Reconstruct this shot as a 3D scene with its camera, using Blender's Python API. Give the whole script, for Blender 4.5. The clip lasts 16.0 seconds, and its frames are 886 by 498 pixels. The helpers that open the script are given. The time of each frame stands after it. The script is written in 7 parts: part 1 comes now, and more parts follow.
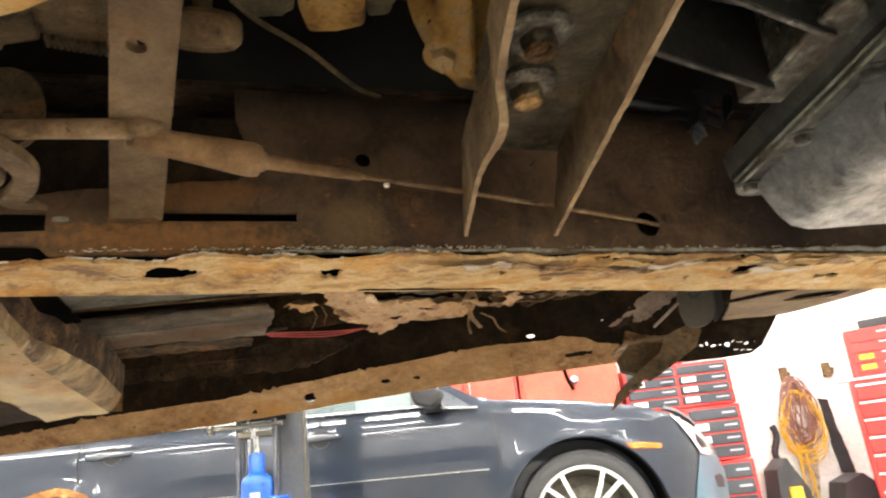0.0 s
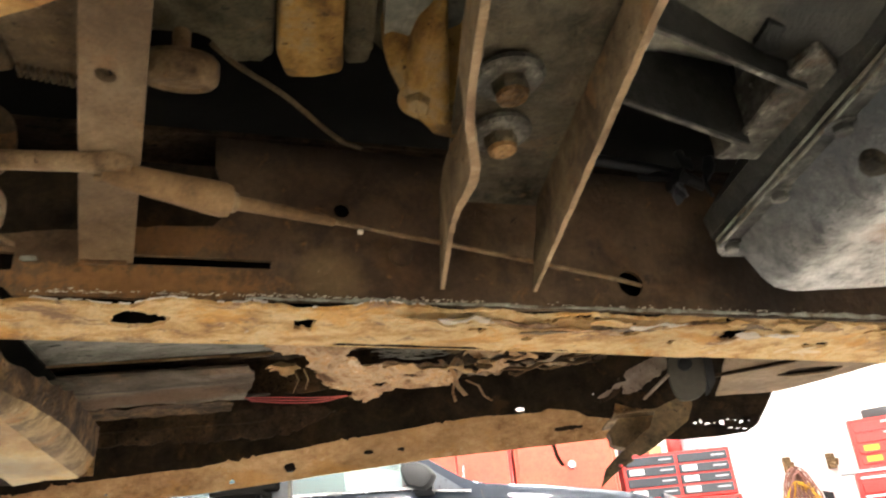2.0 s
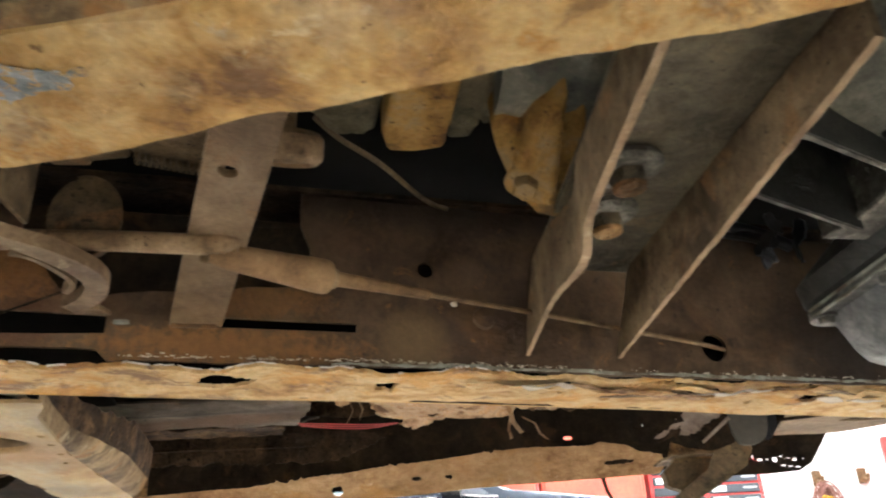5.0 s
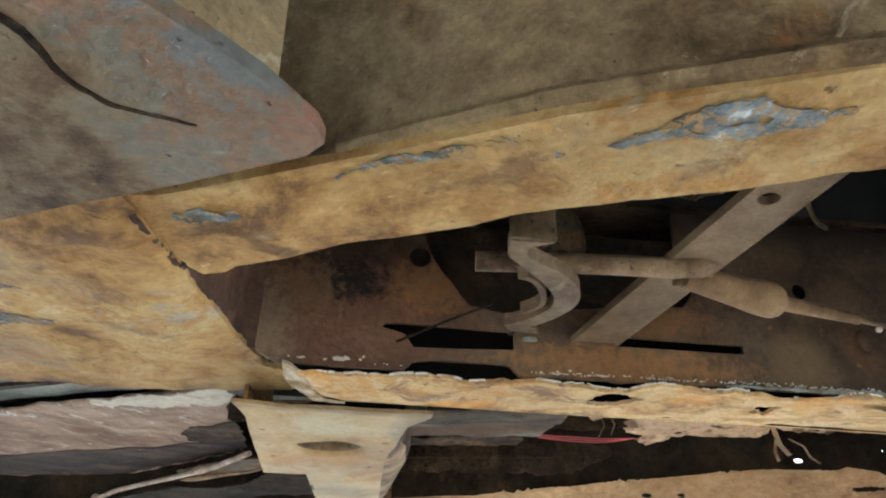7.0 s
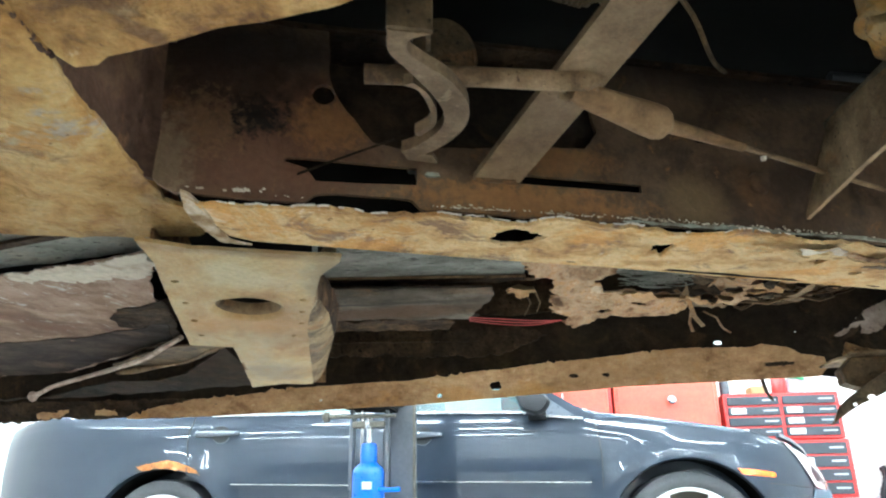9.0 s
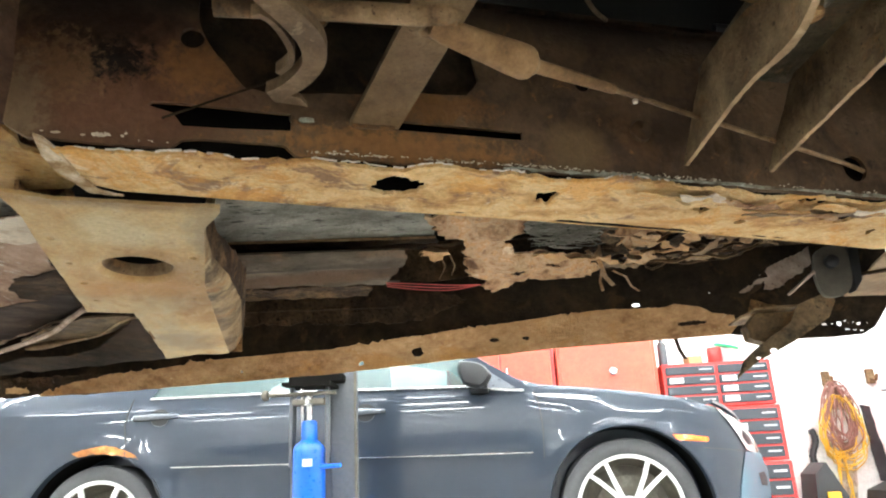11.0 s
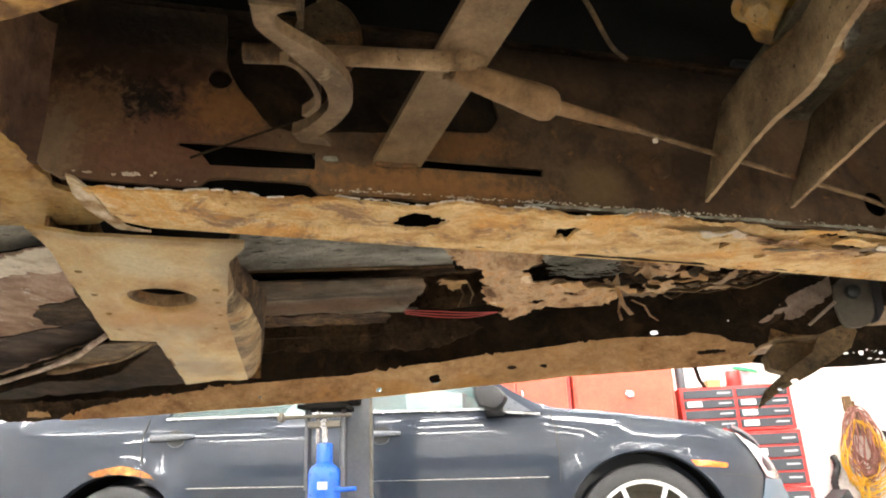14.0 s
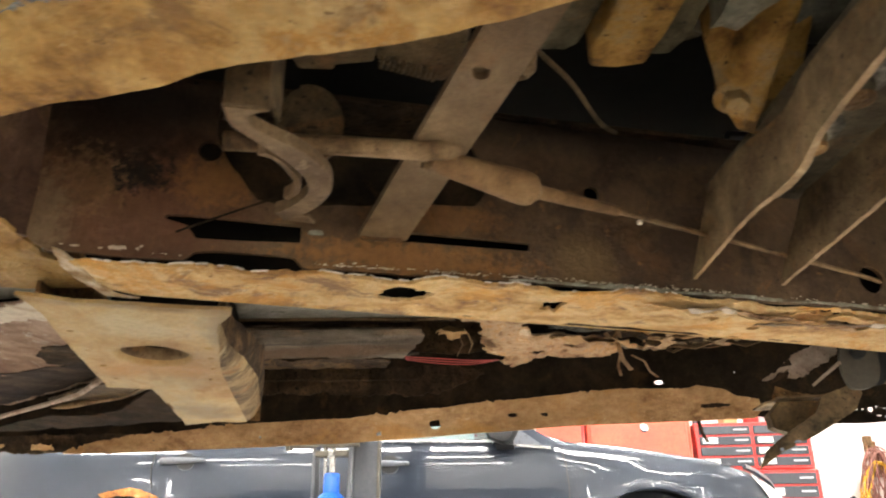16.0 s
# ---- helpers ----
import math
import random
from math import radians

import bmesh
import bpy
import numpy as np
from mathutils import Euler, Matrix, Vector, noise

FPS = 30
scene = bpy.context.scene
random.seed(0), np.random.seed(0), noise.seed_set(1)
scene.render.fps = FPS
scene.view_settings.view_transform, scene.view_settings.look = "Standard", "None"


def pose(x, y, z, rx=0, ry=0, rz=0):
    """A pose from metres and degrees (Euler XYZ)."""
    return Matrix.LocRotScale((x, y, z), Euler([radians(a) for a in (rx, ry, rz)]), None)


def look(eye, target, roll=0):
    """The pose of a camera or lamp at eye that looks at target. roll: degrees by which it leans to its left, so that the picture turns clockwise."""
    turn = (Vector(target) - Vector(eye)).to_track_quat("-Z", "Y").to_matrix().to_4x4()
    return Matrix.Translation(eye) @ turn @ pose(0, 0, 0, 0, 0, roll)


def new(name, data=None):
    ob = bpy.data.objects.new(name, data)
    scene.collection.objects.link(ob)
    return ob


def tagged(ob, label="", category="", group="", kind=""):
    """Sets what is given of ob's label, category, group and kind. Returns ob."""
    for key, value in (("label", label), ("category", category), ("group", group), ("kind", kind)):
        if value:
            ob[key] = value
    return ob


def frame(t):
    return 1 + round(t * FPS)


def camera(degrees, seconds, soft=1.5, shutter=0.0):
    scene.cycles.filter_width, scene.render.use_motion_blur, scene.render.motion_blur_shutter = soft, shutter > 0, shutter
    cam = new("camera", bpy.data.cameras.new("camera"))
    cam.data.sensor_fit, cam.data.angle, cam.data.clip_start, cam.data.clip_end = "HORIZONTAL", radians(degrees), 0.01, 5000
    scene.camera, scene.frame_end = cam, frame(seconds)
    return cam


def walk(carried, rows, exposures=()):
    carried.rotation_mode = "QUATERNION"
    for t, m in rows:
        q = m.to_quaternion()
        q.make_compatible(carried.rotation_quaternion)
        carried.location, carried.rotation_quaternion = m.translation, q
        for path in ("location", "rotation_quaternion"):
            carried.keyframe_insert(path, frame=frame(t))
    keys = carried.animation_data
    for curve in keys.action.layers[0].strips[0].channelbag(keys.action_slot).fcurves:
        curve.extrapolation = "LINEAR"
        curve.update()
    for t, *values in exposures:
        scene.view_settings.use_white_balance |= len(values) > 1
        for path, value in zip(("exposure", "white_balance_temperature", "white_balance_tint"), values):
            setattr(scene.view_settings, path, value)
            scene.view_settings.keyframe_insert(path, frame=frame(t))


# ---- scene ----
cam = camera(63.2, 16.0, soft=2.0, shutter=0.5)
METRES, EYE, TILT, LEAN, TURN = 1.05, 0.45, 18.0, 0.0, 0.0
PATH = [
    (0, (0.09, 0.225, 0.598), (-0.01, 2.127, 1.205), -6.4),
    (0.5, (0.07, 0.233, 0.565), (-0.061, 2.112, 1.236), -7.9),
    (1, (0.076, 0.241, 0.541), (-0.052, 2.085, 1.305), -6.0),
    (1.5, (0.089, 0.24, 0.558), (-0.022, 2.068, 1.362), -5.6),
    (2, (0.106, 0.243, 0.578), (0.031, 2.068, 1.393), -5.3),
    (2.5, (0.143, 0.243, 0.598), (0.111, 2.067, 1.418), -5.4),
    (3, (0.154, 0.246, 0.59), (0.163, 2.078, 1.392), -5.4),
    (5.5, (0.026, 0.221, 0.643), (-0.206, 2.041, 1.441), -1.4),
    (6, (-0.027, 0.216, 0.636), (-0.364, 2.026, 1.418), 0.3),
    (6.5, (-0.136, 0.193, 0.644), (-0.534, 1.99, 1.427), 0.9),
    (7, (-0.16, 0.183, 0.65), (-0.56, 1.963, 1.47), 0.9),
    (7.5, (-0.147, 0.2, 0.617), (-0.515, 2.001, 1.406), 0.2),
    (8, (-0.139, 0.208, 0.585), (-0.477, 2.047, 1.294), -0.4),
    (8.5, (-0.131, 0.208, 0.586), (-0.45, 2.068, 1.248), -0.8),
    (9, (-0.125, 0.211, 0.583), (-0.42, 2.082, 1.225), -0.8),
    (9.5, (-0.101, 0.226, 0.559), (-0.345, 2.112, 1.176), -1.3),
    (10, (-0.073, 0.233, 0.556), (-0.259, 2.136, 1.143), -2.2),
    (12.5, (-0.075, 0.225, 0.573), (-0.236, 2.128, 1.166), -3.1),
    (13, (-0.074, 0.223, 0.577), (-0.255, 2.114, 1.203), -2.9),
    (13.5, (-0.076, 0.222, 0.573), (-0.268, 2.106, 1.215), -2.6),
    (14, (-0.077, 0.222, 0.57), (-0.279, 2.105, 1.211), -2.3),
    (14.5, (-0.081, 0.22, 0.577), (-0.291, 2.103, 1.216), -1.6),
    (15, (-0.068, 0.217, 0.582), (-0.292, 2.094, 1.234), -0.4),
    (15.5, (-0.086, 0.207, 0.598), (-0.332, 2.074, 1.273), 0.3),
    (16, (-0.048, 0.211, 0.607), (-0.298, 2.068, 1.306), -0.5),
]
LOOK = [(0.0, 0.22, 6600, 10), (2.5, 0.3, 6500, 10), (3.0, 0.3, 6150, 8), (5.5, 0.41, 5800, 9), (6.0, 0.44, 5350, 4), (6.5, 0.5, 5300, 4), (7.2, 0.54, 5000, 1), (7.7, 0.38, 4800, -2), (8.5, 0.32, 4850, -5), (9.5, 0.32, 5500, 0), (10.2, 0.32, 5700, 2), (12.5, 0.32, 6300, 8), (14.0, 0.27, 6500, 10), (16.0, 0.22, 6600, 10)]
walk(cam, [(t, look(eye, target, roll)) for t, eye, target, roll in PATH], LOOK)
# ---- world and light ----
from mathutils import geometry

world = bpy.data.worlds.new("shop_world")
scene.world = world
world.use_nodes = True
world.node_tree.nodes["Background"].inputs[0].default_value = (0.9, 0.95, 1.0, 1)
world.node_tree.nodes["Background"].inputs[1].default_value = 0.15
scene.view_settings.exposure = 0.0


# ---- materials ----
def ramp_node(nt, fac, stops):
    r = nt.nodes.new("ShaderNodeValToRGB")
    els = r.color_ramp.elements
    while len(els) < len(stops):
        els.new(0.5)
    for e, (p, c) in zip(els, stops):
        e.position, e.color = p, (*c, 1)
    nt.links.new(fac, r.inputs[0])
    return r.outputs[0]


def noise_out(nt, coord, scale, detail=6.0, rough=0.6, distort=0.0):
    n = nt.nodes.new("ShaderNodeTexNoise")
    n.inputs["Scale"].default_value = scale
    n.inputs["Detail"].default_value = detail
    n.inputs["Roughness"].default_value = rough
    n.inputs["Distortion"].default_value = distort
    nt.links.new(coord, n.inputs["Vector"])
    return n.outputs["Fac"]


def mix_color(nt, fac, a, b):
    m = nt.nodes.new("ShaderNodeMix")
    m.data_type = "RGBA"
    for sock, v in ((m.inputs[0], fac), (m.inputs[6], a), (m.inputs[7], b)):
        if isinstance(v, (int, float)):
            sock.default_value = v
        elif isinstance(v, tuple):
            sock.default_value = (*v, 1)
        else:
            nt.links.new(v, sock)
    return m.outputs[2]


def material(name, color, rough=0.5, metal=0.0, bump=0.0, scale=60.0, layers=(), coat=0.0, spread=0.18, emission=0.0):
    """color: base; layers: (color, noise scale, low, high, strength) laid over it one by one."""
    m = bpy.data.materials.new(name)
    m.use_nodes = True
    nt = m.node_tree
    b = nt.nodes["Principled BSDF"]
    tc = nt.nodes.new("ShaderNodeTexCoord")
    co = tc.outputs["Object"]
    fine = noise_out(nt, co, scale, 8, 0.65)
    lo, hi = tuple(c * (1 - spread) for c in color), tuple(min(1, c * (1 + spread)) for c in color)
    col = ramp_node(nt, fine, [(0.3, lo), (0.7, hi)])
    for n, (c, sc, p0, p1, k) in enumerate(layers):
        off = nt.nodes.new("ShaderNodeVectorMath")
        off.operation = "ADD"
        off.inputs[1].default_value = (n * 3.7 + 1.3, n * 1.9, n * 5.1)
        nt.links.new(co, off.inputs[0])
        f = ramp_node(nt, noise_out(nt, off.outputs[0], sc, 7, 0.62, 0.4), [(p0, (0, 0, 0)), (p1, (k, k, k))])
        col = mix_color(nt, f, col, c)
    nt.links.new(col, b.inputs["Base Color"])
    b.inputs["Metallic"].default_value = metal
    rr = nt.nodes.new("ShaderNodeMapRange")
    rr.inputs["To Min"].default_value, rr.inputs["To Max"].default_value = max(0.02, rough - 0.12), min(1, rough + 0.12)
    nt.links.new(fine, rr.inputs["Value"])
    nt.links.new(rr.outputs[0], b.inputs["Roughness"])
    if coat:
        b.inputs["Coat Weight"].default_value, b.inputs["Coat Roughness"].default_value = coat, 0.03
    if bump:
        bp = nt.nodes.new("ShaderNodeBump")
        bp.inputs["Strength"].default_value, bp.inputs["Distance"].default_value = bump, 0.6 / scale
        nt.links.new(fine, bp.inputs["Height"])
        nt.links.new(bp.outputs[0], b.inputs["Normal"])
    if emission:
        b.inputs["Emission Color"].default_value = (*color, 1)
        b.inputs["Emission Strength"].default_value = emission
    return m


def rust(name, stops, scale=14.0, fine=70.0, bump=0.6, rough=0.8, pits=None, metal=0.0, spots=(), stretch=(1, 1, 1), pit_stretch=(1, 1, 1), crust=0.0, patches=()):
    """Blotchy weathered metal: a ramp of colours over two sizes of noise, pits and spots laid over it.
    patches: single marks, stains and painted-in shade (colour, centre, radii, noise scale, raggedness, strength) at a
    place of their own."""
    m = bpy.data.materials.new(name)
    m.use_nodes = True
    nt = m.node_tree
    b = nt.nodes["Principled BSDF"]
    tc = nt.nodes.new("ShaderNodeTexCoord")
    mp = nt.nodes.new("ShaderNodeMapping")
    mp.inputs["Scale"].default_value = stretch
    nt.links.new(tc.outputs["Object"], mp.inputs["Vector"])
    big = noise_out(nt, mp.outputs[0], scale, 5, 0.55, 0.35)
    co = tc.outputs["Object"]
    half = nt.nodes.new("ShaderNodeMapping")
    half.inputs["Scale"].default_value = tuple(v ** 0.8 for v in stretch)
    nt.links.new(co, half.inputs["Vector"])
    mid, small, wide = noise_out(nt, half.outputs[0], fine * 0.6, 8, 0.7, 0.3), noise_out(nt, co, fine * 4, 4, 0.6), noise_out(nt, co, scale * 0.35, 3, 0.5)

    def blend(a, c, k):
        q = nt.nodes.new("ShaderNodeMix")
        q.inputs[0].default_value = k
        nt.links.new(a, q.inputs[2])
        nt.links.new(c, q.inputs[3])
        return q.outputs[0]

    both = blend(big, mid, 0.42)
    st = nt.nodes.new("ShaderNodeMapRange")
    st.inputs["From Min"].default_value, st.inputs["From Max"].default_value = 0.39, 0.62
    nt.links.new(both, st.inputs["Value"])
    col = ramp_node(nt, st.outputs[0], stops)
    for n, (c, sc, p0, p1, k) in enumerate(spots):
        off = nt.nodes.new("ShaderNodeVectorMath")
        off.operation = "ADD"
        off.inputs[1].default_value = (n * 3.7 + 1.3, n * 1.9 + 4.0, n * 5.1)
        nt.links.new(half.outputs[0], off.inputs[0])
        f = ramp_node(nt, noise_out(nt, off.outputs[0], sc, 10, 0.7, 0.5), [(p0, (0, 0, 0)), (p1, (k, k, k))])
        col = mix_color(nt, f, col, c)
    for c, mid_at, radii, sc, rag, k in patches:
        at = nt.nodes.new("ShaderNodeMapping")
        at.inputs["Scale"].default_value = tuple(1 / r for r in radii)
        at.inputs["Location"].default_value = tuple(-p / r for p, r in zip(mid_at, radii))
        nt.links.new(co, at.inputs["Vector"])
        far = nt.nodes.new("ShaderNodeVectorMath")
        far.operation = "LENGTH"
        nt.links.new(at.outputs[0], far.inputs[0])
        wob = nt.nodes.new("ShaderNodeMath")
        wob.operation = "MULTIPLY_ADD"
        wob.inputs[1].default_value = rag
        nt.links.new(noise_out(nt, co, sc, 8, 0.65, 0.3), wob.inputs[0])
        nt.links.new(far.outputs["Value"], wob.inputs[2])
        fade = nt.nodes.new("ShaderNodeMapRange")
        for name, v in (("From Min", 0.45 + 0.5 * rag), ("From Max", 1.0 + 0.5 * rag), ("To Min", k), ("To Max", 0.0)):
            fade.inputs[name].default_value = v
        nt.links.new(wob.outputs[0], fade.inputs["Value"])
        f = fade.outputs[0]
        col = mix_color(nt, f, col, c)
    if pits:
        pm = nt.nodes.new("ShaderNodeMapping")
        pm.inputs["Scale"].default_value = pit_stretch
        nt.links.new(co, pm.inputs["Vector"])
        f = ramp_node(nt, noise_out(nt, pm.outputs[0], fine * 2.2, 5, 0.6), [(pits[1], (0, 0, 0)), (pits[1] + 0.05, (0.85,) * 3)])
        col = mix_color(nt, f, col, pits[0])
    grain = ramp_node(nt, small, [(0.3, (0.8,) * 3), (0.7, (1.15,) * 3)])
    mul = nt.nodes.new("ShaderNodeMix")
    mul.data_type, mul.blend_type = "RGBA", "MULTIPLY"
    mul.inputs[0].default_value = 0.8
    nt.links.new(col, mul.inputs[6])
    nt.links.new(grain, mul.inputs[7])
    tone = nt.nodes.new("ShaderNodeMix")
    tone.data_type, tone.blend_type = "RGBA", "MULTIPLY"
    tone.inputs[0].default_value = 1.0
    nt.links.new(mul.outputs[2], tone.inputs[6])
    nt.links.new(ramp_node(nt, wide, [(0.32, (0.72, 0.68, 0.64)), (0.5, (1.0, 1.0, 1.0)), (0.7, (1.12, 1.15, 1.2))]), tone.inputs[7])
    nt.links.new(tone.outputs[2], b.inputs["Base Color"])
    rr = nt.nodes.new("ShaderNodeMapRange")
    rr.inputs["To Min"].default_value, rr.inputs["To Max"].default_value = min(1, rough + 0.15), max(0.1, rough - 0.2)
    nt.links.new(mid, rr.inputs["Value"])
    nt.links.new(rr.outputs[0], b.inputs["Roughness"])
    b.inputs["Metallic"].default_value = metal
    b.inputs["Specular IOR Level"].default_value = 0.2 if rough > 0.5 else 0.4
    hh = blend(mid, small, 0.4)
    if crust:
        vo = nt.nodes.new("ShaderNodeTexVoronoi")
        vo.inputs["Scale"].default_value = fine * 2.0
        nt.links.new(co, vo.inputs["Vector"])
        hh = blend(hh, vo.outputs["Distance"], crust)
    for height, k, dist in ((hh, bump, 0.35 / fine), (big, bump * 0.5, 0.3 / scale)):
        bp = nt.nodes.new("ShaderNodeBump")
        bp.inputs["Strength"].default_value, bp.inputs["Distance"].default_value = k, dist
        nt.links.new(height, bp.inputs["Height"])
        if height is big:
            nt.links.new(hold.outputs[0], bp.inputs["Normal"])
        hold = bp
    nt.links.new(hold.outputs[0], b.inputs["Normal"])
    return m


M_WEB = rust("rusty_brown_plate", [(0.0, (0.052, 0.031, 0.018)), (0.3, (0.086, 0.053, 0.029)), (0.6, (0.122, 0.078, 0.043)), (1.0, (0.165, 0.106, 0.057))], 6, 42, 0.45, 0.7, ((0.022, 0.014, 0.009), 0.70), spots=(((0.16, 0.082, 0.032), 8, 0.56, 0.68, 0.5), ((0.045, 0.030, 0.020), 14, 0.56, 0.66, 0.7), ((0.24, 0.125, 0.045), 46, 0.61, 0.66, 0.6), ((0.03, 0.02, 0.013), 60, 0.62, 0.66, 0.7)), patches=(
    # dark band along the top: shade on the upper plate painted in
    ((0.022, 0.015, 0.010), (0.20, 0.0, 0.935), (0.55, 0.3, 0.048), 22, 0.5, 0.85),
    # right end of the plate darker
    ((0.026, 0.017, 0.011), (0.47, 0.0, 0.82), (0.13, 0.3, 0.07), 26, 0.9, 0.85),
    ((0.125, 0.054, 0.028), (-0.30, 0.0, 0.83), (0.11, 0.3, 0.075), 30, 0.5, 0.8),
    # dark upper-left corner, shade painted as well
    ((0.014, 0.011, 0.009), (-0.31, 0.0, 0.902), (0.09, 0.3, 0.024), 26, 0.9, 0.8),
    ((0.010, 0.008, 0.007), (-0.302, 0.0, 0.846), (0.030, 0.3, 0.022), 120, 3.2, 0.95),
    ((0.030, 0.017, 0.010), (-0.318, 0.0, 0.876), (0.065, 0.3, 0.034), 60, 1.6, 0.75),
    ((0.20, 0.115, 0.05), (-0.335, 0.0, 0.835), (0.03, 0.3, 0.03), 170, 4.0, 0.5),
    ((0.26, 0.125, 0.040), (-0.245, 0.0, 0.842), (0.036, 0.3, 0.026), 110, 2.4, 0.7),
    ((0.27, 0.135, 0.045), (-0.10, 0.0, 0.792), (0.115, 0.3, 0.018), 120, 2.6, 0.85),
    ((0.23, 0.115, 0.040), (-0.075, 0.0, 0.828), (0.06, 0.3, 0.018), 100, 2.6, 0.75),
    ((0.19, 0.125, 0.058), (0.045, 0.0, 0.80), (0.035, 0.3, 0.030), 24, 0.7, 0.7),
    ((0.20, 0.135, 0.075), (-0.360, 0.0, 0.803), (0.024, 0.3, 0.045), 130, 2.4, 0.85)))
M_INNER = rust("reddish_brown_wall", [(0.0, (0.060, 0.032, 0.020)), (0.4, (0.105, 0.058, 0.036)), (0.7, (0.135, 0.076, 0.046)), (1.0, (0.19, 0.11, 0.06))], 12, 60, 0.6, 0.75, spots=(((0.26, 0.14, 0.06), 22, 0.58, 0.66, 0.6), ((0.035, 0.022, 0.015), 14, 0.58, 0.66, 0.7)))
M_LUG = rust("worn_grey_casting", [(0.0, (0.035, 0.031, 0.024)), (0.4, (0.085, 0.078, 0.06)), (0.7, (0.15, 0.14, 0.11)), (1.0, (0.34, 0.32, 0.26))], 40, 160, 1.0, 0.6, ((0.035, 0.03, 0.022), 0.60), spots=(((0.10, 0.065, 0.035), 24, 0.55, 0.64, 0.7), ((0.50, 0.47, 0.40), 80, 0.62, 0.67, 0.7)))
# both patches paint shade: the flange end and the border of the tail
M_TAIL = rust("cloudy_cast_tail", [(0.0, (0.11, 0.105, 0.075)), (0.4, (0.22, 0.21, 0.15)), (0.7, (0.34, 0.32, 0.235)), (1.0, (0.50, 0.47, 0.36))], 14, 90, 0.6, 0.5, ((0.05, 0.045, 0.03), 0.64), spots=(((0.06, 0.058, 0.042), 11, 0.52, 0.62, 0.7),), patches=(((0.02, 0.02, 0.016), (0.330, -0.29, 0.86), (0.085, 0.4, 0.3), 30, 0.5, 0.92), ((0.028, 0.03, 0.022), (0.24, -0.225, 0.87), (0.05, 0.025, 0.2), 30, 0.8, 0.8),))
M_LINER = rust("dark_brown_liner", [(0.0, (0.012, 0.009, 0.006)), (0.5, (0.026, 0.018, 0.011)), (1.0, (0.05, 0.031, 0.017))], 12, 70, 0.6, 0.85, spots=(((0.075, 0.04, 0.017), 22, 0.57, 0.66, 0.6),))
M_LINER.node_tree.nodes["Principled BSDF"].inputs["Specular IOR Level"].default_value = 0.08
M_CASE = rust("greasy_dark_case", [(0.0, (0.010, 0.010, 0.008)), (0.5, (0.026, 0.026, 0.020)), (1.0, (0.062, 0.058, 0.044))], 16, 90, 0.7, 0.5, ((0.006, 0.006, 0.005), 0.62), spots=(((0.085, 0.06, 0.035), 18, 0.58, 0.66, 0.6),))
M_COLUMNCAST = rust("olive_grey_casting", [(0.0, (0.05, 0.042, 0.022)), (0.5, (0.115, 0.098, 0.055)), (1.0, (0.19, 0.16, 0.095))], 18, 90, 0.7, 0.75, ((0.03, 0.024, 0.014), 0.64), spots=(((0.21, 0.13, 0.045), 16, 0.56, 0.66, 0.6),))
M_TAN = rust("tan_rust", [(0.0, (0.32, 0.175, 0.07)), (0.2, (0.50, 0.29, 0.11)), (0.42, (0.63, 0.42, 0.185)), (0.6, (0.70, 0.52, 0.27)), (0.8, (0.60, 0.36, 0.13)), (1.0, (0.74, 0.60, 0.38))], 13, 90, 0.9, 0.8, ((0.16, 0.08, 0.03), 0.66), spots=(((0.24, 0.14, 0.085), 24, 0.57, 0.62, 0.8), ((0.62, 0.30, 0.06), 15, 0.54, 0.60, 0.65), ((0.80, 0.68, 0.46), 60, 0.64, 0.68, 0.7)), stretch=(0.62, 0.95, 1))
M_ORANGE = rust("orange_rust", [(0.0, (0.176, 0.092, 0.035)), (0.2, (0.370, 0.198, 0.057)), (0.42, (0.493, 0.304, 0.101)), (0.62, (0.546, 0.378, 0.158)), (0.8, (0.440, 0.229, 0.053)), (1.0, (0.422, 0.334, 0.194))], 12, 50, 0.8, 0.75, ((0.15, 0.08, 0.03), 0.67), spots=(((0.33, 0.34, 0.33), 16, 0.61, 0.66, 0.55), ((0.20, 0.11, 0.05), 20, 0.56, 0.63, 0.7), ((0.70, 0.56, 0.34), 50, 0.63, 0.68, 0.6), ((0.24, 0.15, 0.115), 9, 0.55, 0.66, 0.6), ((0.66, 0.52, 0.28), 8, 0.56, 0.66, 0.6)), stretch=(0.8, 0.62, 1))
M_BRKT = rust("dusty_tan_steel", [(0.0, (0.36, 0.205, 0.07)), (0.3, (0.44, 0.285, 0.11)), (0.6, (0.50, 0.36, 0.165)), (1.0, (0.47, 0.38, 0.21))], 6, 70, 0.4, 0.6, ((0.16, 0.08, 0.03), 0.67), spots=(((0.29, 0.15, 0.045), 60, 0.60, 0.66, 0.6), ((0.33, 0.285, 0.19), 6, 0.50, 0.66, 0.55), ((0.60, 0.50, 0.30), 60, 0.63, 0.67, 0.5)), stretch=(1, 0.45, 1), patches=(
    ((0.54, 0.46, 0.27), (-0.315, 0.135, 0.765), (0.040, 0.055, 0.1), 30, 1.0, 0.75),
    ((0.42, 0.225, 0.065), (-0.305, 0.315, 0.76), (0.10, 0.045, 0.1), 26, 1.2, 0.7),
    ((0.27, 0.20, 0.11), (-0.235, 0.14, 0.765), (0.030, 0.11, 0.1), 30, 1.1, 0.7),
    # near edge: rust together with painted shadow
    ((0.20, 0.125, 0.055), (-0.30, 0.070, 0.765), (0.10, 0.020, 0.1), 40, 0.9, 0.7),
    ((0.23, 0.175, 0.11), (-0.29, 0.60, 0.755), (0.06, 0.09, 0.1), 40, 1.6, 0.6)))
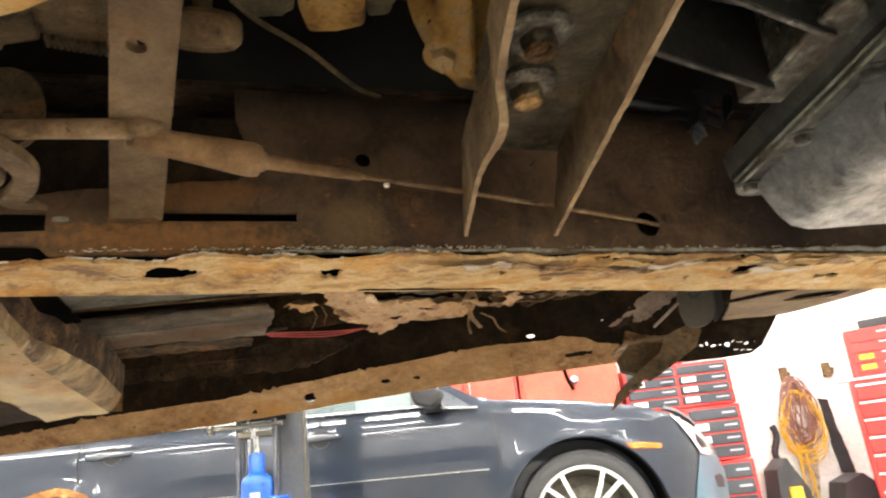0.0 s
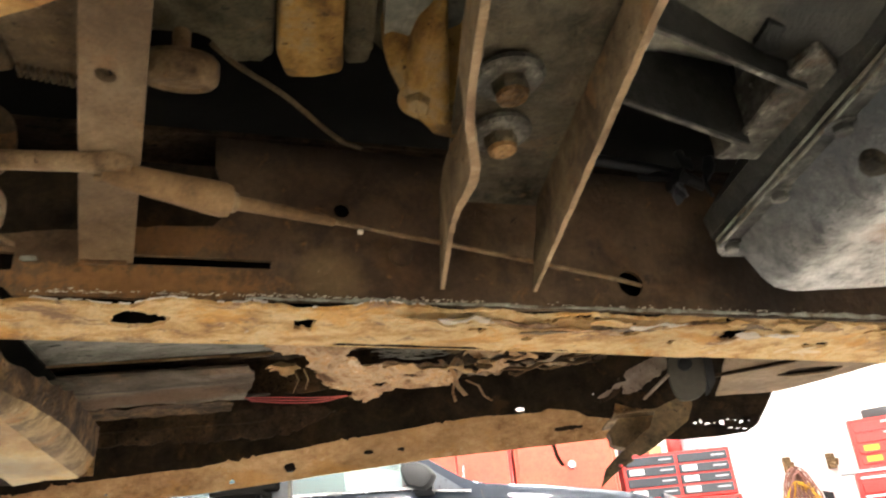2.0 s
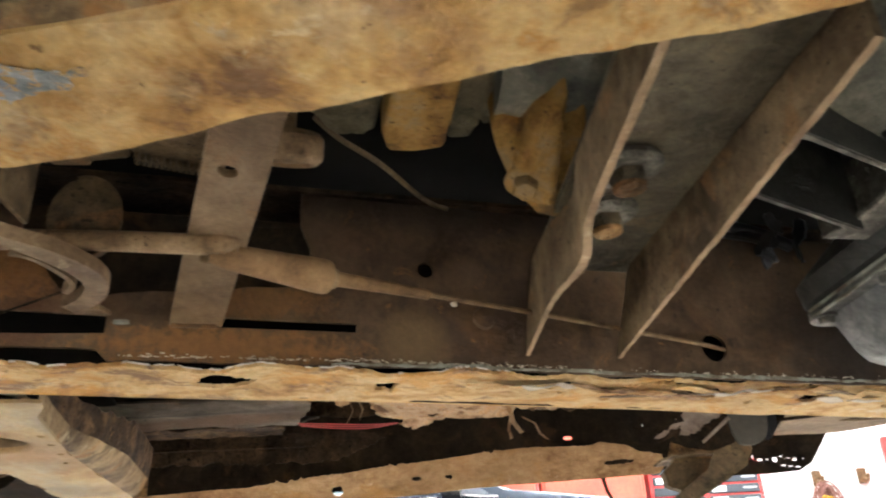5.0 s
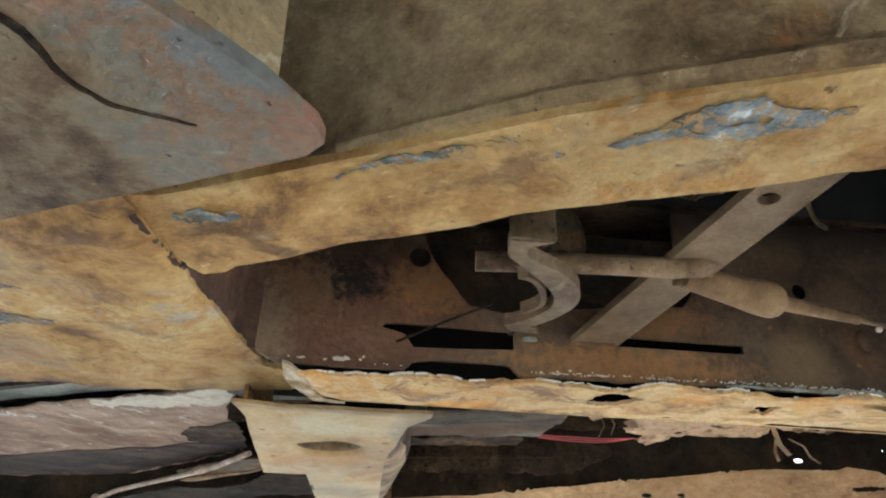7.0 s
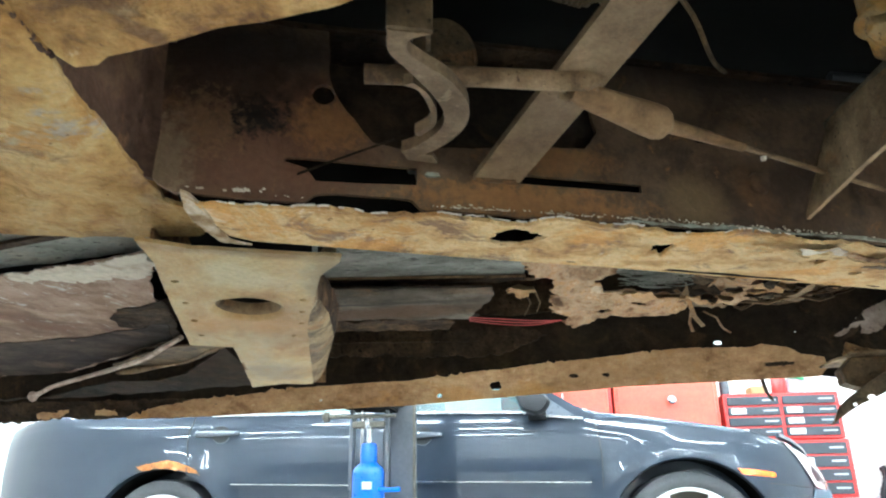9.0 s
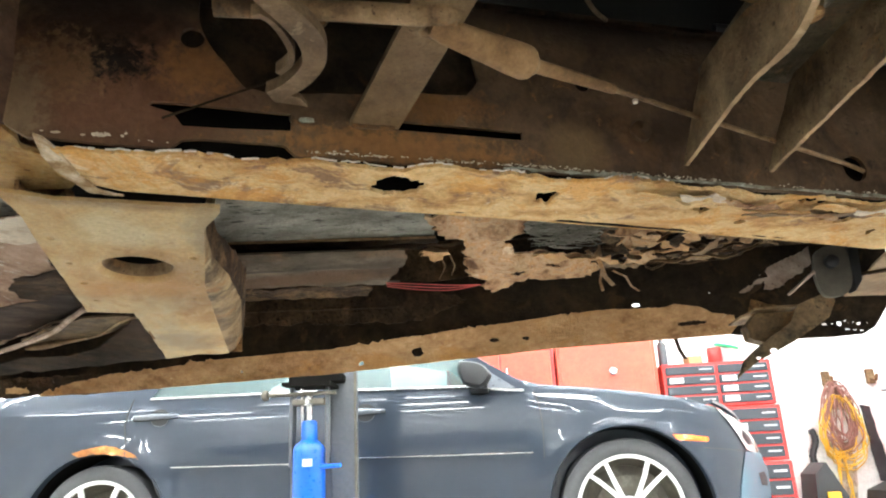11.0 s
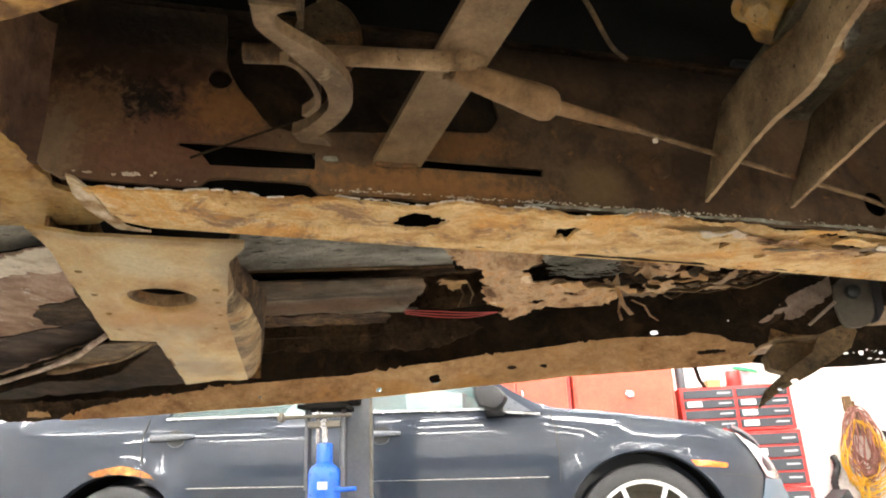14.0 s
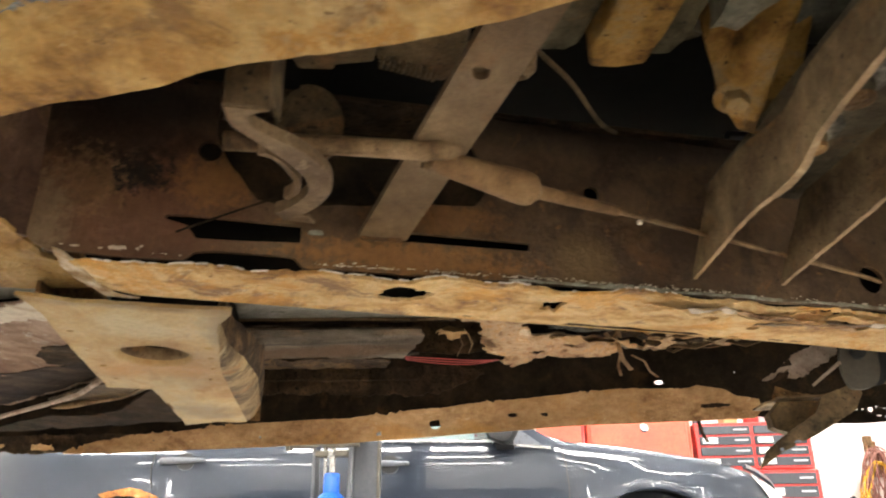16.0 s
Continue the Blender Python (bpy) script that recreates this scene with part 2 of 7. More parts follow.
M_STRAP = rust("brown_bar_steel", [(0.0, (0.065, 0.038, 0.018)), (0.35, (0.165, 0.104, 0.05)), (0.65, (0.23, 0.152, 0.078)), (1.0, (0.31, 0.215, 0.115))], 22, 120, 0.5, 0.65, ((0.06, 0.034, 0.016), 0.63), spots=(((0.30, 0.15, 0.05), 30, 0.58, 0.66, 0.6), ((0.06, 0.04, 0.022), 18, 0.58, 0.66, 0.5)))
M_BAR = rust("dusty_brown_bar", [(0.0, (0.115, 0.074, 0.039)), (0.5, (0.185, 0.124, 0.066)), (1.0, (0.255, 0.178, 0.098))], 9, 120, 0.4, 0.7, ((0.09, 0.055, 0.028), 0.66), spots=(((0.25, 0.135, 0.055), 22, 0.59, 0.68, 0.5),))
M_BOOT = rust("dusty_cable_boot", [(0.0, (0.13, 0.078, 0.036)), (0.5, (0.225, 0.135, 0.062)), (1.0, (0.30, 0.19, 0.092))], 30, 90, 0.25, 0.8)
M_HOOK = rust("dusty_hook_steel", [(0.0, (0.085, 0.054, 0.028)), (0.5, (0.15, 0.10, 0.053)), (1.0, (0.22, 0.15, 0.082))], 30, 110, 0.35, 0.7, spots=(((0.30, 0.22, 0.13), 60, 0.60, 0.66, 0.6),))
M_CHANNEL = rust("brown_grey_channel", [(0.0, (0.059, 0.044, 0.028)), (0.4, (0.106, 0.087, 0.061)), (0.7, (0.145, 0.123, 0.090)), (1.0, (0.196, 0.156, 0.107))], 14, 70, 1.2, 0.85, ((0.03, 0.024, 0.017), 0.62), stretch=(0.5, 0.6, 1), spots=(((0.20, 0.12, 0.06), 12, 0.55, 0.66, 0.7), ((0.055, 0.042, 0.03), 26, 0.57, 0.64, 0.7)), patches=(
    ((0.105, 0.060, 0.032), (-0.45, 1.262, 0.845), (0.42, 0.034, 0.1), 40, 1.0, 0.85),
    # narrow dark line: shade of the pressed groove painted in
    ((0.045, 0.032, 0.022), (-0.42, 1.213, 0.847), (0.30, 0.012, 0.1), 50, 1.0, 0.7),
    ((0.050, 0.030, 0.018), (-0.61, 1.19, 0.847), (0.10, 0.14, 0.1), 60, 1.2, 0.85),
    ((0.055, 0.034, 0.020), (-0.245, 1.24, 0.847), (0.06, 0.05, 0.1), 90, 1.6, 0.8)))
M_GUSSET = rust("olive_brown_steel", [(0.0, (0.10, 0.066, 0.034)), (0.35, (0.22, 0.15, 0.075)), (0.65, (0.33, 0.24, 0.125)), (1.0, (0.47, 0.34, 0.17))], 12, 100, 0.8, 0.7, ((0.07, 0.048, 0.028), 0.66), spots=(((0.34, 0.16, 0.045), 14, 0.56, 0.64, 0.7), ((0.56, 0.47, 0.30), 34, 0.61, 0.66, 0.7), ((0.05, 0.035, 0.02), 9, 0.57, 0.64, 0.7)))
M_OLIVE = rust("dark_olive_grimy_steel", [(0.0, (0.018, 0.015, 0.009)), (0.4, (0.074, 0.062, 0.037)), (0.7, (0.125, 0.102, 0.058)), (1.0, (0.20, 0.152, 0.082))], 10, 100, 0.9, 0.6, ((0.012, 0.011, 0.008), 0.62), spots=(((0.16, 0.10, 0.045), 16, 0.58, 0.66, 0.6), ((0.30, 0.27, 0.19), 60, 0.66, 0.69, 0.5)))
M_CHWEB = rust("olive_channel_steel", [(0.0, (0.033, 0.027, 0.016)), (0.4, (0.085, 0.070, 0.041)), (0.7, (0.130, 0.105, 0.061)), (1.0, (0.192, 0.148, 0.081))], 10, 100, 0.9, 0.6, ((0.03, 0.025, 0.016), 0.64), spots=(((0.22, 0.135, 0.06), 16, 0.58, 0.66, 0.6), ((0.34, 0.30, 0.21), 60, 0.66, 0.69, 0.5)))
M_FIN = rust("brown_fin_steel", [(0.0, (0.035, 0.024, 0.013)), (0.4, (0.105, 0.072, 0.036)), (0.7, (0.155, 0.105, 0.052)), (1.0, (0.25, 0.165, 0.075))], 14, 110, 0.9, 0.7, ((0.02, 0.014, 0.009), 0.62), spots=(((0.22, 0.11, 0.04), 20, 0.57, 0.65, 0.6),))
M_CURL = rust("cream_torn_lip", [(0.0, (0.30, 0.19, 0.09)), (0.4, (0.46, 0.34, 0.20)), (0.7, (0.58, 0.47, 0.33)), (1.0, (0.72, 0.64, 0.52))], 60, 110, 0.8, 0.85, ((0.30, 0.19, 0.09), 0.62))
# brighter copy of the fin steel; light on the faces is in the colour
M_FINFACE = rust("lit_brown_fin_face", [(0.0, (0.07, 0.048, 0.026)), (0.4, (0.16, 0.112, 0.060)), (0.7, (0.23, 0.165, 0.09)), (1.0, (0.33, 0.24, 0.13))], 14, 110, 0.9, 0.75, ((0.035, 0.024, 0.014), 0.63), spots=(((0.30, 0.165, 0.065), 20, 0.57, 0.65, 0.6),))
M_PALELIP = material("white_peeled_scale", (0.80, 0.74, 0.64), 0.85, 0, 0.7, 180, [((0.55, 0.44, 0.30), 50, 0.5, 0.65, 0.7)])
M_TORN = rust("pale_pinkish_torn_sheet", [(0.0, (0.20, 0.14, 0.10)), (0.4, (0.40, 0.31, 0.245)), (1.0, (0.56, 0.46, 0.37))], 24, 90, 0.8, 0.85, ((0.14, 0.08, 0.05), 0.62))
M_EDGE = material("bare_rust_edge", (0.33, 0.22, 0.115), 0.85, 0, 0.9, 160, [((0.16, 0.095, 0.045), 30, 0.48, 0.62, 0.8), ((0.48, 0.36, 0.21), 70, 0.58, 0.66, 0.7)])
M_YELLOW = rust("ochre_casting", [(0.0, (0.10, 0.055, 0.018)), (0.35, (0.30, 0.165, 0.042)), (0.7, (0.44, 0.26, 0.07)), (1.0, (0.40, 0.285, 0.14))], 20, 80, 0.8, 0.8, ((0.08, 0.045, 0.018), 0.62), spots=(((0.12, 0.085, 0.05), 14, 0.57, 0.64, 0.7), ((0.50, 0.24, 0.05), 26, 0.58, 0.65, 0.6)))
M_PAN = rust("grimy_grey_pan", [(0.0, (0.018, 0.018, 0.015)), (0.45, (0.062, 0.062, 0.053)), (0.75, (0.112, 0.109, 0.092)), (1.0, (0.25, 0.235, 0.195))], 18, 130, 0.7, 0.5, ((0.03, 0.03, 0.028), 0.66), 0.1)
M_PANB = rust("chalky_pan_bottom", [(0.0, (0.09, 0.09, 0.08)), (0.28, (0.36, 0.35, 0.315)), (0.6, (0.54, 0.53, 0.48)), (1.0, (0.66, 0.64, 0.58))], 26, 130, 1.0, 0.5, ((0.07, 0.07, 0.06), 0.63), 0.05, crust=0.2, spots=(((0.20, 0.19, 0.16), 24, 0.58, 0.66, 0.6), ((0.13, 0.12, 0.10), 55, 0.61, 0.65, 0.8)), patches=(((0.34, 0.165, 0.075), (0.435, -0.172, 0.772), (0.040, 0.032, 0.1), 60, 0.9, 0.85), ((0.055, 0.060, 0.060), (0.333, -0.52, 0.80), (0.068, 0.85, 0.5), 60, 0.7, 0.85), ((0.055, 0.060, 0.060), (0.333, -0.52, 0.80), (0.066, 0.85, 0.5), 110, 0.9, 0.85)))
M_GREY = rust("grey_undercoat", [(0.0, (0.12, 0.112, 0.088)), (0.4, (0.205, 0.20, 0.168)), (0.7, (0.265, 0.26, 0.222)), (1.0, (0.33, 0.30, 0.235))], 9, 60, 1.2, 0.85, ((0.028, 0.024, 0.018), 0.605), stretch=(0.5, 1, 1), pit_stretch=(0.4, 1, 1), spots=(((0.24, 0.16, 0.085), 9, 0.56, 0.68, 0.6), ((0.09, 0.075, 0.052), 30, 0.58, 0.64, 0.6)))
M_CRUST = rust("crusted_brown_rust", [(0.0, (0.05, 0.028, 0.012)), (0.3, (0.17, 0.095, 0.038)), (0.65, (0.32, 0.18, 0.07)), (1.0, (0.52, 0.32, 0.135))], 26, 100, 1.2, 0.9, ((0.03, 0.02, 0.012), 0.58), crust=0.5, spots=(((0.62, 0.46, 0.24), 60, 0.60, 0.66, 0.7), ((0.06, 0.035, 0.018), 16, 0.55, 0.63, 0.7)), stretch=(1, 0.28, 1))
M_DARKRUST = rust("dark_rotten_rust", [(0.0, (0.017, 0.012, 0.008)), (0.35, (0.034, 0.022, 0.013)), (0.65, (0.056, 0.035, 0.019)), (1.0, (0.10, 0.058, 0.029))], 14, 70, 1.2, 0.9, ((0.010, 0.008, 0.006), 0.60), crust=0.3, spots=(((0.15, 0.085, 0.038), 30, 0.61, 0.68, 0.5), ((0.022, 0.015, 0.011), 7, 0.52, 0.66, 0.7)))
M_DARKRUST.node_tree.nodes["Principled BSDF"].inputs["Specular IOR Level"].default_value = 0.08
M_ROCK = rust("tan_rusted_sill", [(0.0, (0.22, 0.118, 0.052)), (0.3, (0.345, 0.20, 0.092)), (0.6, (0.43, 0.265, 0.125)), (1.0, (0.55, 0.365, 0.19))], 11, 150, 1.0, 0.85, ((0.17, 0.09, 0.04), 0.67), crust=0.25, spots=(((0.27, 0.145, 0.062), 30, 0.58, 0.68, 0.5), ((0.46, 0.235, 0.065), 14, 0.54, 0.64, 0.6), ((0.62, 0.47, 0.29), 70, 0.62, 0.67, 0.6)), stretch=(0.6, 1, 1))
M_FLAP = rust("flaking_pinkish_rust", [(0.0, (0.13, 0.065, 0.028)), (0.3, (0.34, 0.20, 0.10)), (0.6, (0.46, 0.32, 0.19)), (0.8, (0.44, 0.24, 0.10)), (1.0, (0.60, 0.46, 0.30))], 24, 90, 1.2, 0.9, ((0.10, 0.055, 0.03), 0.62), crust=0.3, spots=(((0.20, 0.12, 0.065), 30, 0.56, 0.62, 0.7),), stretch=(1, 0.5, 1))
M_PEEL = rust("peeling_paint_over_rust", [(0.0, (0.151, 0.090, 0.057)), (0.35, (0.241, 0.152, 0.099)), (0.65, (0.325, 0.220, 0.151)), (1.0, (0.426, 0.304, 0.220))], 11, 70, 1.0, 0.9, ((0.09, 0.055, 0.036), 0.66), spots=(((0.58, 0.54, 0.47), 24, 0.58, 0.61, 0.8), ((0.20, 0.105, 0.065), 13, 0.54, 0.62, 0.7), ((0.66, 0.62, 0.55), 70, 0.61, 0.65, 0.7)), stretch=(1.0, 0.5, 1))
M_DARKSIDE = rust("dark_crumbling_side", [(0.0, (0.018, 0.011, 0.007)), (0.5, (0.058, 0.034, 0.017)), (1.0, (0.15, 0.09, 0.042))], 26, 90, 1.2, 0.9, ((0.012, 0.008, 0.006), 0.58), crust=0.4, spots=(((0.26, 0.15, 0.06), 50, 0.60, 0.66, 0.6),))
M_PURPLE = rust("smooth_dark_purplish_panel", [(0.0, (0.022, 0.016, 0.013)), (0.5, (0.042, 0.031, 0.025)), (1.0, (0.075, 0.054, 0.040))], 7, 50, 0.3, 0.8, spots=(((0.15, 0.10, 0.07), 10, 0.57, 0.68, 0.5),))
M_PURPLE.node_tree.nodes["Principled BSDF"].inputs["Specular IOR Level"].default_value = 0.05
M_WHITE = material("pale_flaking_scale", (0.62, 0.55, 0.44), 0.85, 0, 0.6, 150, [((0.40, 0.30, 0.20), 40, 0.5, 0.65, 0.7)])
# near-black: truly black parts, and painted deep shade under the truck
M_BLACK = material("black_and_deep_shade", (0.008, 0.0072, 0.0062), 0.95, 0, 0.1, 40)
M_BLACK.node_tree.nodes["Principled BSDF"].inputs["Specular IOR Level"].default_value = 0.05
M_DKSTEEL = material("dark_dusty_steel", (0.11, 0.098, 0.075), 0.65, 0.2, 0.3, 120, [((0.22, 0.2, 0.17), 14, 0.54, 0.7, 0.6)])
M_BARE = rust("bare_grey_scraped_steel", [(0.0, (0.12, 0.085, 0.045)), (0.3, (0.105, 0.112, 0.112)), (0.55, (0.165, 0.175, 0.173)), (0.8, (0.28, 0.285, 0.27)), (1.0, (0.62, 0.61, 0.56))], 45, 120, 1.0, 0.65, ((0.40, 0.24, 0.09), 0.54), 0.1, spots=(((0.44, 0.27, 0.10), 40, 0.53, 0.58, 0.9), ((0.66, 0.64, 0.58), 90, 0.62, 0.66, 0.8)), stretch=(1, 1, 1))
M_PINK = rust("pink_grey_paint_traces", [(0.0, (0.07, 0.042, 0.024)), (0.25, (0.16, 0.105, 0.058)), (0.5, (0.235, 0.175, 0.105)), (0.68, (0.205, 0.185, 0.145)), (0.84, (0.25, 0.155, 0.09)), (1.0, (0.20, 0.195, 0.175))], 12, 45, 0.9, 0.75, ((0.05, 0.03, 0.018), 0.64), spots=(((0.36, 0.15, 0.09), 12, 0.58, 0.64, 0.6),))
M_ARCHRUST = rust("orange_arch_rust", [(0.0, (0.10, 0.055, 0.035)), (0.4, (0.34, 0.14, 0.045)), (0.7, (0.46, 0.20, 0.06)), (1.0, (0.52, 0.30, 0.15))], 14, 60, 0.8, 0.85, spots=(((0.06, 0.06, 0.07), 10, 0.56, 0.62, 0.8),))
M_SEAM = rust("grey_green_seam_steel", [(0.0, (0.12, 0.09, 0.06)), (0.4, (0.24, 0.23, 0.18)), (0.7, (0.33, 0.35, 0.29)), (1.0, (0.50, 0.47, 0.38))], 40, 120, 0.6, 0.65)
M_WIRE = material("red_wire_sheath", (0.45, 0.06, 0.05), 0.5)
M_FLOOR = material("shop_concrete", (0.52, 0.49, 0.45), 0.6, 0, 0.2, 30, [((0.30, 0.28, 0.26), 1.2, 0.48, 0.7, 0.7), ((0.2, 0.19, 0.18), 4, 0.6, 0.72, 0.6)])
M_WALL = material("white_shop_wall", (0.82, 0.80, 0.77), 0.8, 0, 0.1, 40, [((0.72, 0.70, 0.66), 1.5, 0.5, 0.75, 0.5)])
M_CEIL = material("white_shop_ceiling", (0.75, 0.75, 0.74), 0.9, 0, 0.1, 30)
M_CAR = material("dark_grey_blue_car_paint", (0.020, 0.028, 0.043), 0.32, 0.12, 0, 400, [((0.034, 0.041, 0.058), 2.0, 0.45, 0.7, 0.5)], coat=0.7, spread=0.08)
M_CAR.node_tree.nodes["Principled BSDF"].inputs["Specular IOR Level"].default_value = 0.25
# lighter than the body paint: the handles' silvery reflection is in the colour
M_HANDLE = material("grey_blue_paint_lightened", (0.11, 0.12, 0.14), 0.3, 0.3, 0, 60, coat=0.6, spread=0.08)
# body paint made paler and bluer: a reflection put into the colour
M_BUMPER = material("bumper_paint_with_reflection", (0.10, 0.19, 0.25), 0.4, 0.1, 0, 300, [((0.14, 0.23, 0.29), 3.0, 0.45, 0.7, 0.5)], coat=0.15, spread=0.06)
M_TRIM = material("black_plastic_trim", (0.02, 0.02, 0.022), 0.5, 0, 0.1, 90)
M_TYRE = material("black_tyre_rubber", (0.055, 0.055, 0.057), 0.75, 0, 0.2, 60)
M_ALLOY = material("silver_alloy", (0.88, 0.87, 0.85), 0.4, 0.15, 0, 60)
M_AMBER = material("amber_lens", (0.90, 0.17, 0.012), 0.25, 0, 0, 60, coat=0.6)
M_CHROME = material("bright_metal", (0.6, 0.6, 0.6), 0.25, 1.0, 0, 60)
M_LAMPGLASS = material("clear_lamp_lens", (0.85, 0.90, 0.95), 0.1, 0.2, 0, 50, coat=1.0)
M_RED = material("red_enamel", (0.62, 0.035, 0.03), 0.35, 0, 0.05, 60, [((0.5, 0.03, 0.03), 3, 0.5, 0.7, 0.5)], coat=0.3)
M_SALMON = material("faded_red_locker_paint", (0.72, 0.11, 0.06), 0.4, 0, 0.05, 40, [((0.62, 0.07, 0.045), 3, 0.45, 0.7, 0.6)], coat=0.2)
M_DRAWER = material("charcoal_drawer_front", (0.035, 0.04, 0.05), 0.4, 0, 0.05, 60)
M_LABEL = material("white_label", (0.8, 0.8, 0.78), 0.6)
M_PALE = material("pale_grey_print", (0.5, 0.52, 0.55), 0.6)
M_BLUE = material("blue_enamel", (0.004, 0.10, 0.55), 0.3, 0, 0.05, 60, coat=0.4)
M_COLUMN = material("grey_lift_paint", (0.085, 0.09, 0.10), 0.45, 0.2, 0.1, 60, [((0.14, 0.14, 0.14), 5, 0.55, 0.7, 0.6)])
M_CARD = material("tan_cardboard", (0.42, 0.28, 0.13), 0.8, 0, 0.2, 60)
M_GREEN = material("green_plastic", (0.05, 0.45, 0.18), 0.4)
M_YCORD = material("yellow_cord", (0.72, 0.42, 0.03), 0.5)
M_RCORD = material("brown_red_cord", (0.24, 0.11, 0.085), 0.6)
M_TUBE = material("fluorescent_tube", (1.0, 0.97, 0.92), 0.5, emission=128.0)
M_SHADE = material("white_lamp_housing", (0.8, 0.8, 0.8), 0.5)


def glass_material(name, color):
    m = bpy.data.materials.new(name)
    m.use_nodes = True
    b = m.node_tree.nodes["Principled BSDF"]
    b.inputs["Base Color"].default_value = (*color, 1)
    b.inputs["Roughness"].default_value = 0.02
    b.inputs["Transmission Weight"].default_value = 0.85
    b.inputs["IOR"].default_value = 1.45
    return m


M_GLASS = glass_material("tinted_car_glass", (0.55, 0.72, 0.72))


# ---- builders ----
def finish(name, bm, mat, smooth):
    me = bpy.data.meshes.new(name)
    bmesh.ops.recalc_face_normals(bm, faces=bm.faces)
    bm.to_mesh(me)
    bm.free()
    for mm in mat if isinstance(mat, (list, tuple)) else (mat,):
        me.materials.append(mm)
    if smooth:
        for p in me.polygons:
            p.use_smooth = True
        me.set_sharp_from_angle(angle=radians(38))
    return new(name, me)


def part(name, bm, mat, parent, label="", smooth=True):
    """One mesh under a thing or a part, in the parent's own axes."""
    ob = finish(name, bm, mat, smooth)
    ob.parent = parent
    return tagged(ob, label)


def thing(name, label, category, m=None, group="", kind=""):
    ob = new(name)
    ob.empty_display_size = 0.05
    if m is not None:
        ob.matrix_world = m
    return tagged(ob, label, category, group, kind)


def structure(name, bm, mat, label, category, smooth=False):
    return tagged(finish(name, bm, mat, smooth), label, category, "", "structure")


def box(lo, hi, bevel=0.0, bm=None, seg=1):
    own = bmesh.new()
    bmesh.ops.create_cube(own, size=1)
    for v in own.verts:
        v.co = Vector([l + (c + 0.5) * (h - l) for l, h, c in zip(lo, hi, v.co)])
    if bevel:
        bmesh.ops.bevel(own, geom=own.edges[:], offset=bevel, segments=seg, affect="EDGES", profile=0.7)
    return join(bm, own)


def join(bm, other):
    if bm is None:
        return other
    keep = {v: bm.verts.new(v.co) for v in other.verts}
    for f in other.faces:
        bm.faces.new([keep[v] for v in f.verts])
    other.free()
    return bm


def tube(points, radius, seg=10, bm=None, caps=True):
    """A round bar along points; radius may be one number or one for each point."""
    own = bmesh.new()
    pts = [Vector(p) for p in points]
    radii = radius if isinstance(radius, (list, tuple)) else [radius] * len(pts)
    rings, side = [], None
    for i, p in enumerate(pts):
        d = (pts[min(i + 1, len(pts) - 1)] - pts[max(i - 1, 0)]).normalized()
        side = d.orthogonal() if side is None else side - d * side.dot(d)
        side.normalize()
        up = d.cross(side)
        rings.append([own.verts.new(p + radii[i] * (math.cos(a) * side + math.sin(a) * up)) for a in (2 * math.pi * k / seg for k in range(seg))])
    for a, b in zip(rings, rings[1:]):
        for k in range(seg):
            own.faces.new((a[k], a[(k + 1) % seg], b[(k + 1) % seg], b[k]))
    if caps:
        own.faces.new(rings[0][::-1])
        own.faces.new(rings[-1])
    return join(bm, own)


def bar(points, across, wide, thick, bm=None):
    """A flat bar along points; across: the direction of its width."""
    own = bmesh.new()
    pts, w = [Vector(p) for p in points], Vector(across).normalized()
    rings = []
    for i, p in enumerate(pts):
        d = (pts[min(i + 1, len(pts) - 1)] - pts[max(i - 1, 0)]).normalized()
        up = d.cross(w).normalized()
        rings.append([own.verts.new(p + a * wide / 2 * w + b * thick / 2 * up) for a, b in ((-1, -1), (1, -1), (1, 1), (-1, 1))])
    for a, b in zip(rings, rings[1:]):
        for k in range(4):
            own.faces.new((a[k], a[(k + 1) % 4], b[(k + 1) % 4], b[k]))
    own.faces.new(rings[0][::-1])
    own.faces.new(rings[-1])
    return join(bm, own)


def lathe(profile, m=None, seg=24, bm=None, caps=True):
    """profile: (radius, height) pairs, turned round the local z axis of m."""
    own = bmesh.new()
    m = m or Matrix()
    rings = [[own.verts.new(m @ Vector((r * math.cos(a), r * math.sin(a), h))) for a in (2 * math.pi * k / seg for k in range(seg))] for r, h in profile]
    for a, b in zip(rings, rings[1:]):
        for k in range(seg):
            own.faces.new((a[k], a[(k + 1) % seg], b[(k + 1) % seg], b[k]))
    if caps:
        own.faces.new(rings[0][::-1])
        own.faces.new(rings[-1])
    return join(bm, own)


def hexbolt(p, axis, r, h, bm=None, washer=True):
    z = Vector(axis).normalized()
    m = Matrix.Translation(p) @ z.to_track_quat("Z", "Y").to_matrix().to_4x4()
    prof = [(r * 0.9, h * 0.15), (r, h * 0.25), (r, h * 0.85), (r * 0.85, h)]
    bm = lathe(prof, m, 6, bm)
    if washer:
        bm = lathe([(r * 1.55, 0), (r * 1.6, h * 0.12), (r * 1.5, h * 0.2)], m, 20, bm)
    return bm


def inside(p, poly):
    hit, j = False, len(poly) - 1
    for i in range(len(poly)):
        a, b = poly[i], poly[j]
        if (a[1] > p[1]) != (b[1] > p[1]) and p[0] < (b[0] - a[0]) * (p[1] - a[1]) / (b[1] - a[1]) + a[0]:
            hit = not hit
        j = i
    return hit


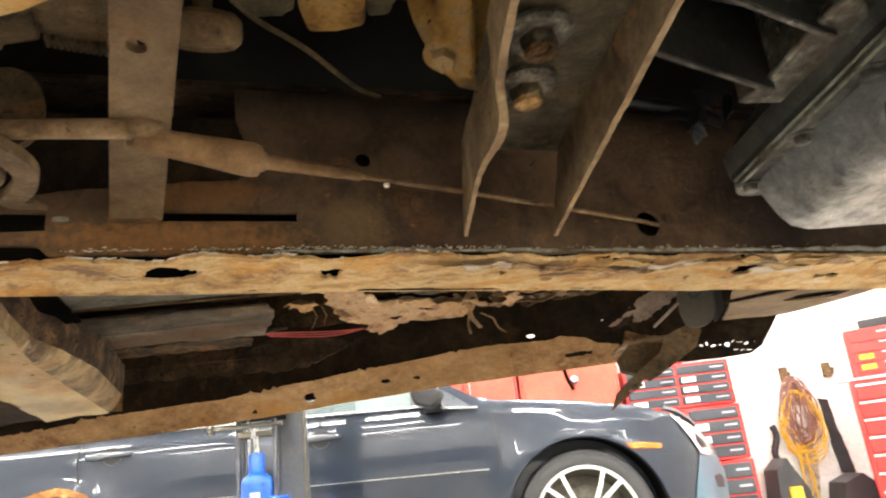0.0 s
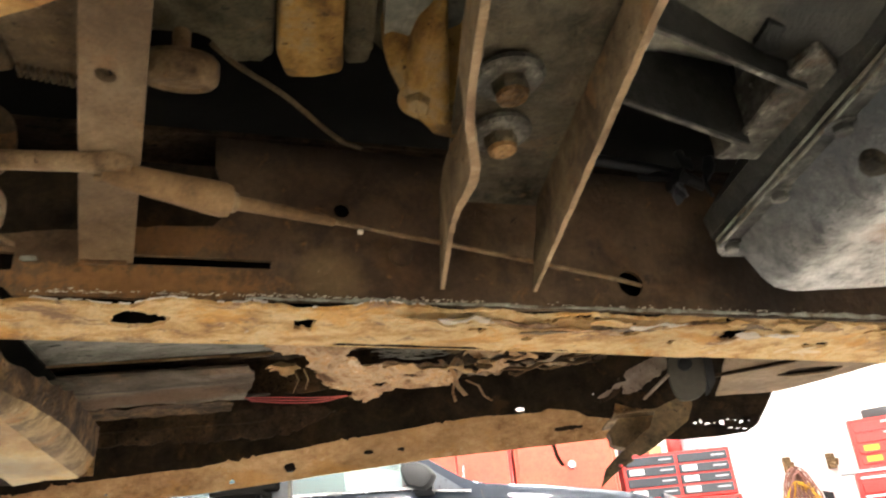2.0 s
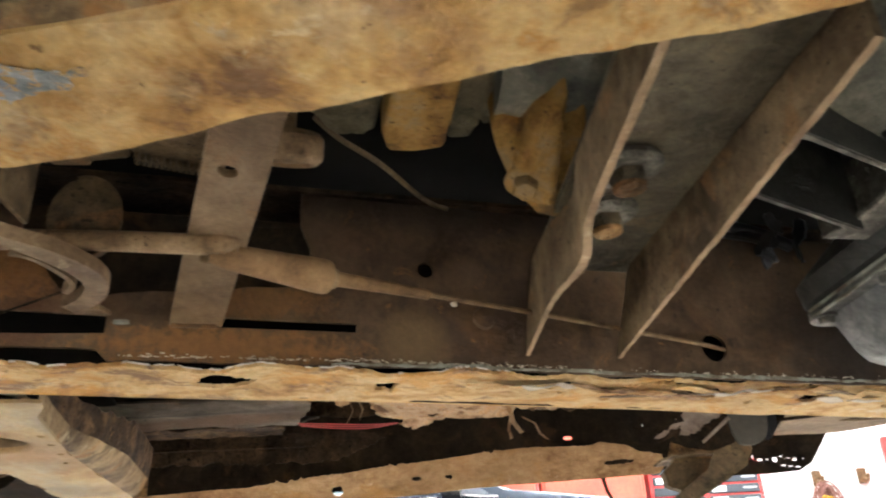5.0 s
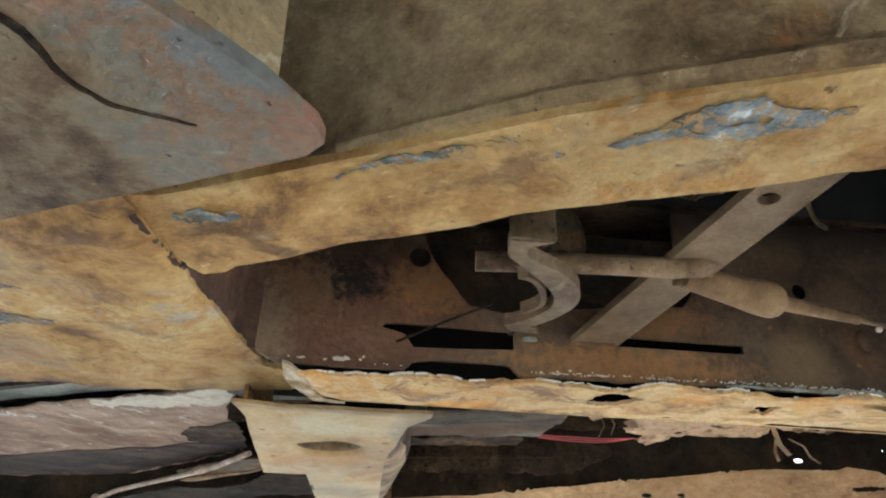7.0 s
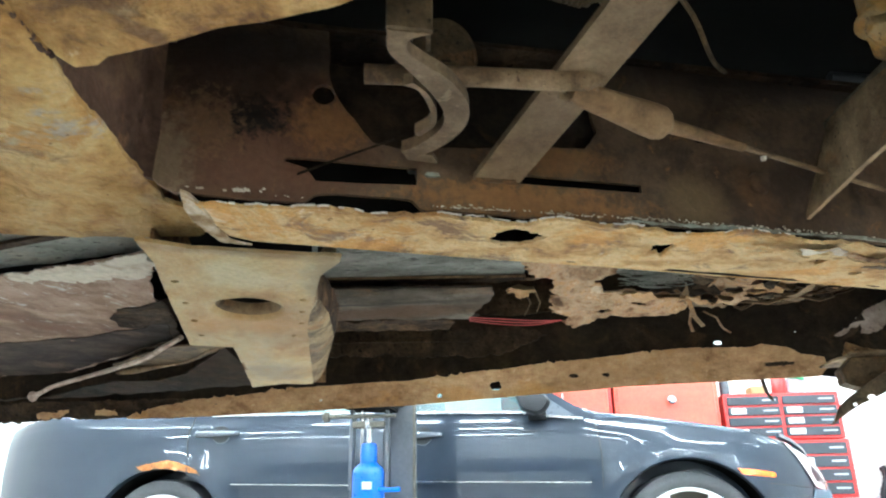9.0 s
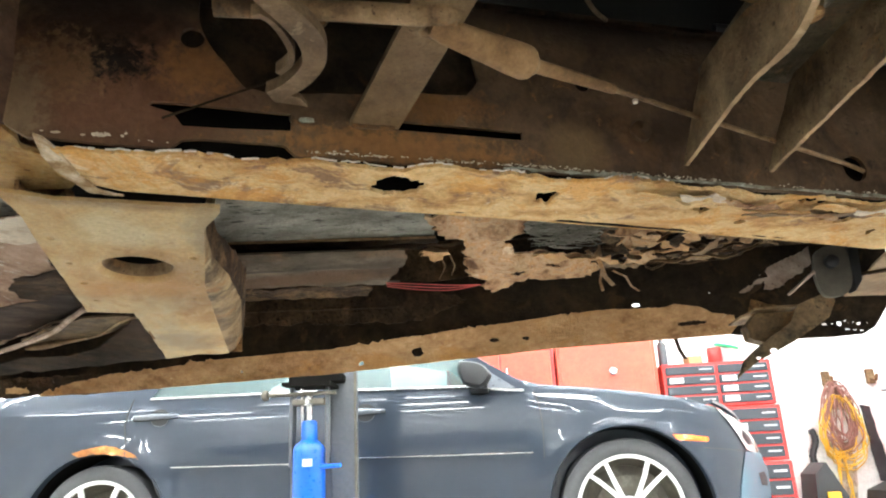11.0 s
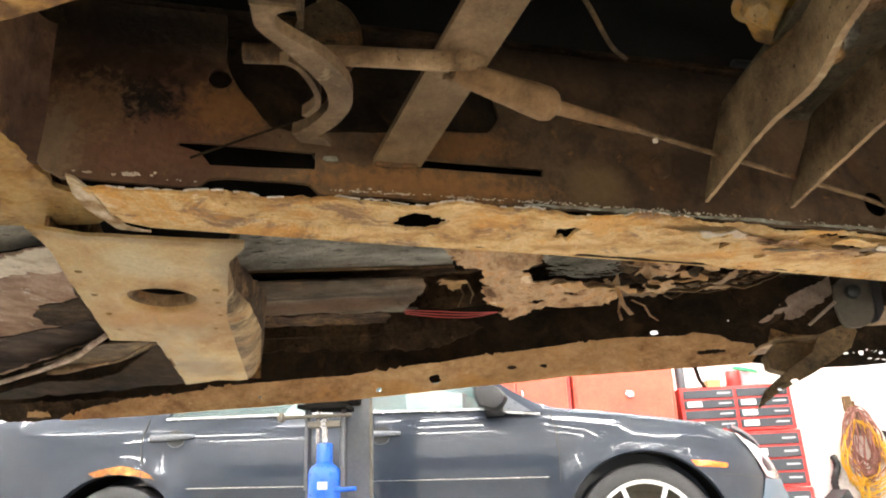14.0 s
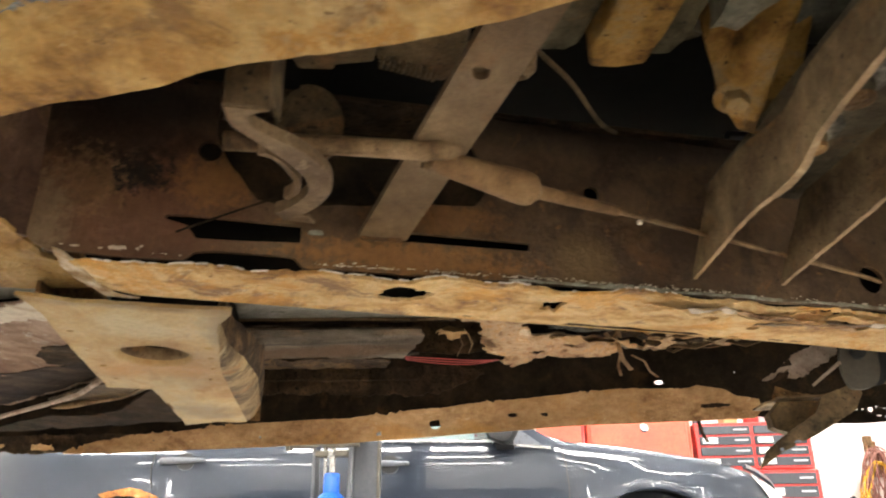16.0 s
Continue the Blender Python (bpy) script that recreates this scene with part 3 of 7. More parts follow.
def jag(points, step, amp, seed=0, closed=True):
    """A rust-eaten copy of an outline: its sides cut into steps and moved by noise."""
    out, n = [], len(points)
    for i in range(n if closed else n - 1):
        a, b = Vector(points[i]).to_2d(), Vector(points[(i + 1) % n]).to_2d()
        k = max(1, int((b - a).length / step))
        side = Vector((-(b - a).y, (b - a).x)).normalized()
        for j in range(k):
            p = a.lerp(b, j / k)
            q = Vector((p.x, p.y, seed * 1.7))
            d = noise.noise(q / (step * 3.1)) * 0.6 + noise.noise(q / (step * 1.13) + Vector((9, 3, 1))) * 0.6
            out.append(tuple(p + side * d * amp))
    if not closed:
        out.append(tuple(points[-1]))
    return out


def nick(points, step, amp, seed=0):
    """An open line with long sound stretches and a few ragged bites."""
    rough, out = jag(points, step, amp, seed, closed=False), []
    sound = jag(points, step, 0.0, seed, closed=False)
    for a, b in zip(sound, rough):
        k = min(1.0, 0.10 + 2.2 * max(0.0, noise.noise(Vector((a[0] * 17, seed * 2.1, 4))) - 0.05))
        out.append((a[0] + (b[0] - a[0]) * k, a[1] + (b[1] - a[1]) * k))
    return out


def blob(x, y, rx, ry, seed=0, n=16):
    out = []
    for k in range(n):
        a = 2 * math.pi * k / n
        r = 1 + 0.5 * noise.noise(Vector((math.cos(a) * 1.4, math.sin(a) * 1.4, seed * 3.3)))
        out.append((x + rx * r * math.cos(a), y + ry * r * math.sin(a)))
    return out


def ring(x, y, r, n=20, ry=None):
    return [(x + r * math.cos(2 * math.pi * k / n), y + (ry or r) * math.sin(2 * math.pi * k / n)) for k in range(n)]


def plate(outline, holes=(), thick=0.003, to=None, step=0.02, lump=0.0, seed=0, bm=None, size=0.05):
    """A sheet with holes, cut from a 2D outline; to(a, b, h) places it. lump: how far noise dents it."""
    to = to or (lambda a, b, h: (a, b, h))
    pts, edges = [], []
    for loop in (outline, *holes):
        k = len(pts)
        pts += [Vector(p).to_2d() for p in loop]
        edges += [(k + i, k + (i + 1) % len(loop)) for i in range(len(loop))]
    xs, ys = [p.x for p in pts], [p.y for p in pts]
    rng = random.Random(seed)
    rim = pts[:]
    tree = {}
    for p in rim:
        tree.setdefault((int(p.x // step), int(p.y // step)), []).append(p)
    x = min(xs) + step / 2
    while x < max(xs):
        y = min(ys) + step / 2
        while y < max(ys):
            p = Vector((x + rng.uniform(-0.25, 0.25) * step, y + rng.uniform(-0.25, 0.25) * step))
            cell = (int(p.x // step), int(p.y // step))
            near = any((q - p).length < step * 0.45 for i in (-1, 0, 1) for j in (-1, 0, 1) for q in tree.get((cell[0] + i, cell[1] + j), ()))
            if not near and inside(p, outline) and not any(inside(p, h) for h in holes):
                pts.append(p)
            y += step
        x += step
    got = geometry.delaunay_2d_cdt(pts, edges, [], 0, 1e-7)
    vs, fs = got[0], got[2]
    own = bmesh.new()
    low, top = [], []
    for v in vs:
        q = Vector((v.x, v.y, seed * 2.3)) / size
        d = lump * (noise.noise(q) + 0.4 * noise.noise(q * 2.7))
        low.append(own.verts.new(to(v.x, v.y, d)))
        top.append(own.verts.new(to(v.x, v.y, d + thick)))
    used = {}
    for f in fs:
        c = sum((vs[i] for i in f), Vector((0, 0))) / len(f)
        if inside(c, outline) and not any(inside(c, h) for h in holes):
            own.faces.new([low[i] for i in f])
            own.faces.new([top[i] for i in reversed(f)])
            for a, b in zip(f, (*f[1:], f[0])):
                used[(a, b)] = True
    for a, b in used:
        if (b, a) not in used:
            own.faces.new((low[a], top[a], top[b], low[b]))
    bmesh.ops.delete(own, geom=[v for v in own.verts if not v.link_faces], context="VERTS")
    return join(bm, own)


def loft(sections, bm=None, caps=True):
    own = bmesh.new()
    rows = [[own.verts.new(p) for p in sec] for sec in sections]
    n = len(rows[0])
    for a, b in zip(rows, rows[1:]):
        for k in range(n):
            own.faces.new((a[k], a[(k + 1) % n], b[(k + 1) % n], b[k]))
    if caps:
        own.faces.new(rows[0][::-1])
        own.faces.new(rows[-1])
    return join(bm, own)


def round_rect(x0, y0, x1, y1, r, n=5):
    out = []
    for cx, cy, a0 in ((x1 - r, y1 - r, 0), (x0 + r, y1 - r, 90), (x0 + r, y0 + r, 180), (x1 - r, y0 + r, 270)):
        for k in range(n + 1):
            a = radians(a0 + 90 * k / n)
            out.append((cx + r * math.cos(a), cy + r * math.sin(a)))
    return out


def curve2(points, per=6):
    """A smooth line through points."""
    out, n = [], len(points)
    P = [Vector(p) for p in points]
    for i in range(n - 1):
        a, b, c, d = P[max(0, i - 1)], P[i], P[i + 1], P[min(n - 1, i + 2)]
        for k in range(per):
            t = k / per
            out.append(0.5 * (2 * b + (c - a) * t + (2 * a - 5 * b + 4 * c - d) * t * t + (3 * b - a - 3 * c + d) * t ** 3))
    out.append(P[-1])
    return out


def casting(points, top, bevel=0.003):
    """A cast lump: an underside of (x, y, z) points, straight sides up to a flat top, rounded edges."""
    own = bmesh.new()
    lo = [own.verts.new(p) for p in points]
    hi = [own.verts.new((p[0], p[1], top)) for p in points]
    own.faces.new(lo[::-1])
    own.faces.new(hi)
    for i in range(len(lo)):
        j = (i + 1) % len(lo)
        own.faces.new((lo[i], lo[j], hi[j], hi[i]))
    rim = [e for e in own.edges if not all(v in hi for v in e.verts)]
    bmesh.ops.bevel(own, geom=rim, offset=bevel, segments=3, affect="EDGES", profile=0.5)
    return own


# The truck's axes: along its frame rail, away from the rail, and up.
RAIL = pose(-0.05, 0.755, 0, 0, 0, 20.6)


def lerp(x, x0, x1, y0, y1):
    return y0 + (y1 - y0) * min(1.0, max(0.0, (x - x0) / (x1 - x0)))


# ---- the shop ----
structure("floor", box((-9, -8, -0.1), (9, 6.0, 0)), M_FLOOR, "grey worn concrete shop floor", "floor")
structure("wall_back", box((-9, 6.0, -0.1), (9, 6.15, 4.2)), M_WALL, "white painted workshop wall", "wall")
structure("wall_front", box((-9, -8.15, -0.1), (9, -8, 4.2)), M_WALL, "white painted workshop wall", "wall")
structure("wall_west", box((-9.15, -8.15, -0.1), (-9, 6.15, 4.2)), M_WALL, "white painted workshop wall", "wall")
structure("wall_east", box((9, -8.15, -0.1), (9.15, 6.15, 4.2)), M_WALL, "white painted workshop wall", "wall")
structure("ceiling", box((-9.15, -8.15, 4.2), (9.15, 6.15, 4.3)), M_CEIL, "white workshop ceiling", "ceiling")


def strip_light(x, y):
    t = thing("ceiling_light", "white twin-tube fluorescent strip light on the ceiling", "ceiling light", pose(x, y, 4.2), "strip lights on the ceiling")
    part("housing", box((-1.25, -0.09, -0.06), (1.25, 0.09, 0.0), 0.008), M_SHADE, t)
    for s in (-0.05, 0.05):
        part("tube", tube([(-1.2, s, -0.085), (1.2, s, -0.085)], 0.018, 10), M_TUBE, t, "glowing fluorescent tube")
    return t


for y in (-6.8, -3.4, 0.2, 2.6, 4.4):
    for x in (-5.6, -1.9, 1.8, 5.5):
        strip_light(x, y)


# ---- the truck's frame ----
frame_rail = thing("frame_rail", "boxed steel truck frame rail, rusted through along its lower seam", "frame rail", RAIL)


def web_to(s, z, h):
    return (s, h, z)


slot_a = [(-0.279, 0.811), (-0.262, 0.8065), (-0.255, 0.797), (-0.222, 0.7975), (-0.181, 0.799), (-0.181, 0.8125), (-0.225, 0.8135), (-0.262, 0.8145), (-0.276, 0.814)]
slot_b = [(-0.135, 0.8062), (-0.001, 0.8055), (-0.001, 0.8125), (-0.135, 0.8145)]
web_holes = [slot_a, slot_b, ring(-0.252, 0.868, 0.0085), ring(0.056, 0.861, 0.0068), ring(0.318, 0.802, 0.0125), ring(0.62, 0.85, 0.012)]
web_low = jag([(-0.39, 0.804), (-0.372, 0.797), (-0.362, 0.787), (-0.35, 0.781), (-0.262, 0.7795), (-0.255, 0.787), (-0.225, 0.7885), (-0.185, 0.787), (-0.178, 0.7795), (0.02, 0.7785), (0.3, 0.774), (0.7, 0.767), (1.3, 0.76)], 0.006, 0.0016, 3, closed=False)
notch = jag([(-0.047, 0.905), (-0.040, 0.875), (-0.036, 0.856), (-0.046, 0.841), (-0.085, 0.839), (-0.12, 0.834), (-0.155, 0.832), (-0.19, 0.827), (-0.214, 0.831), (-0.228, 0.849), (-0.241, 0.864), (-0.25, 0.885), (-0.25, 0.924)], 0.008, 0.003, 12, closed=False)
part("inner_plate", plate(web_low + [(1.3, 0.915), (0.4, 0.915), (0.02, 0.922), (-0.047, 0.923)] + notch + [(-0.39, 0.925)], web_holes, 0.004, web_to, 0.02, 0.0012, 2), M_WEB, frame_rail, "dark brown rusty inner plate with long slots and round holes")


def far_edge(s):
    return 0.06 + 0.075 * max(0.0, s + 0.3)


def low_to(s, m, h):
    """m: metres from the near lip of the bottom plate; LOW_W at its outer corner."""
    b = m / LOW_W
    near = -0.003 + 0.010 * noise.noise(Vector((s * 9, 0.3, 0.7))) + 0.02 * max(0, s)
    sag = (1 - b) ** 2 * (0.000 + 0.008 * noise.noise(Vector((s * 14, 5.1, 0.2))))
    return (s, near + b * (far_edge(s) - near), 0.7735 - 0.006 * max(0, s) - sag + h - 0.004 * b)


LOW_W = 0.065
tears = [jag(p, 0.002, 0.0065, i) for i, p in enumerate([blob(-0.095, 0.027, 0.024, 0.0115, 3, 22), blob(0.026, 0.026, 0.011, 0.0095, 5), blob(0.180, 0.023, 0.014, 0.008, 7), blob(0.326, 0.0195, 0.024, 0.0115, 9, 22),
         blob(0.235, 0.038, 0.006, 0.004, 2), blob(0.455, 0.026, 0.018, 0.009, 4), blob(0.58, 0.036, 0.02, 0.005, 6), blob(0.40, 0.042, 0.006, 0.004, 8), blob(0.262, 0.006, 0.03, 0.0022, 12, 20), blob(0.42, 0.008, 0.035, 0.003, 13, 20), blob(0.53, 0.010, 0.03, 0.004, 14, 20), blob(0.66, 0.012, 0.05, 0.005, 15, 22)])]
lip = jag(jag([(-0.336, 0.000), (-0.3, 0.0), (-0.05, 0.001), (0.3, 0.0), (1.3, 0.002)], 0.016, 0.004, 11, closed=False), 0.003, 0.004, 4, closed=False)
part("bottom_plate", plate(lip + [(1.3, LOW_W), (0.7, LOW_W), (0.3, LOW_W), (0.0, LOW_W), (-0.3, LOW_W), (-0.317, 0.060), (-0.3245, 0.040), (-0.328, 0.018), (-0.334, 0.004)], tears, 0.003, low_to, 0.0075, 0.0030, 5, size=0.026), M_TAN, frame_rail, "tan rust-eaten bottom plate with torn holes")
peel_rng = random.Random(9)
for k in range(26):
    s, m = peel_rng.uniform(0.12, 0.80), peel_rng.uniform(0.002, 0.020)
    rx, rm, dz = peel_rng.uniform(0.012, 0.05), peel_rng.uniform(0.0025, 0.007), peel_rng.uniform(0.0035, 0.0075)
    mat = (M_TAN, M_WHITE, M_TAN, M_FLAP, M_TAN, M_STRAP)[k % 6]
    part("scale_layer", plate(jag(blob(s, m, rx, rm, k, 16), 0.004, 0.004, k), (), 0.001, lambda a, b, h, dz=dz, m=m: low_to(a, b, h - dz + 0.25 * max(0.0, b - m)), 0.006, 0.0025, k, size=0.02), mat, frame_rail)
# plate added behind the notch; its dark brown stands for shaded web
part("notch_shade_plate", plate([(-0.262, 0.822), (-0.02, 0.828), (-0.02, 0.90), (-0.262, 0.90)], (), 0.003, lambda s, z, h: (s, 0.009 + h, z), 0.02, 0.002, 5), M_LINER, frame_rail, "added dark brown plate standing for shade in the notch")
part("slot_scale", plate(jag(blob(-0.1700, 0.8066, 0.0062, 0.0017, 4, 18), 0.0015, 0.0012, 3), (), 0.002, lambda s, z, h: (s, -0.0032 - h, z), 0.003, 0.001, 2, size=0.01), M_SEAM, frame_rail, "grey-white scale at the end of the slot")
# back of the rail box, near-black for the shade inside
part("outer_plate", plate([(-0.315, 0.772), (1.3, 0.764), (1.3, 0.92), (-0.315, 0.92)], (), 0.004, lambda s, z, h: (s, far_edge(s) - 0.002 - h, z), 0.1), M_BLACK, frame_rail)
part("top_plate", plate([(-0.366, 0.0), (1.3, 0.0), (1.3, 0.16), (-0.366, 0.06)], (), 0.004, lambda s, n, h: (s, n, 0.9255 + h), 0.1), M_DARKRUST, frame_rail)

scale_bm = None
rng = random.Random(7)
for k in range(430):
    s = rng.choice((-0.338, -0.313, -0.306, -0.290)) + rng.gauss(0, 0.0035) if k < 13 else rng.uniform(-0.30, 0.17) if k < 360 else rng.uniform(0.17, 0.55)
    s += 0.012 * noise.noise(Vector((s * 60, 2, 9)))
    z = 0.7818 - 0.012 * max(0, s) + abs(rng.gauss(0, 0.0011))
    w, h = rng.uniform(0.0003, 0.0010) * (2.2 if rng.random() < 0.12 else 1), rng.uniform(0.0002, 0.0005)
    if k < 13:
        w, h, z = w * 2.4, h * 2.2, 0.784 + abs(rng.gauss(0, 0.0012))
    if -0.262 < s < -0.178 or s < -0.362 or (k >= 13 and s < -0.24 and k % 6):
        continue
    scale_bm = plate(jag(blob(s, z, w, h, k, 7), 0.0004, 0.0009, k), (), 0.0006, lambda a, b, d: (a, -0.0015 - d, b), 0.01, bm=scale_bm)
tagged(part("flaking_scale", scale_bm, M_WHITE, frame_rail, "pale flakes of scale along the seam", smooth=False), kind="stuff")
lip_bm = None
for i, (a, b, th) in enumerate(((-0.02, 0.10, 0.0016), (0.045, 0.125, 0.0034), (0.12, 0.26, 0.0020), (0.24, 0.46, 0.0022), (0.44, 0.70, 0.0030))):
    top = [(a + (b - a) * k / 40, th * (0.35 + 0.65 * math.sin(math.pi * k / 40)) * (1 + 0.7 * noise.noise(Vector((a + k * 0.45, i, 2))))) for k in range(41)]
    low = [(s, -0.4 * v) for s, v in reversed(top)]
    lip_bm = plate(jag(top + low, 0.0022, 0.0010, i), (), 0.0016, lambda s, v, h: (s, -0.0012 - h - 0.0015 * noise.noise(Vector((s * 70, 4, 1))), 0.7795 - 0.013 * max(0, s) + v + 0.0012 * noise.noise(Vector((s * 30, 0.2, 1)))), 0.004, 0.0005, i, bm=lip_bm)
part("seam_lip", lip_bm, M_SEAM, frame_rail, "grey-green lip of swollen seam")
curl = [(-0.3465, -0.006), (-0.3445, 0.0101), (-0.3406, 0.0344), (-0.3309, 0.0576), (-0.3209, 0.0679), (-0.300, 0.0705), (-0.316, 0.0600), (-0.3233, 0.0400), (-0.327, 0.0138), (-0.3323, 0.0034), (-0.3396, -0.0045)]
peel = plate(jag(jag(curl, 0.008, 0.003, 5), 0.002, 0.0016, 8), (), 0.002, lambda s, n, h: (s, n, 0.7712 + 0.25 * max(0.0, -0.325 - s) + 0.004 * max(0.0, 1 - n / 0.03) - h), 0.006, 0.0014, 3, size=0.02)
pale_lip = None
lip_rng = random.Random(4)
a = -0.322
while a < 0.12:
    b = a + lip_rng.uniform(0.003, 0.020)
    if lip_rng.random() < (0.85 if a < -0.1 else 0.4):
        pts = []
        for x in (a + (b - a) * k / 12 for k in range(13)):
            m = -0.0006 + 0.0016 * noise.noise(Vector((x * 260, 3, 1)))
            q = Vector((x, m, 11.5)) / 0.026
            pts.append(low_to(x, m, 0.003 * (noise.noise(q) + 0.4 * noise.noise(q * 2.7)) + 0.0026))
        pale_lip = bar(pts, (0, 0.4, 1), lip_rng.uniform(0.0006, 0.0018), 0.0009, pale_lip)
    a = b + lip_rng.uniform(0.0, 0.008)
tagged(part("pale_lip", pale_lip, M_PALELIP, frame_rail, "pale flaked edge of the bottom plate"), kind="stuff")
part("torn_corner", peel, M_CURL, frame_rail, "pale torn corner of the bottom plate")

# welded bracket plates and bumps on the rail
bump = lathe([(0.0, 0.0), (0.010, 0.0), (0.009, 0.003), (0.0, 0.005)], Matrix.Translation((0.104, -0.0005, 0.821)) @ Euler((radians(90), 0, 0)).to_matrix().to_4x4(), 20)
part("dimple", bump, M_WEB, frame_rail)

# ---- the crossmember that joins the rail ----
cross = thing("rear_crossmember", "wide orange-tan rusted boxed crossmember joined to the frame rail", "crossmember", RAIL)
GUSSET_EDGE = [(-0.3617, 0.0273), (-0.3687, 0.0074), (-0.3751, -0.0337), (-0.3815, -0.0763), (-0.3885, -0.1054), (-0.3865, -0.1458), (-0.3905, -0.1694), (-0.3937, -0.1924), (-0.400, -0.235)]
gusset_line = [(-0.75, 0.118), (-0.576, 0.118), (-0.398, 0.112), (-0.345, 0.098), (-0.322, 0.066), (-0.345, 0.045)] + GUSSET_EDGE + [(-0.75, -0.06)]
inner = [(-0.3845, -0.148), (-0.3785, -0.1395), (-0.3675, -0.1425), (-0.3605, -0.150), (-0.3395, -0.1615), (-0.3215, -0.1675), (-0.307, -0.1755), (-0.2835, -0.1825), (-0.2735, -0.1888), (-0.2495, -0.2015), (-0.242, -0.209), (-0.2275, -0.2195), (-0.205, -0.2335), (-0.181, -0.2415), (-0.1365, -0.267), (-0.0877, -0.2993), (0.0, -0.346), (0.065, -0.380), (0.45, -0.585)]
outer = [(0.45, -0.655), (0.0, -0.405), (-0.143, -0.337), (-0.235, -0.297), (-0.312, -0.250), (-0.402, -0.216), (-0.392, -0.175)]


def under_z(s, n):
    return 0.787 + lerp(s, -0.42, -0.3, 0.0, 0.008) + 0.004 * noise.noise(Vector((s * 11, n * 11, 0.4)))


part("underside", plate(jag(inner, 0.006, 0.0016, 1, closed=False) + outer, (), 0.004, lambda s, n, h: (s, n, under_z(s, n) + 0.004 * max(0.0, (-0.380 - s) / 0.03) + h), 0.010, 0.0028, 8, size=0.045), M_ORANGE, cross, "orange-tan rusty underside with bare grey scrapes")


def gusset_z(s, n):
    """The plate rolls upward into the inner wall along its free edge."""
    e = GUSSET_EDGE[-1][0]
    for (s0, n0), (s1, n1) in zip(GUSSET_EDGE, GUSSET_EDGE[1:]):
        if n1 <= n <= n0:
            e = lerp(n, n1, n0, s1, s0)
    roll = max(0.0, 1 - (e - s) / 0.016) if n < 0.0273 else 0.0
    return 0.7845 + 0.003 * noise.noise(Vector((s * 9, n * 9, 0.4))) + 0.0045 * roll ** 2


part("gusset_plate", plate(jag(jag(gusset_line, 0.016, 0.0018, 6), 0.004, 0.0016, 9), (), 0.004, lambda s, n, h: (s, n, gusset_z(s, n) + h), 0.009, 0.0032, 2, size=0.04), M_ORANGE, cross, "streaked orange-tan gusset plate")
scrapes = ([(-0.313, -0.236), (-0.285, -0.254), (-0.258, -0.265), (-0.262, -0.272), (-0.29, -0.262), (-0.308, -0.246)], [(-0.258, -0.276), (-0.247, -0.283), (-0.242, -0.279), (-0.250, -0.271)], [(-0.232, -0.274), (-0.226, -0.276), (-0.228, -0.269)],
           [(-0.212, -0.279), (-0.196, -0.303), (-0.164, -0.317), (-0.139, -0.318), (-0.150, -0.306), (-0.176, -0.290)], [(-0.384, -0.207), (-0.352, -0.213), (-0.352, -0.203), (-0.375, -0.200)], [(-0.515, -0.045), (-0.475, -0.055), (-0.485, -0.066), (-0.52, -0.058)], [(-0.52, -0.10), (-0.475, -0.112), (-0.485, -0.122), (-0.52, -0.114)])
for i, pts in enumerate(scrapes):
    under = i < 5
    rr = random.Random(i)
    x0, x1, y0, y1 = min(p[0] for p in pts), max(p[0] for p in pts), min(p[1] for p in pts), max(p[1] for p in pts)
    gaps = []
    for k in range(60):
        c = (rr.uniform(x0, x1), rr.uniform(y0, y1))
        if inside(Vector(c), pts) and all(math.dist(c, g) > 0.0085 for g in gaps):
            gaps.append(c)
    gaps = [jag(blob(cx, cy, rr.uniform(0.0015, 0.004), rr.uniform(0.001, 0.0025), k, 9), 0.001, 0.001, k) for k, (cx, cy) in enumerate(gaps)]
    skin_to = (lambda s, n, h: (s, n, under_z(s, n) + 0.004 * max(0.0, (-0.380 - s) / 0.03) + h - 0.0010)) if under else (lambda s, n, h: (s, n, 0.7845 + 0.003 * noise.noise(Vector((s * 9, n * 9, 0.4))) + h - 0.0010))
    part("scraped_patch", plate(jag(jag(pts, 0.007, 0.010, i + 3), 0.0018, 0.004, i + 9), gaps, 0.0004, skin_to, 0.005, 0.0028 if under else 0.0032, 8 if under else 2, size=0.045 if under else 0.04), M_BARE, cross, "bare grey scraped patch")


def wall_strip(line, z0, z1, thick, bm=None):
    own = bmesh.new()
    n = len(line)
    rows = []
    for i, (x, y) in enumerate(line):
        a, b = line[max(0, i - 1)], line[min(n - 1, i + 1)]
        d = Vector((b[0] - a[0], b[1] - a[1])).normalized()
        ox, oy = -d.y * thick, d.x * thick
        rows.append([own.verts.new(p) for p in ((x, y, z0(x, y)), (x, y, z1), (x + ox, y + oy, z1), (x + ox, y + oy, z0(x, y)))])
    for a, b in zip(rows, rows[1:]):
        for k in range(4):
            own.faces.new((a[k], a[(k + 1) % 4], b[(k + 1) % 4], b[k]))
    own.faces.new(rows[0])
    own.faces.new(rows[-1][::-1])
    return join(bm, own)


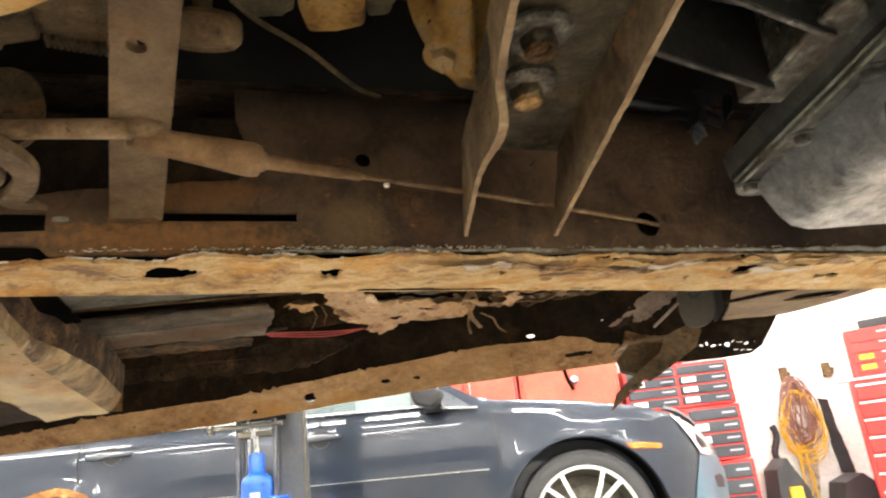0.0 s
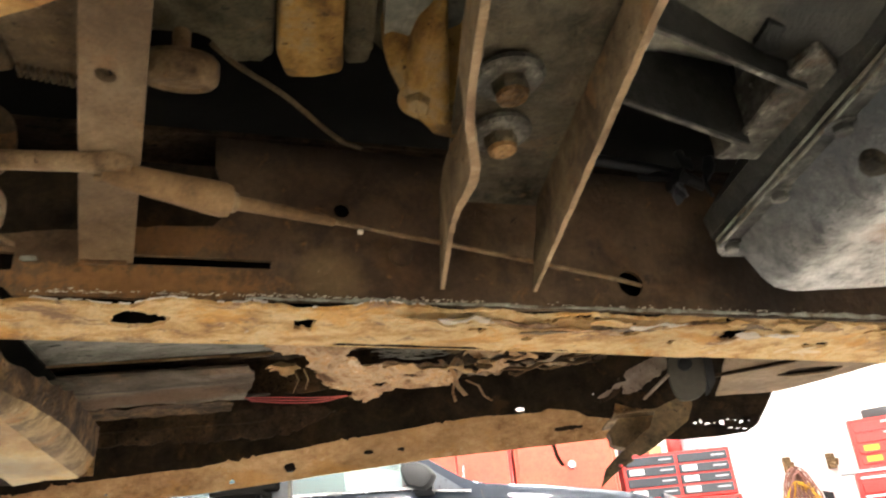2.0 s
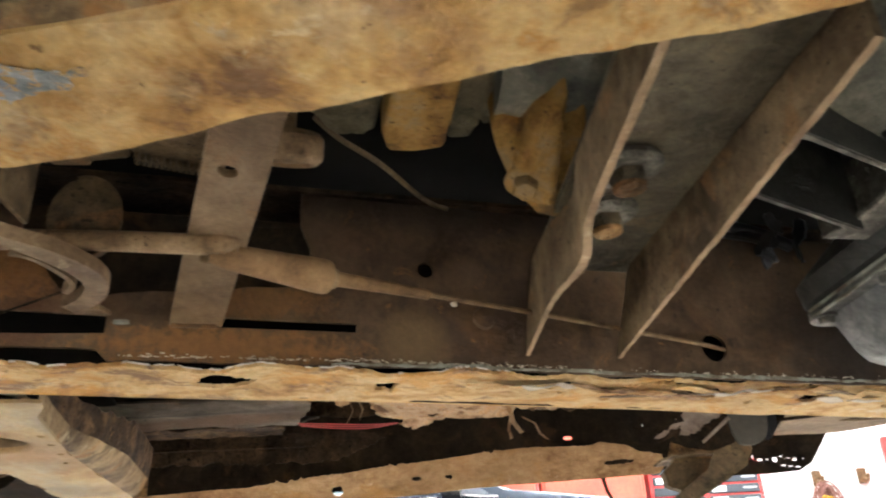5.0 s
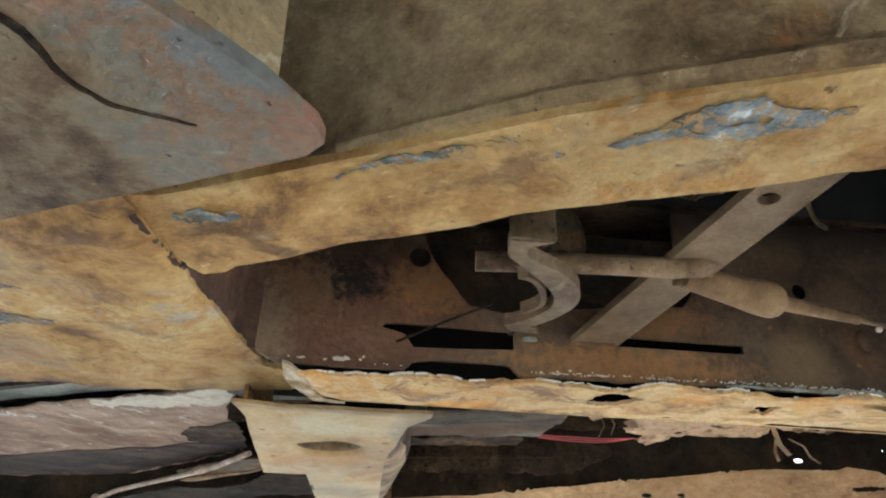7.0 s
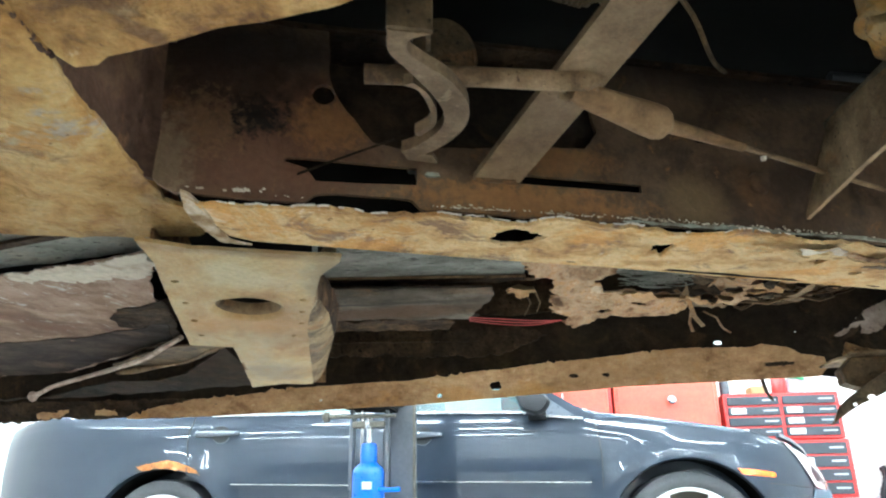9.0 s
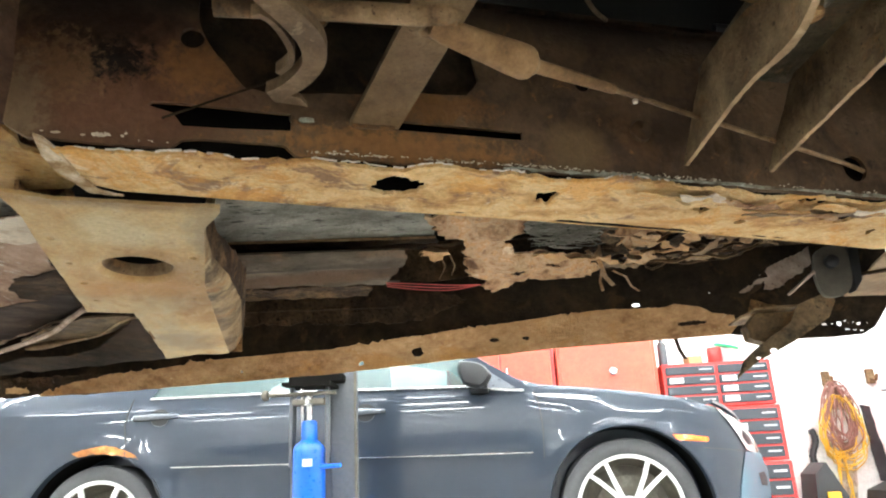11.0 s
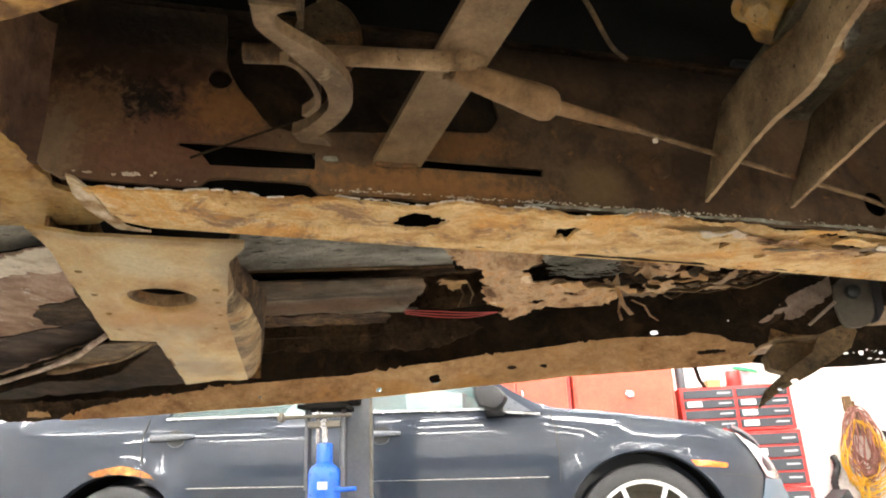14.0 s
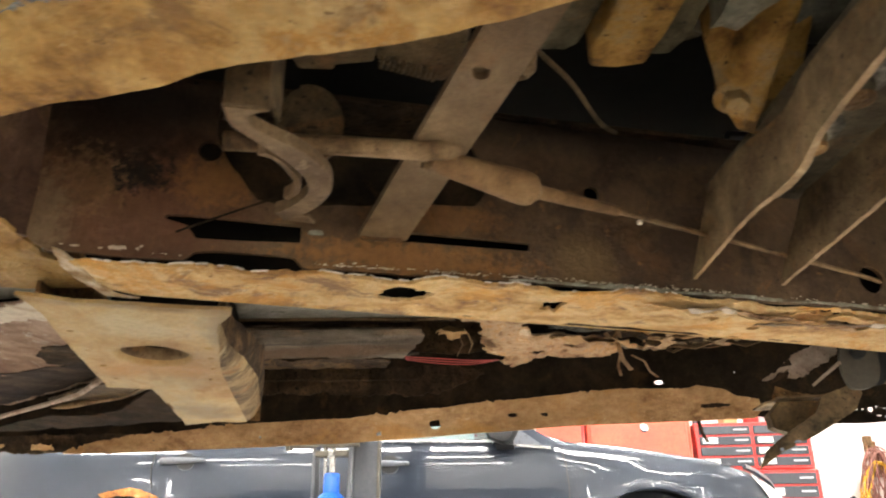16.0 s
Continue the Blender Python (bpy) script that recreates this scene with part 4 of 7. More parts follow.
corner = [(-0.364, 0.001), (-0.3705, -0.003), (-0.3755, -0.012), (-0.3775, -0.030), (-0.3805, -0.050), (-0.3855, -0.080), (-0.3925, -0.106), (-0.3905, -0.146), (-0.394, -0.17), (-0.402, -0.21)]
part("inner_wall", wall_strip([(p.x, p.y) for p in curve2([Vector((*q, 0)) for q in corner], 3)], lambda x, y: 0.7905, 0.905, -0.004), M_INNER, cross, "reddish-brown inner wall")
weld = [(-0.398, -0.206, 0), (-0.3925, -0.172, 0), (-0.3895, -0.158, 0), (-0.386, -0.148, 0)]
part("weld_seam", tube([(p.x + 0.0015 * noise.noise(p * 300), p.y, 0.7875 + 0.0012 * noise.noise(p * 200 + Vector((3, 0, 0)))) for p in curve2([Vector(q) for q in weld], 10)], [0.0016 + 0.0012 * noise.noise(Vector((k * 0.9, 1, 1))) for k in range(31)], 8), M_INNER, cross, "dark lumpy weld between gusset and crossmember")
part("far_wall", wall_strip([(-0.378, -0.150), (-0.30, -0.178), (-0.245, -0.211), (-0.106, -0.292), (0.065, -0.384), (0.45, -0.589)], lambda x, y: under_z(x, y) + 0.003, 0.90, -0.004), M_WEB, cross)
part("near_wall", wall_strip([(0.45, -0.652), (0.0, -0.402), (-0.143, -0.334), (-0.235, -0.294), (-0.312, -0.247), (-0.398, -0.215), (-0.75, -0.057)], lambda x, y: under_z(x, y) + 0.003, 0.90, -0.004), M_GUSSET, cross, "olive-brown crusted near wall")
part("wall_fold", tube([(x, y + 0.004, 0.803) for x, y in ((0.45, -0.658), (0.2, -0.52), (0.0, -0.408), (-0.143, -0.340), (-0.235, -0.300), (-0.312, -0.253))], [0.004, 0.0055, 0.005, 0.006, 0.0045, 0.003], 8), M_GUSSET, cross, "rounded fold along the near wall")
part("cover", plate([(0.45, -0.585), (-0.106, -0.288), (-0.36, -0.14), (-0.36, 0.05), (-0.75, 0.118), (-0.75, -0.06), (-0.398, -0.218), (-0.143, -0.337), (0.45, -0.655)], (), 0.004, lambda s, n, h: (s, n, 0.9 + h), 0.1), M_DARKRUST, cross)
gus = plate(jag([(-0.75, -0.045), (-0.452, -0.206), (-0.373, -0.250), (-0.322, -0.281), (-0.3155, -0.290), (-0.318, -0.299), (-0.333, -0.318), (-0.40, -0.375), (-0.60, -0.52), (-0.75, -0.52)], 0.02, 0.0012, 4), (), 0.006, lambda s, n, h: (s, n, 0.779 + h + 0.10 * max(0, -0.30 - n)), 0.02, 0.0012, 3)
part("end_flange", gus, M_PINK, cross, "rusty folded end flange with grey and pink paint traces")
part("end_web", wall_strip([(-0.330, -0.312), (-0.40, -0.372), (-0.60, -0.517)], lambda x, y: 0.782 + 0.10 * max(0, -0.30 - y), 0.90, -0.004), M_GUSSET, cross)
crack = [(-0.42, -0.345), (-0.4, -0.3322), (-0.3948, -0.3228), (-0.3908, -0.3121), (-0.3812, -0.3011), (-0.3655, -0.2961), (-0.356, -0.2929)]
fold = [(p.x, p.y + 0.0012 * noise.noise(p * 160), 0.0) for p in curve2([Vector((*q, 0)) for q in crack], 6)]
part("fold_seam", tube([(x, y, 0.7797 + 0.10 * max(0, -0.30 - y)) for x, y, _ in fold], [0.0005 + 0.0022 * max(0.0, 1 - k / 36) * (0.8 + 0.4 * noise.noise(Vector((k * 0.7, 0, 0)))) for k in range(len(fold))], 7), M_DARKRUST, cross, "dark crack along the fold")

# ---- the transmission crossmember ----
tcross = thing("transmission_crossmember", "channel-shaped brown steel crossmember with two hanging fins", "crossmember", RAIL)


def fin(base, slope, wobble, seed):
    bm = bmesh.new()
    rows = []
    for k in range(61):
        n = -0.013 - 0.352 * k / 60
        s = base + slope * n + wobble * math.exp(-((n + 0.17) / 0.035) ** 2) + 0.0006 * noise.noise(Vector((n * 45, seed, 1)))
        lo = 0.7865 - 0.09 * (n + 0.013) + 0.0008 * noise.noise(Vector((n * 90, seed, 7))) + 0.0006 * noise.noise(Vector((n * 300, seed, 3)))
        e = 0.0017 + 0.0007 * min(1.0, -n / 0.2) + 0.0010 * (wobble > 0) * math.exp(-((n + 0.165) / 0.03) ** 2) + 0.0006 * noise.noise(Vector((n * 120, seed, 5)))
        hi = min(0.845, lo + 0.004 + 0.9 * (-0.013 - n))
        hi = max(hi, lo + 0.002)
        rows.append([bm.verts.new(p) for p in ((s - e, n, lo), (s + e, n, lo), (s + e, n, hi), (s - e, n, hi))])
    for a, b in zip(rows, rows[1:]):
        for k in range(4):
            bm.faces.new((a[k], a[(k + 1) % 4], b[(k + 1) % 4], b[k])).material_index = 1 if k == 0 else 0
    bm.faces.new(rows[0])
    bm.faces.new(rows[-1][::-1])
    return bm


part("fin", fin(0.137, 0.21, 0.010, 1), (M_FINFACE, M_EDGE), tcross, "brown fin with a bent rusty lower edge")
part("fin", fin(0.218, 0.19, 0.0, 4), (M_FINFACE, M_EDGE), tcross, "brown fin with a straight rusty lower edge")
part("channel_web", plate([(0.128, -0.055), (0.210, -0.055), (0.147, -0.365), (0.058, -0.365)], (), 0.005, lambda s, n, h: (s, n, 0.846 + h), 0.03, 0.001, 2), M_CHWEB, tcross, "olive-brown channel web")
for s, n, r in ((0.122, -0.215, 0.0125), (0.137, -0.158, 0.0125)):
    ax = Vector((0.05, 0.02, -1)).normalized()
    bolt = part("bolt", hexbolt((s, n, 0.8455), ax, r * 0.92, 0.015, washer=False), M_OLIVE, tcross, "large grimy bolt with a washer")
    part("bolt_end", lathe([(r * 0.80, 0.0), (r * 0.76, 0.003), (r * 0.55, 0.0042)], Matrix.Translation(Vector((s, n, 0.8455)) + ax * 0.0148) @ ax.to_track_quat("Z", "Y").to_matrix().to_4x4(), 16), M_CRUST, bolt, "rusty bolt end")
    part("washer", lathe([(r * 0.8, 0.0), (r * 1.72, 0.0), (r * 1.78, 0.0035), (r * 1.60, 0.0060), (r * 0.8, 0.0065)], Matrix.Translation((s, n, 0.8452)) @ ax.to_track_quat("Z", "Y").to_matrix().to_4x4(), 26), M_LUG, bolt, "thick grey washer")


# ---- the flat bar across ----
strap = thing("flat_steel_bar", "brown flat steel bar running from the frame rail", "steel bar", RAIL)
strap_bm = plate([(-0.1385, 0.0), (-0.1015, 0.0), (-0.0665, -0.30), (-0.0975, -0.30)], [ring(-0.098, -0.203, 0.0055)], 0.005,
                 lambda s, n, h: (s, n, 0.8065 - n * lerp(s, -0.13, -0.08, 0.10, 0.078) + h), 0.02, 0.0006, 6)
part("bar", strap_bm, M_BAR, strap)
bead = tube([(-0.137 + 0.0045 * k, -0.002, 0.8062 + 0.0008 * (k % 2)) for k in range(8)], [0.0022 + 0.0006 * (k % 2) for k in range(8)], 7)
part("weld_bead", bead, M_WEB, strap, "lumpy weld bead at the rail")


# ---- the parking brake linkage ----
brake = thing("parking_brake_linkage", "dusty brown parking brake rod, boot and cable", "brake linkage", RAIL)
part("rod", tube([(-0.231, -0.1115, 0.8185), (-0.16, -0.122, 0.8175), (-0.116, -0.129, 0.8155), (-0.100, -0.132, 0.8165), (-0.092, -0.131, 0.819)], [0.0062, 0.0062, 0.0064, 0.007, 0.005], 12), M_STRAP, brake, "round steel rod with a flattened end")
part("clevis", tube(curve2([(-0.097, -0.1325, 0.817), (-0.0945, -0.1275, 0.814), (-0.098, -0.1225, 0.811), (-0.106, -0.1205, 0.8095), (-0.113, -0.1225, 0.809)]), [0.0036] * 12 + [0.0034 - 0.0001 * k for k in range(13)], 10), M_STRAP, brake, "bent eye at the end of the rod")

boot_pts = [(-0.108, -0.1250, 0.8115), (-0.099, -0.1225, 0.8118), (-0.062, -0.1080, 0.8115), (-0.047, -0.1025, 0.8112), (-0.038, -0.0990, 0.8112), (-0.0345, -0.0978, 0.8112), (-0.0322, -0.0970, 0.8112)]
part("boot", tube(boot_pts, [0.0050, 0.0078, 0.0102, 0.0114, 0.0116, 0.0105, 0.0052], 18), M_BOOT, brake, "rounded dusty rubber boot")
part("boot_collar", tube([(-0.0345, -0.0978, 0.8112), (-0.0300, -0.0960, 0.8110)], [0.0074, 0.0066], 14), M_STRAP, brake)
part("conduit", tube([(-0.034, -0.0975, 0.8112), (0.0, -0.0885, 0.8108), (0.037, -0.0797, 0.8095)], [0.0050, 0.0045, 0.0036], 10), M_BOOT, brake)
cab_pts = [(0.03, -0.0812, 0.8098), (0.06, -0.0725, 0.8095), (0.10, -0.0590, 0.8098), (0.1246, -0.0515, 0.8098), (0.20, -0.0325, 0.8070), (0.30, -0.007, 0.8030), (0.36, 0.012, 0.800)]
part("cable", tube(cab_pts, 0.0020, 8), M_STRAP, brake, "thin steel cable into the rail")
part("nut", hexbolt((0.057, -0.0725, 0.8075), (0, 0, -1), 0.0022, 0.003, washer=False), M_WHITE, brake, "small pale fastener")

part("strand", tube([(-0.268, -0.006, 0.7985), (-0.235, -0.008, 0.814), (-0.20, -0.012, 0.829)], 0.0009, 6), M_DARKRUST, brake, "thin stray strand")

hook = thing("cable_hook_bracket", "brown S-shaped steel hook bracket with a round tab", "bracket", RAIL)


left = curve2([Vector((*q, 0)) for q in ((-0.2262, -0.1815), (-0.2245, -0.1669), (-0.2215, -0.1600), (-0.2143, -0.1515), (-0.203, -0.1380), (-0.1918, -0.1230), (-0.1828, -0.1073), (-0.1795, -0.0900), (-0.1832, -0.0755), (-0.1915, -0.0590), (-0.2000, -0.0500))], 4)
rightside = curve2([Vector((*q, 0)) for q in ((-0.2040, -0.1815), (-0.2140, -0.1745), (-0.2130, -0.1640), (-0.2023, -0.1540), (-0.1869, -0.1420), (-0.1744, -0.1259), (-0.1675, -0.1105), (-0.1655, -0.0924), (-0.1700, -0.0720), (-0.1793, -0.0540), (-0.1934, -0.0370))], 4)
s_rim = [(p.x, p.y) for p in left] + [(p.x, p.y) for p in reversed(rightside)]


def strip_up(rim, z0, z1, lean=0.0):
    """A bent strap standing on edge, its lower rim slightly rounded."""
    return loft([[(x + lean * (z - z0), y, z) for x, y in rim] for z in (z0, z1)])


part("s_hook", strip_up(s_rim, 0.8005, 0.8085), M_HOOK, hook, "S-bent steel strap seen on its edge")
in_l = curve2([Vector((*q, 0)) for q in ((-0.2105, -0.1310), (-0.2016, -0.1268), (-0.1937, -0.1131), (-0.1885, -0.0982), (-0.1885, -0.0864), (-0.1950, -0.0744))], 4)
in_r = curve2([Vector((*q, 0)) for q in ((-0.2058, -0.1345), (-0.1962, -0.1255), (-0.1887, -0.1108), (-0.1848, -0.0970), (-0.1850, -0.0848), (-0.1915, -0.0720))], 4)
part("inner_lip", strip_up([(p.x, p.y) for p in in_l] + [(p.x, p.y) for p in reversed(in_r)], 0.8010, 0.8085), M_HOOK, hook)
part("foot", loft([[(s, n, z) for s, n in ((-0.2005, -0.050), (-0.1934, -0.037), (-0.172, -0.034), (-0.178, -0.046))] for z in (0.8010, 0.8045)]), M_HOOK, hook, "flat foot of the bracket")
part("upright", loft([[(s, n, z) for s, n in round_rect(-0.2268, -0.1845, -0.2035, -0.1790, 0.0018, 3)] for z in (0.8012, 0.8035, 0.93)]), M_FIN, hook, "flat upright strap")
part("side_fold", loft([[(s, n, z) for s, n in ((-0.2060, -0.1800), (-0.2036, -0.1800), (-0.1985, -0.150), (-0.2010, -0.150))] for z in (0.812, 0.93)]), M_FIN, hook)
tab = plate(ring(-0.182, 0.839, 0.0205, 28, 0.027), [ring(-0.176, 0.829, 0.004)], 0.006, lambda s, z, h: (s, -0.106 + h, z), 0.012, 0.0006)
part("round_tab", tab, M_FIN, hook)
part("tab_lip", tube([(-0.182 + 0.0205 * math.cos(a), -0.107, 0.839 + 0.027 * math.sin(a)) for a in (radians(-70 + 10 * k) for k in range(19))], 0.0010, 8), M_FIN, hook)
part("inner_bolt", hexbolt((-0.1665, 0.058, 0.842), (0.1, -0.3, -1), 0.0085, 0.012), M_BARE, frame_rail, "pale grey bolt inside the rail")

# ---- transmission, its mount and lines ----
TURN_BOX = pose(0.365, -0.055, 0, 0, 0, -10.8) @ Matrix.Translation((-0.340, 0.050, 0))
FROM_RAIL = TURN_BOX.inverted()
gearbox = thing("transmission", "grimy grey transmission with a chalky oil pan", "transmission", RAIL @ TURN_BOX)


def pan_ring(x0, y0, x1, y1, r, z, tilt=-0.10):
    return [(x, y, z + tilt * (y + 0.07) * 0.6) for x, y in round_rect(x0, y0, x1, y1, r)]


pan_bm = loft([pan_ring(0.352, -0.56, 0.86, -0.056, 0.022, 0.806), pan_ring(0.356, -0.556, 0.856, -0.058, 0.022, 0.800), pan_ring(0.366, -0.54, 0.84, -0.056, 0.026, 0.780), pan_ring(0.371, -0.53, 0.83, -0.057, 0.028, 0.772), pan_ring(0.378, -0.525, 0.825, -0.060, 0.028, 0.768), pan_ring(0.388, -0.52, 0.82, -0.066, 0.028, 0.7665)])
part("oil_pan", pan_bm, M_PANB, gearbox, "grey oil pan with a chalky, stained bottom")
part("pan_flange", loft([pan_ring(0.340, -0.585, 0.885, -0.050, 0.02, 0.8135), pan_ring(0.340, -0.585, 0.885, -0.050, 0.02, 0.8065)]), M_PAN, gearbox)
# pale bars paint the highlight along both flange edges
for dn, z in ((0.0, 0.8068), (0.0, 0.8132)):
    part("flange_edge", bar([(0.3395, n, z - 0.06 * (n + 0.07) + 0.0006 * noise.noise(Vector((n * 90, z * 900, 0)))) for n in (-0.57 + 0.0173 * k for k in range(30))], (0, 0, 1), 0.0022, 0.0015), M_SEAM, gearbox, "flange edge with a painted highlight")
part("gasket", loft([pan_ring(0.343, -0.58, 0.88, -0.053, 0.02, 0.8165), pan_ring(0.343, -0.58, 0.88, -0.053, 0.02, 0.8138)]), M_BLACK, gearbox, "thin black gasket")
for n in (-0.075, -0.155, -0.235, -0.315, -0.40):
    part("pan_bolt", hexbolt((0.3475, n, 0.8063 - 0.06 * (n + 0.07)), (0, 0, -1), 0.0065, 0.007), M_PAN, gearbox)
part("pan_boss", lathe([(0.0, 0.0085), (0.010, 0.0080), (0.0145, 0.0055), (0.0165, 0.001), (0.0185, -0.004), (0.020, -0.012)], Matrix.Translation(FROM_RAIL @ Vector((0.363, -0.236, 0.7905))) @ Vector((-0.62, 0.1, -0.78)).to_track_quat("Z", "Y").to_matrix().to_4x4() @ Matrix.Scale(0.85, 4), 28), M_OLIVE, gearbox, "rounded grey boss on the side of the pan")
part("pressed_rib", tube([FROM_RAIL @ Vector(p) for p in ((0.376, -0.2245, 0.7765), (0.4048, -0.2368, 0.7765), (0.4361, -0.2474, 0.7775), (0.50, -0.27, 0.779))], [0.002, 0.0045, 0.005, 0.005], 10), M_PANB, gearbox, "pressed rib across the pan bottom")
part("case", loft([pan_ring(0.335, -0.57, 0.88, -0.055, 0.02, 0.8168), pan_ring(0.33, -0.57, 0.88, -0.058, 0.02, 0.832), pan_ring(0.345, -0.53, 0.88, -0.10, 0.05, 0.86), pan_ring(0.345, -0.50, 0.88, -0.12, 0.06, 0.97)]), M_CASE, gearbox, "dark greasy cast case")
def round_body(rows):
    return loft([[(s, n0 + r * math.cos(a), z0 + r * math.sin(a)) for a in (2 * math.pi * k / 24 for k in range(24))] for s, n0, z0, r in rows])


part("bell", round_body(((0.345, -0.29, 0.935, 0.10), (0.30, -0.285, 0.93, 0.085), (0.235, -0.276, 0.93, 0.066))), M_TAIL, gearbox, "flared end of the case, pale below, shade painted at its flange")
part("tail_housing", round_body(((0.24, -0.276, 0.93, 0.068), (0.20, -0.27, 0.93, 0.062), (0.12, -0.26, 0.93, 0.055), (0.06, -0.255, 0.935, 0.05))), M_TAIL, gearbox, "cloudy grey tail housing")
for n0, z0 in ((-0.205, 0.832), (-0.262, 0.835)):
    rib = plate([(0.185, z0 + 0.006), (0.306, z0 - 0.005), (0.306, z0 + 0.06), (0.21, z0 + 0.08)], (), 0.005, lambda s, z, h: FROM_RAIL @ Vector((s, n0 + 0.2 * (s - 0.25) + h, z)), 0.03, 0.0006)
    part("rib", rib, M_CASE, gearbox)
    part("rib_edge", bar([FROM_RAIL @ Vector((s, n0 + 0.2 * (s - 0.25) + 0.0025, z0 + lerp(s, 0.185, 0.306, 0.006, -0.005) - 0.0004 + 0.0005 * noise.noise(Vector((s * 200, n0, 2))))) for s in (0.187 + 0.0079 * k for k in range(16))], (0, 1, 0), 0.0032, 0.001), M_LUG, gearbox, "thin bright edge of the rib")
lug_plan = ((0.3025, -0.160), (0.3075, -0.186), (0.2935, -0.254), (0.2915, -0.280), (0.3278, -0.262), (0.3440, -0.165))
part("side_lug", casting([FROM_RAIL @ Vector((s, n, 0.8335 + 0.05 * (n + 0.16) * -0.4)) for s, n in lug_plan], 0.875, 0.004), M_LUG, gearbox, "worn pale grey cast lug")
part("lug_lip", tube([FROM_RAIL @ Vector(p) for p in ((0.3015, -0.165, 0.8345), (0.306, -0.187, 0.836), (0.2925, -0.254, 0.838), (0.291, -0.279, 0.838))], [0.002, 0.003, 0.0028, 0.002], 8), M_LUG, gearbox)
part("case_nut", casting([FROM_RAIL @ Vector((s, n, 0.848)) for s, n in ((0.258, -0.2816), (0.2745, -0.280), (0.288, -0.266), (0.2777, -0.2559), (0.262, -0.262))], 0.90, 0.0015), M_CASE, gearbox, "grimy square boss")

mount = thing("transmission_mount", "ochre-coloured cast transmission mount with rusty bolts", "mount", RAIL)
shelf = [(-0.0926, -0.235), (-0.0984, -0.147), (-0.0576, -0.1563), (-0.0486, -0.152), (-0.0389, -0.1258), (-0.0251, -0.1288), (-0.0191, -0.1348), (-0.0105, -0.1367), (-0.0122, -0.235)]
part("mount_shelf", casting([(x, y, 0.901) for x, y in shelf], 0.945, 0.003), M_COLUMNCAST, mount, "olive-brown shelf with an arched edge")
part("mount_block", casting([(x, y, 0.889) for x, y in ((-0.0113, -0.24), (-0.0097, -0.1538), (-0.0011, -0.1306), (0.0175, -0.1333), (0.036, -0.1422), (0.0308, -0.1739), (0.0243, -0.24))], 0.945, 0.005), M_YELLOW, mount, "orange-yellow block")
part("mount_column", casting([(x, y, 0.897) for x, y in ((0.0246, -0.24), (0.033, -0.1643), (0.0373, -0.1415), (0.0526, -0.1461), (0.0526, -0.1629), (0.0432, -0.24))], 0.945, 0.004), M_COLUMNCAST, mount, "olive-grey cast column")
arm_plan = [(0.0536, -0.2116, 0.905), (0.0543, -0.1787, 0.885), (0.0578, -0.1792, 0.868), (0.0705, -0.1628, 0.858), (0.0825, -0.1546, 0.850), (0.0953, -0.1444, 0.844), (0.112, -0.1418, 0.844), (0.1171, -0.1779, 0.855), (0.0912, -0.2402, 0.885)]
part("mount_web", casting([(x, y, 0.905) for x, y in ((0.040, -0.24), (0.048, -0.165), (0.062, -0.150), (0.074, -0.172), (0.11, -0.19), (0.11, -0.24))], 0.945, 0.003), M_COLUMNCAST, mount, "grey-green web between column and arm")
part("mount_arm", casting(arm_plan, 0.945, 0.003), M_YELLOW, mount, "ochre cast arm")
boss_plan = [(0.0690, -0.212, 0.868), (0.0805, -0.238, 0.872), (0.1035, -0.155, 0.8425), (0.086, -0.154, 0.846), (0.0700, -0.167, 0.853)]
part("arm_boss", casting(boss_plan, 0.90, 0.005), M_YELLOW, mount, "raised ochre boss on the arm")
part("mount_bolt", hexbolt((0.0795, -0.168, 0.8555), (-0.25, -0.3, -1), 0.0085, 0.011), M_YELLOW, mount, "rusty orange bolt")
part("cup", lathe([(0.0005, 0.0018), (0.0165, 0.0018), (0.0178, 0.0), (0.0195, -0.0006), (0.0215, 0.0), (0.0250, 0.0035), (0.0256, 0.006), (0.0256, 0.017), (0.022, 0.021), (0.006, 0.022), (0.006, 0.06)], pose(-0.0672, -0.1380, 0.870, 23, 0, 0) @ Matrix.Scale(0.92, 4), 28), M_STRAP, mount, "round brown cup with a pressed lip")
line = thing("brake_line", "thin grey steel line bent down to the rail", "brake line", RAIL)
part("line", tube(curve2([(-0.050, -0.140, 0.905), (-0.032, -0.1256, 0.900), (0.0015, -0.0971, 0.900), (0.0437, -0.0507, 0.900), (0.068, -0.030, 0.904)]), 0.0019, 8), M_FIN, line)
tank = thing("exhaust_hanger_block", "brown rubber block with a toothed edge hung beside the steel bar", "rubber block", RAIL)
block = [(-0.1065, -0.168), (-0.1040, -0.1535), (-0.1267, -0.1610), (-0.1495, -0.1680), (-0.155, -0.25), (-0.105, -0.25)]
part("rubber_block", casting([(x, y, 0.8455) for x, y in block], 0.93, 0.006), M_FIN, tank, "rounded dusty block")
for k in range(11):
    u = k / 10
    part("tooth", box((-0.146 + 0.031 * u - 0.0011, -0.1715 + 0.0065 * u - 0.006, 0.8425), (-0.146 + 0.031 * u + 0.0011, -0.1715 + 0.0065 * u + 0.0035, 0.8485), 0.0006), M_FIN, tank)
part("shelf", casting([(x, y, 0.846) for x, y in ((-0.150, -0.1685), (-0.173, -0.1645), (-0.1707, -0.1565), (-0.1907, -0.1535), (-0.1975, -0.167), (-0.1975, -0.25), (-0.150, -0.25))], 0.862, 0.002), M_FIN, tank, "flat brown shelf beside the block")
box_top = thing("hose_clamp_block", "black crumpled plastic clip on the rail by the transmission", "clip", RAIL)
crumple = random.Random(8)
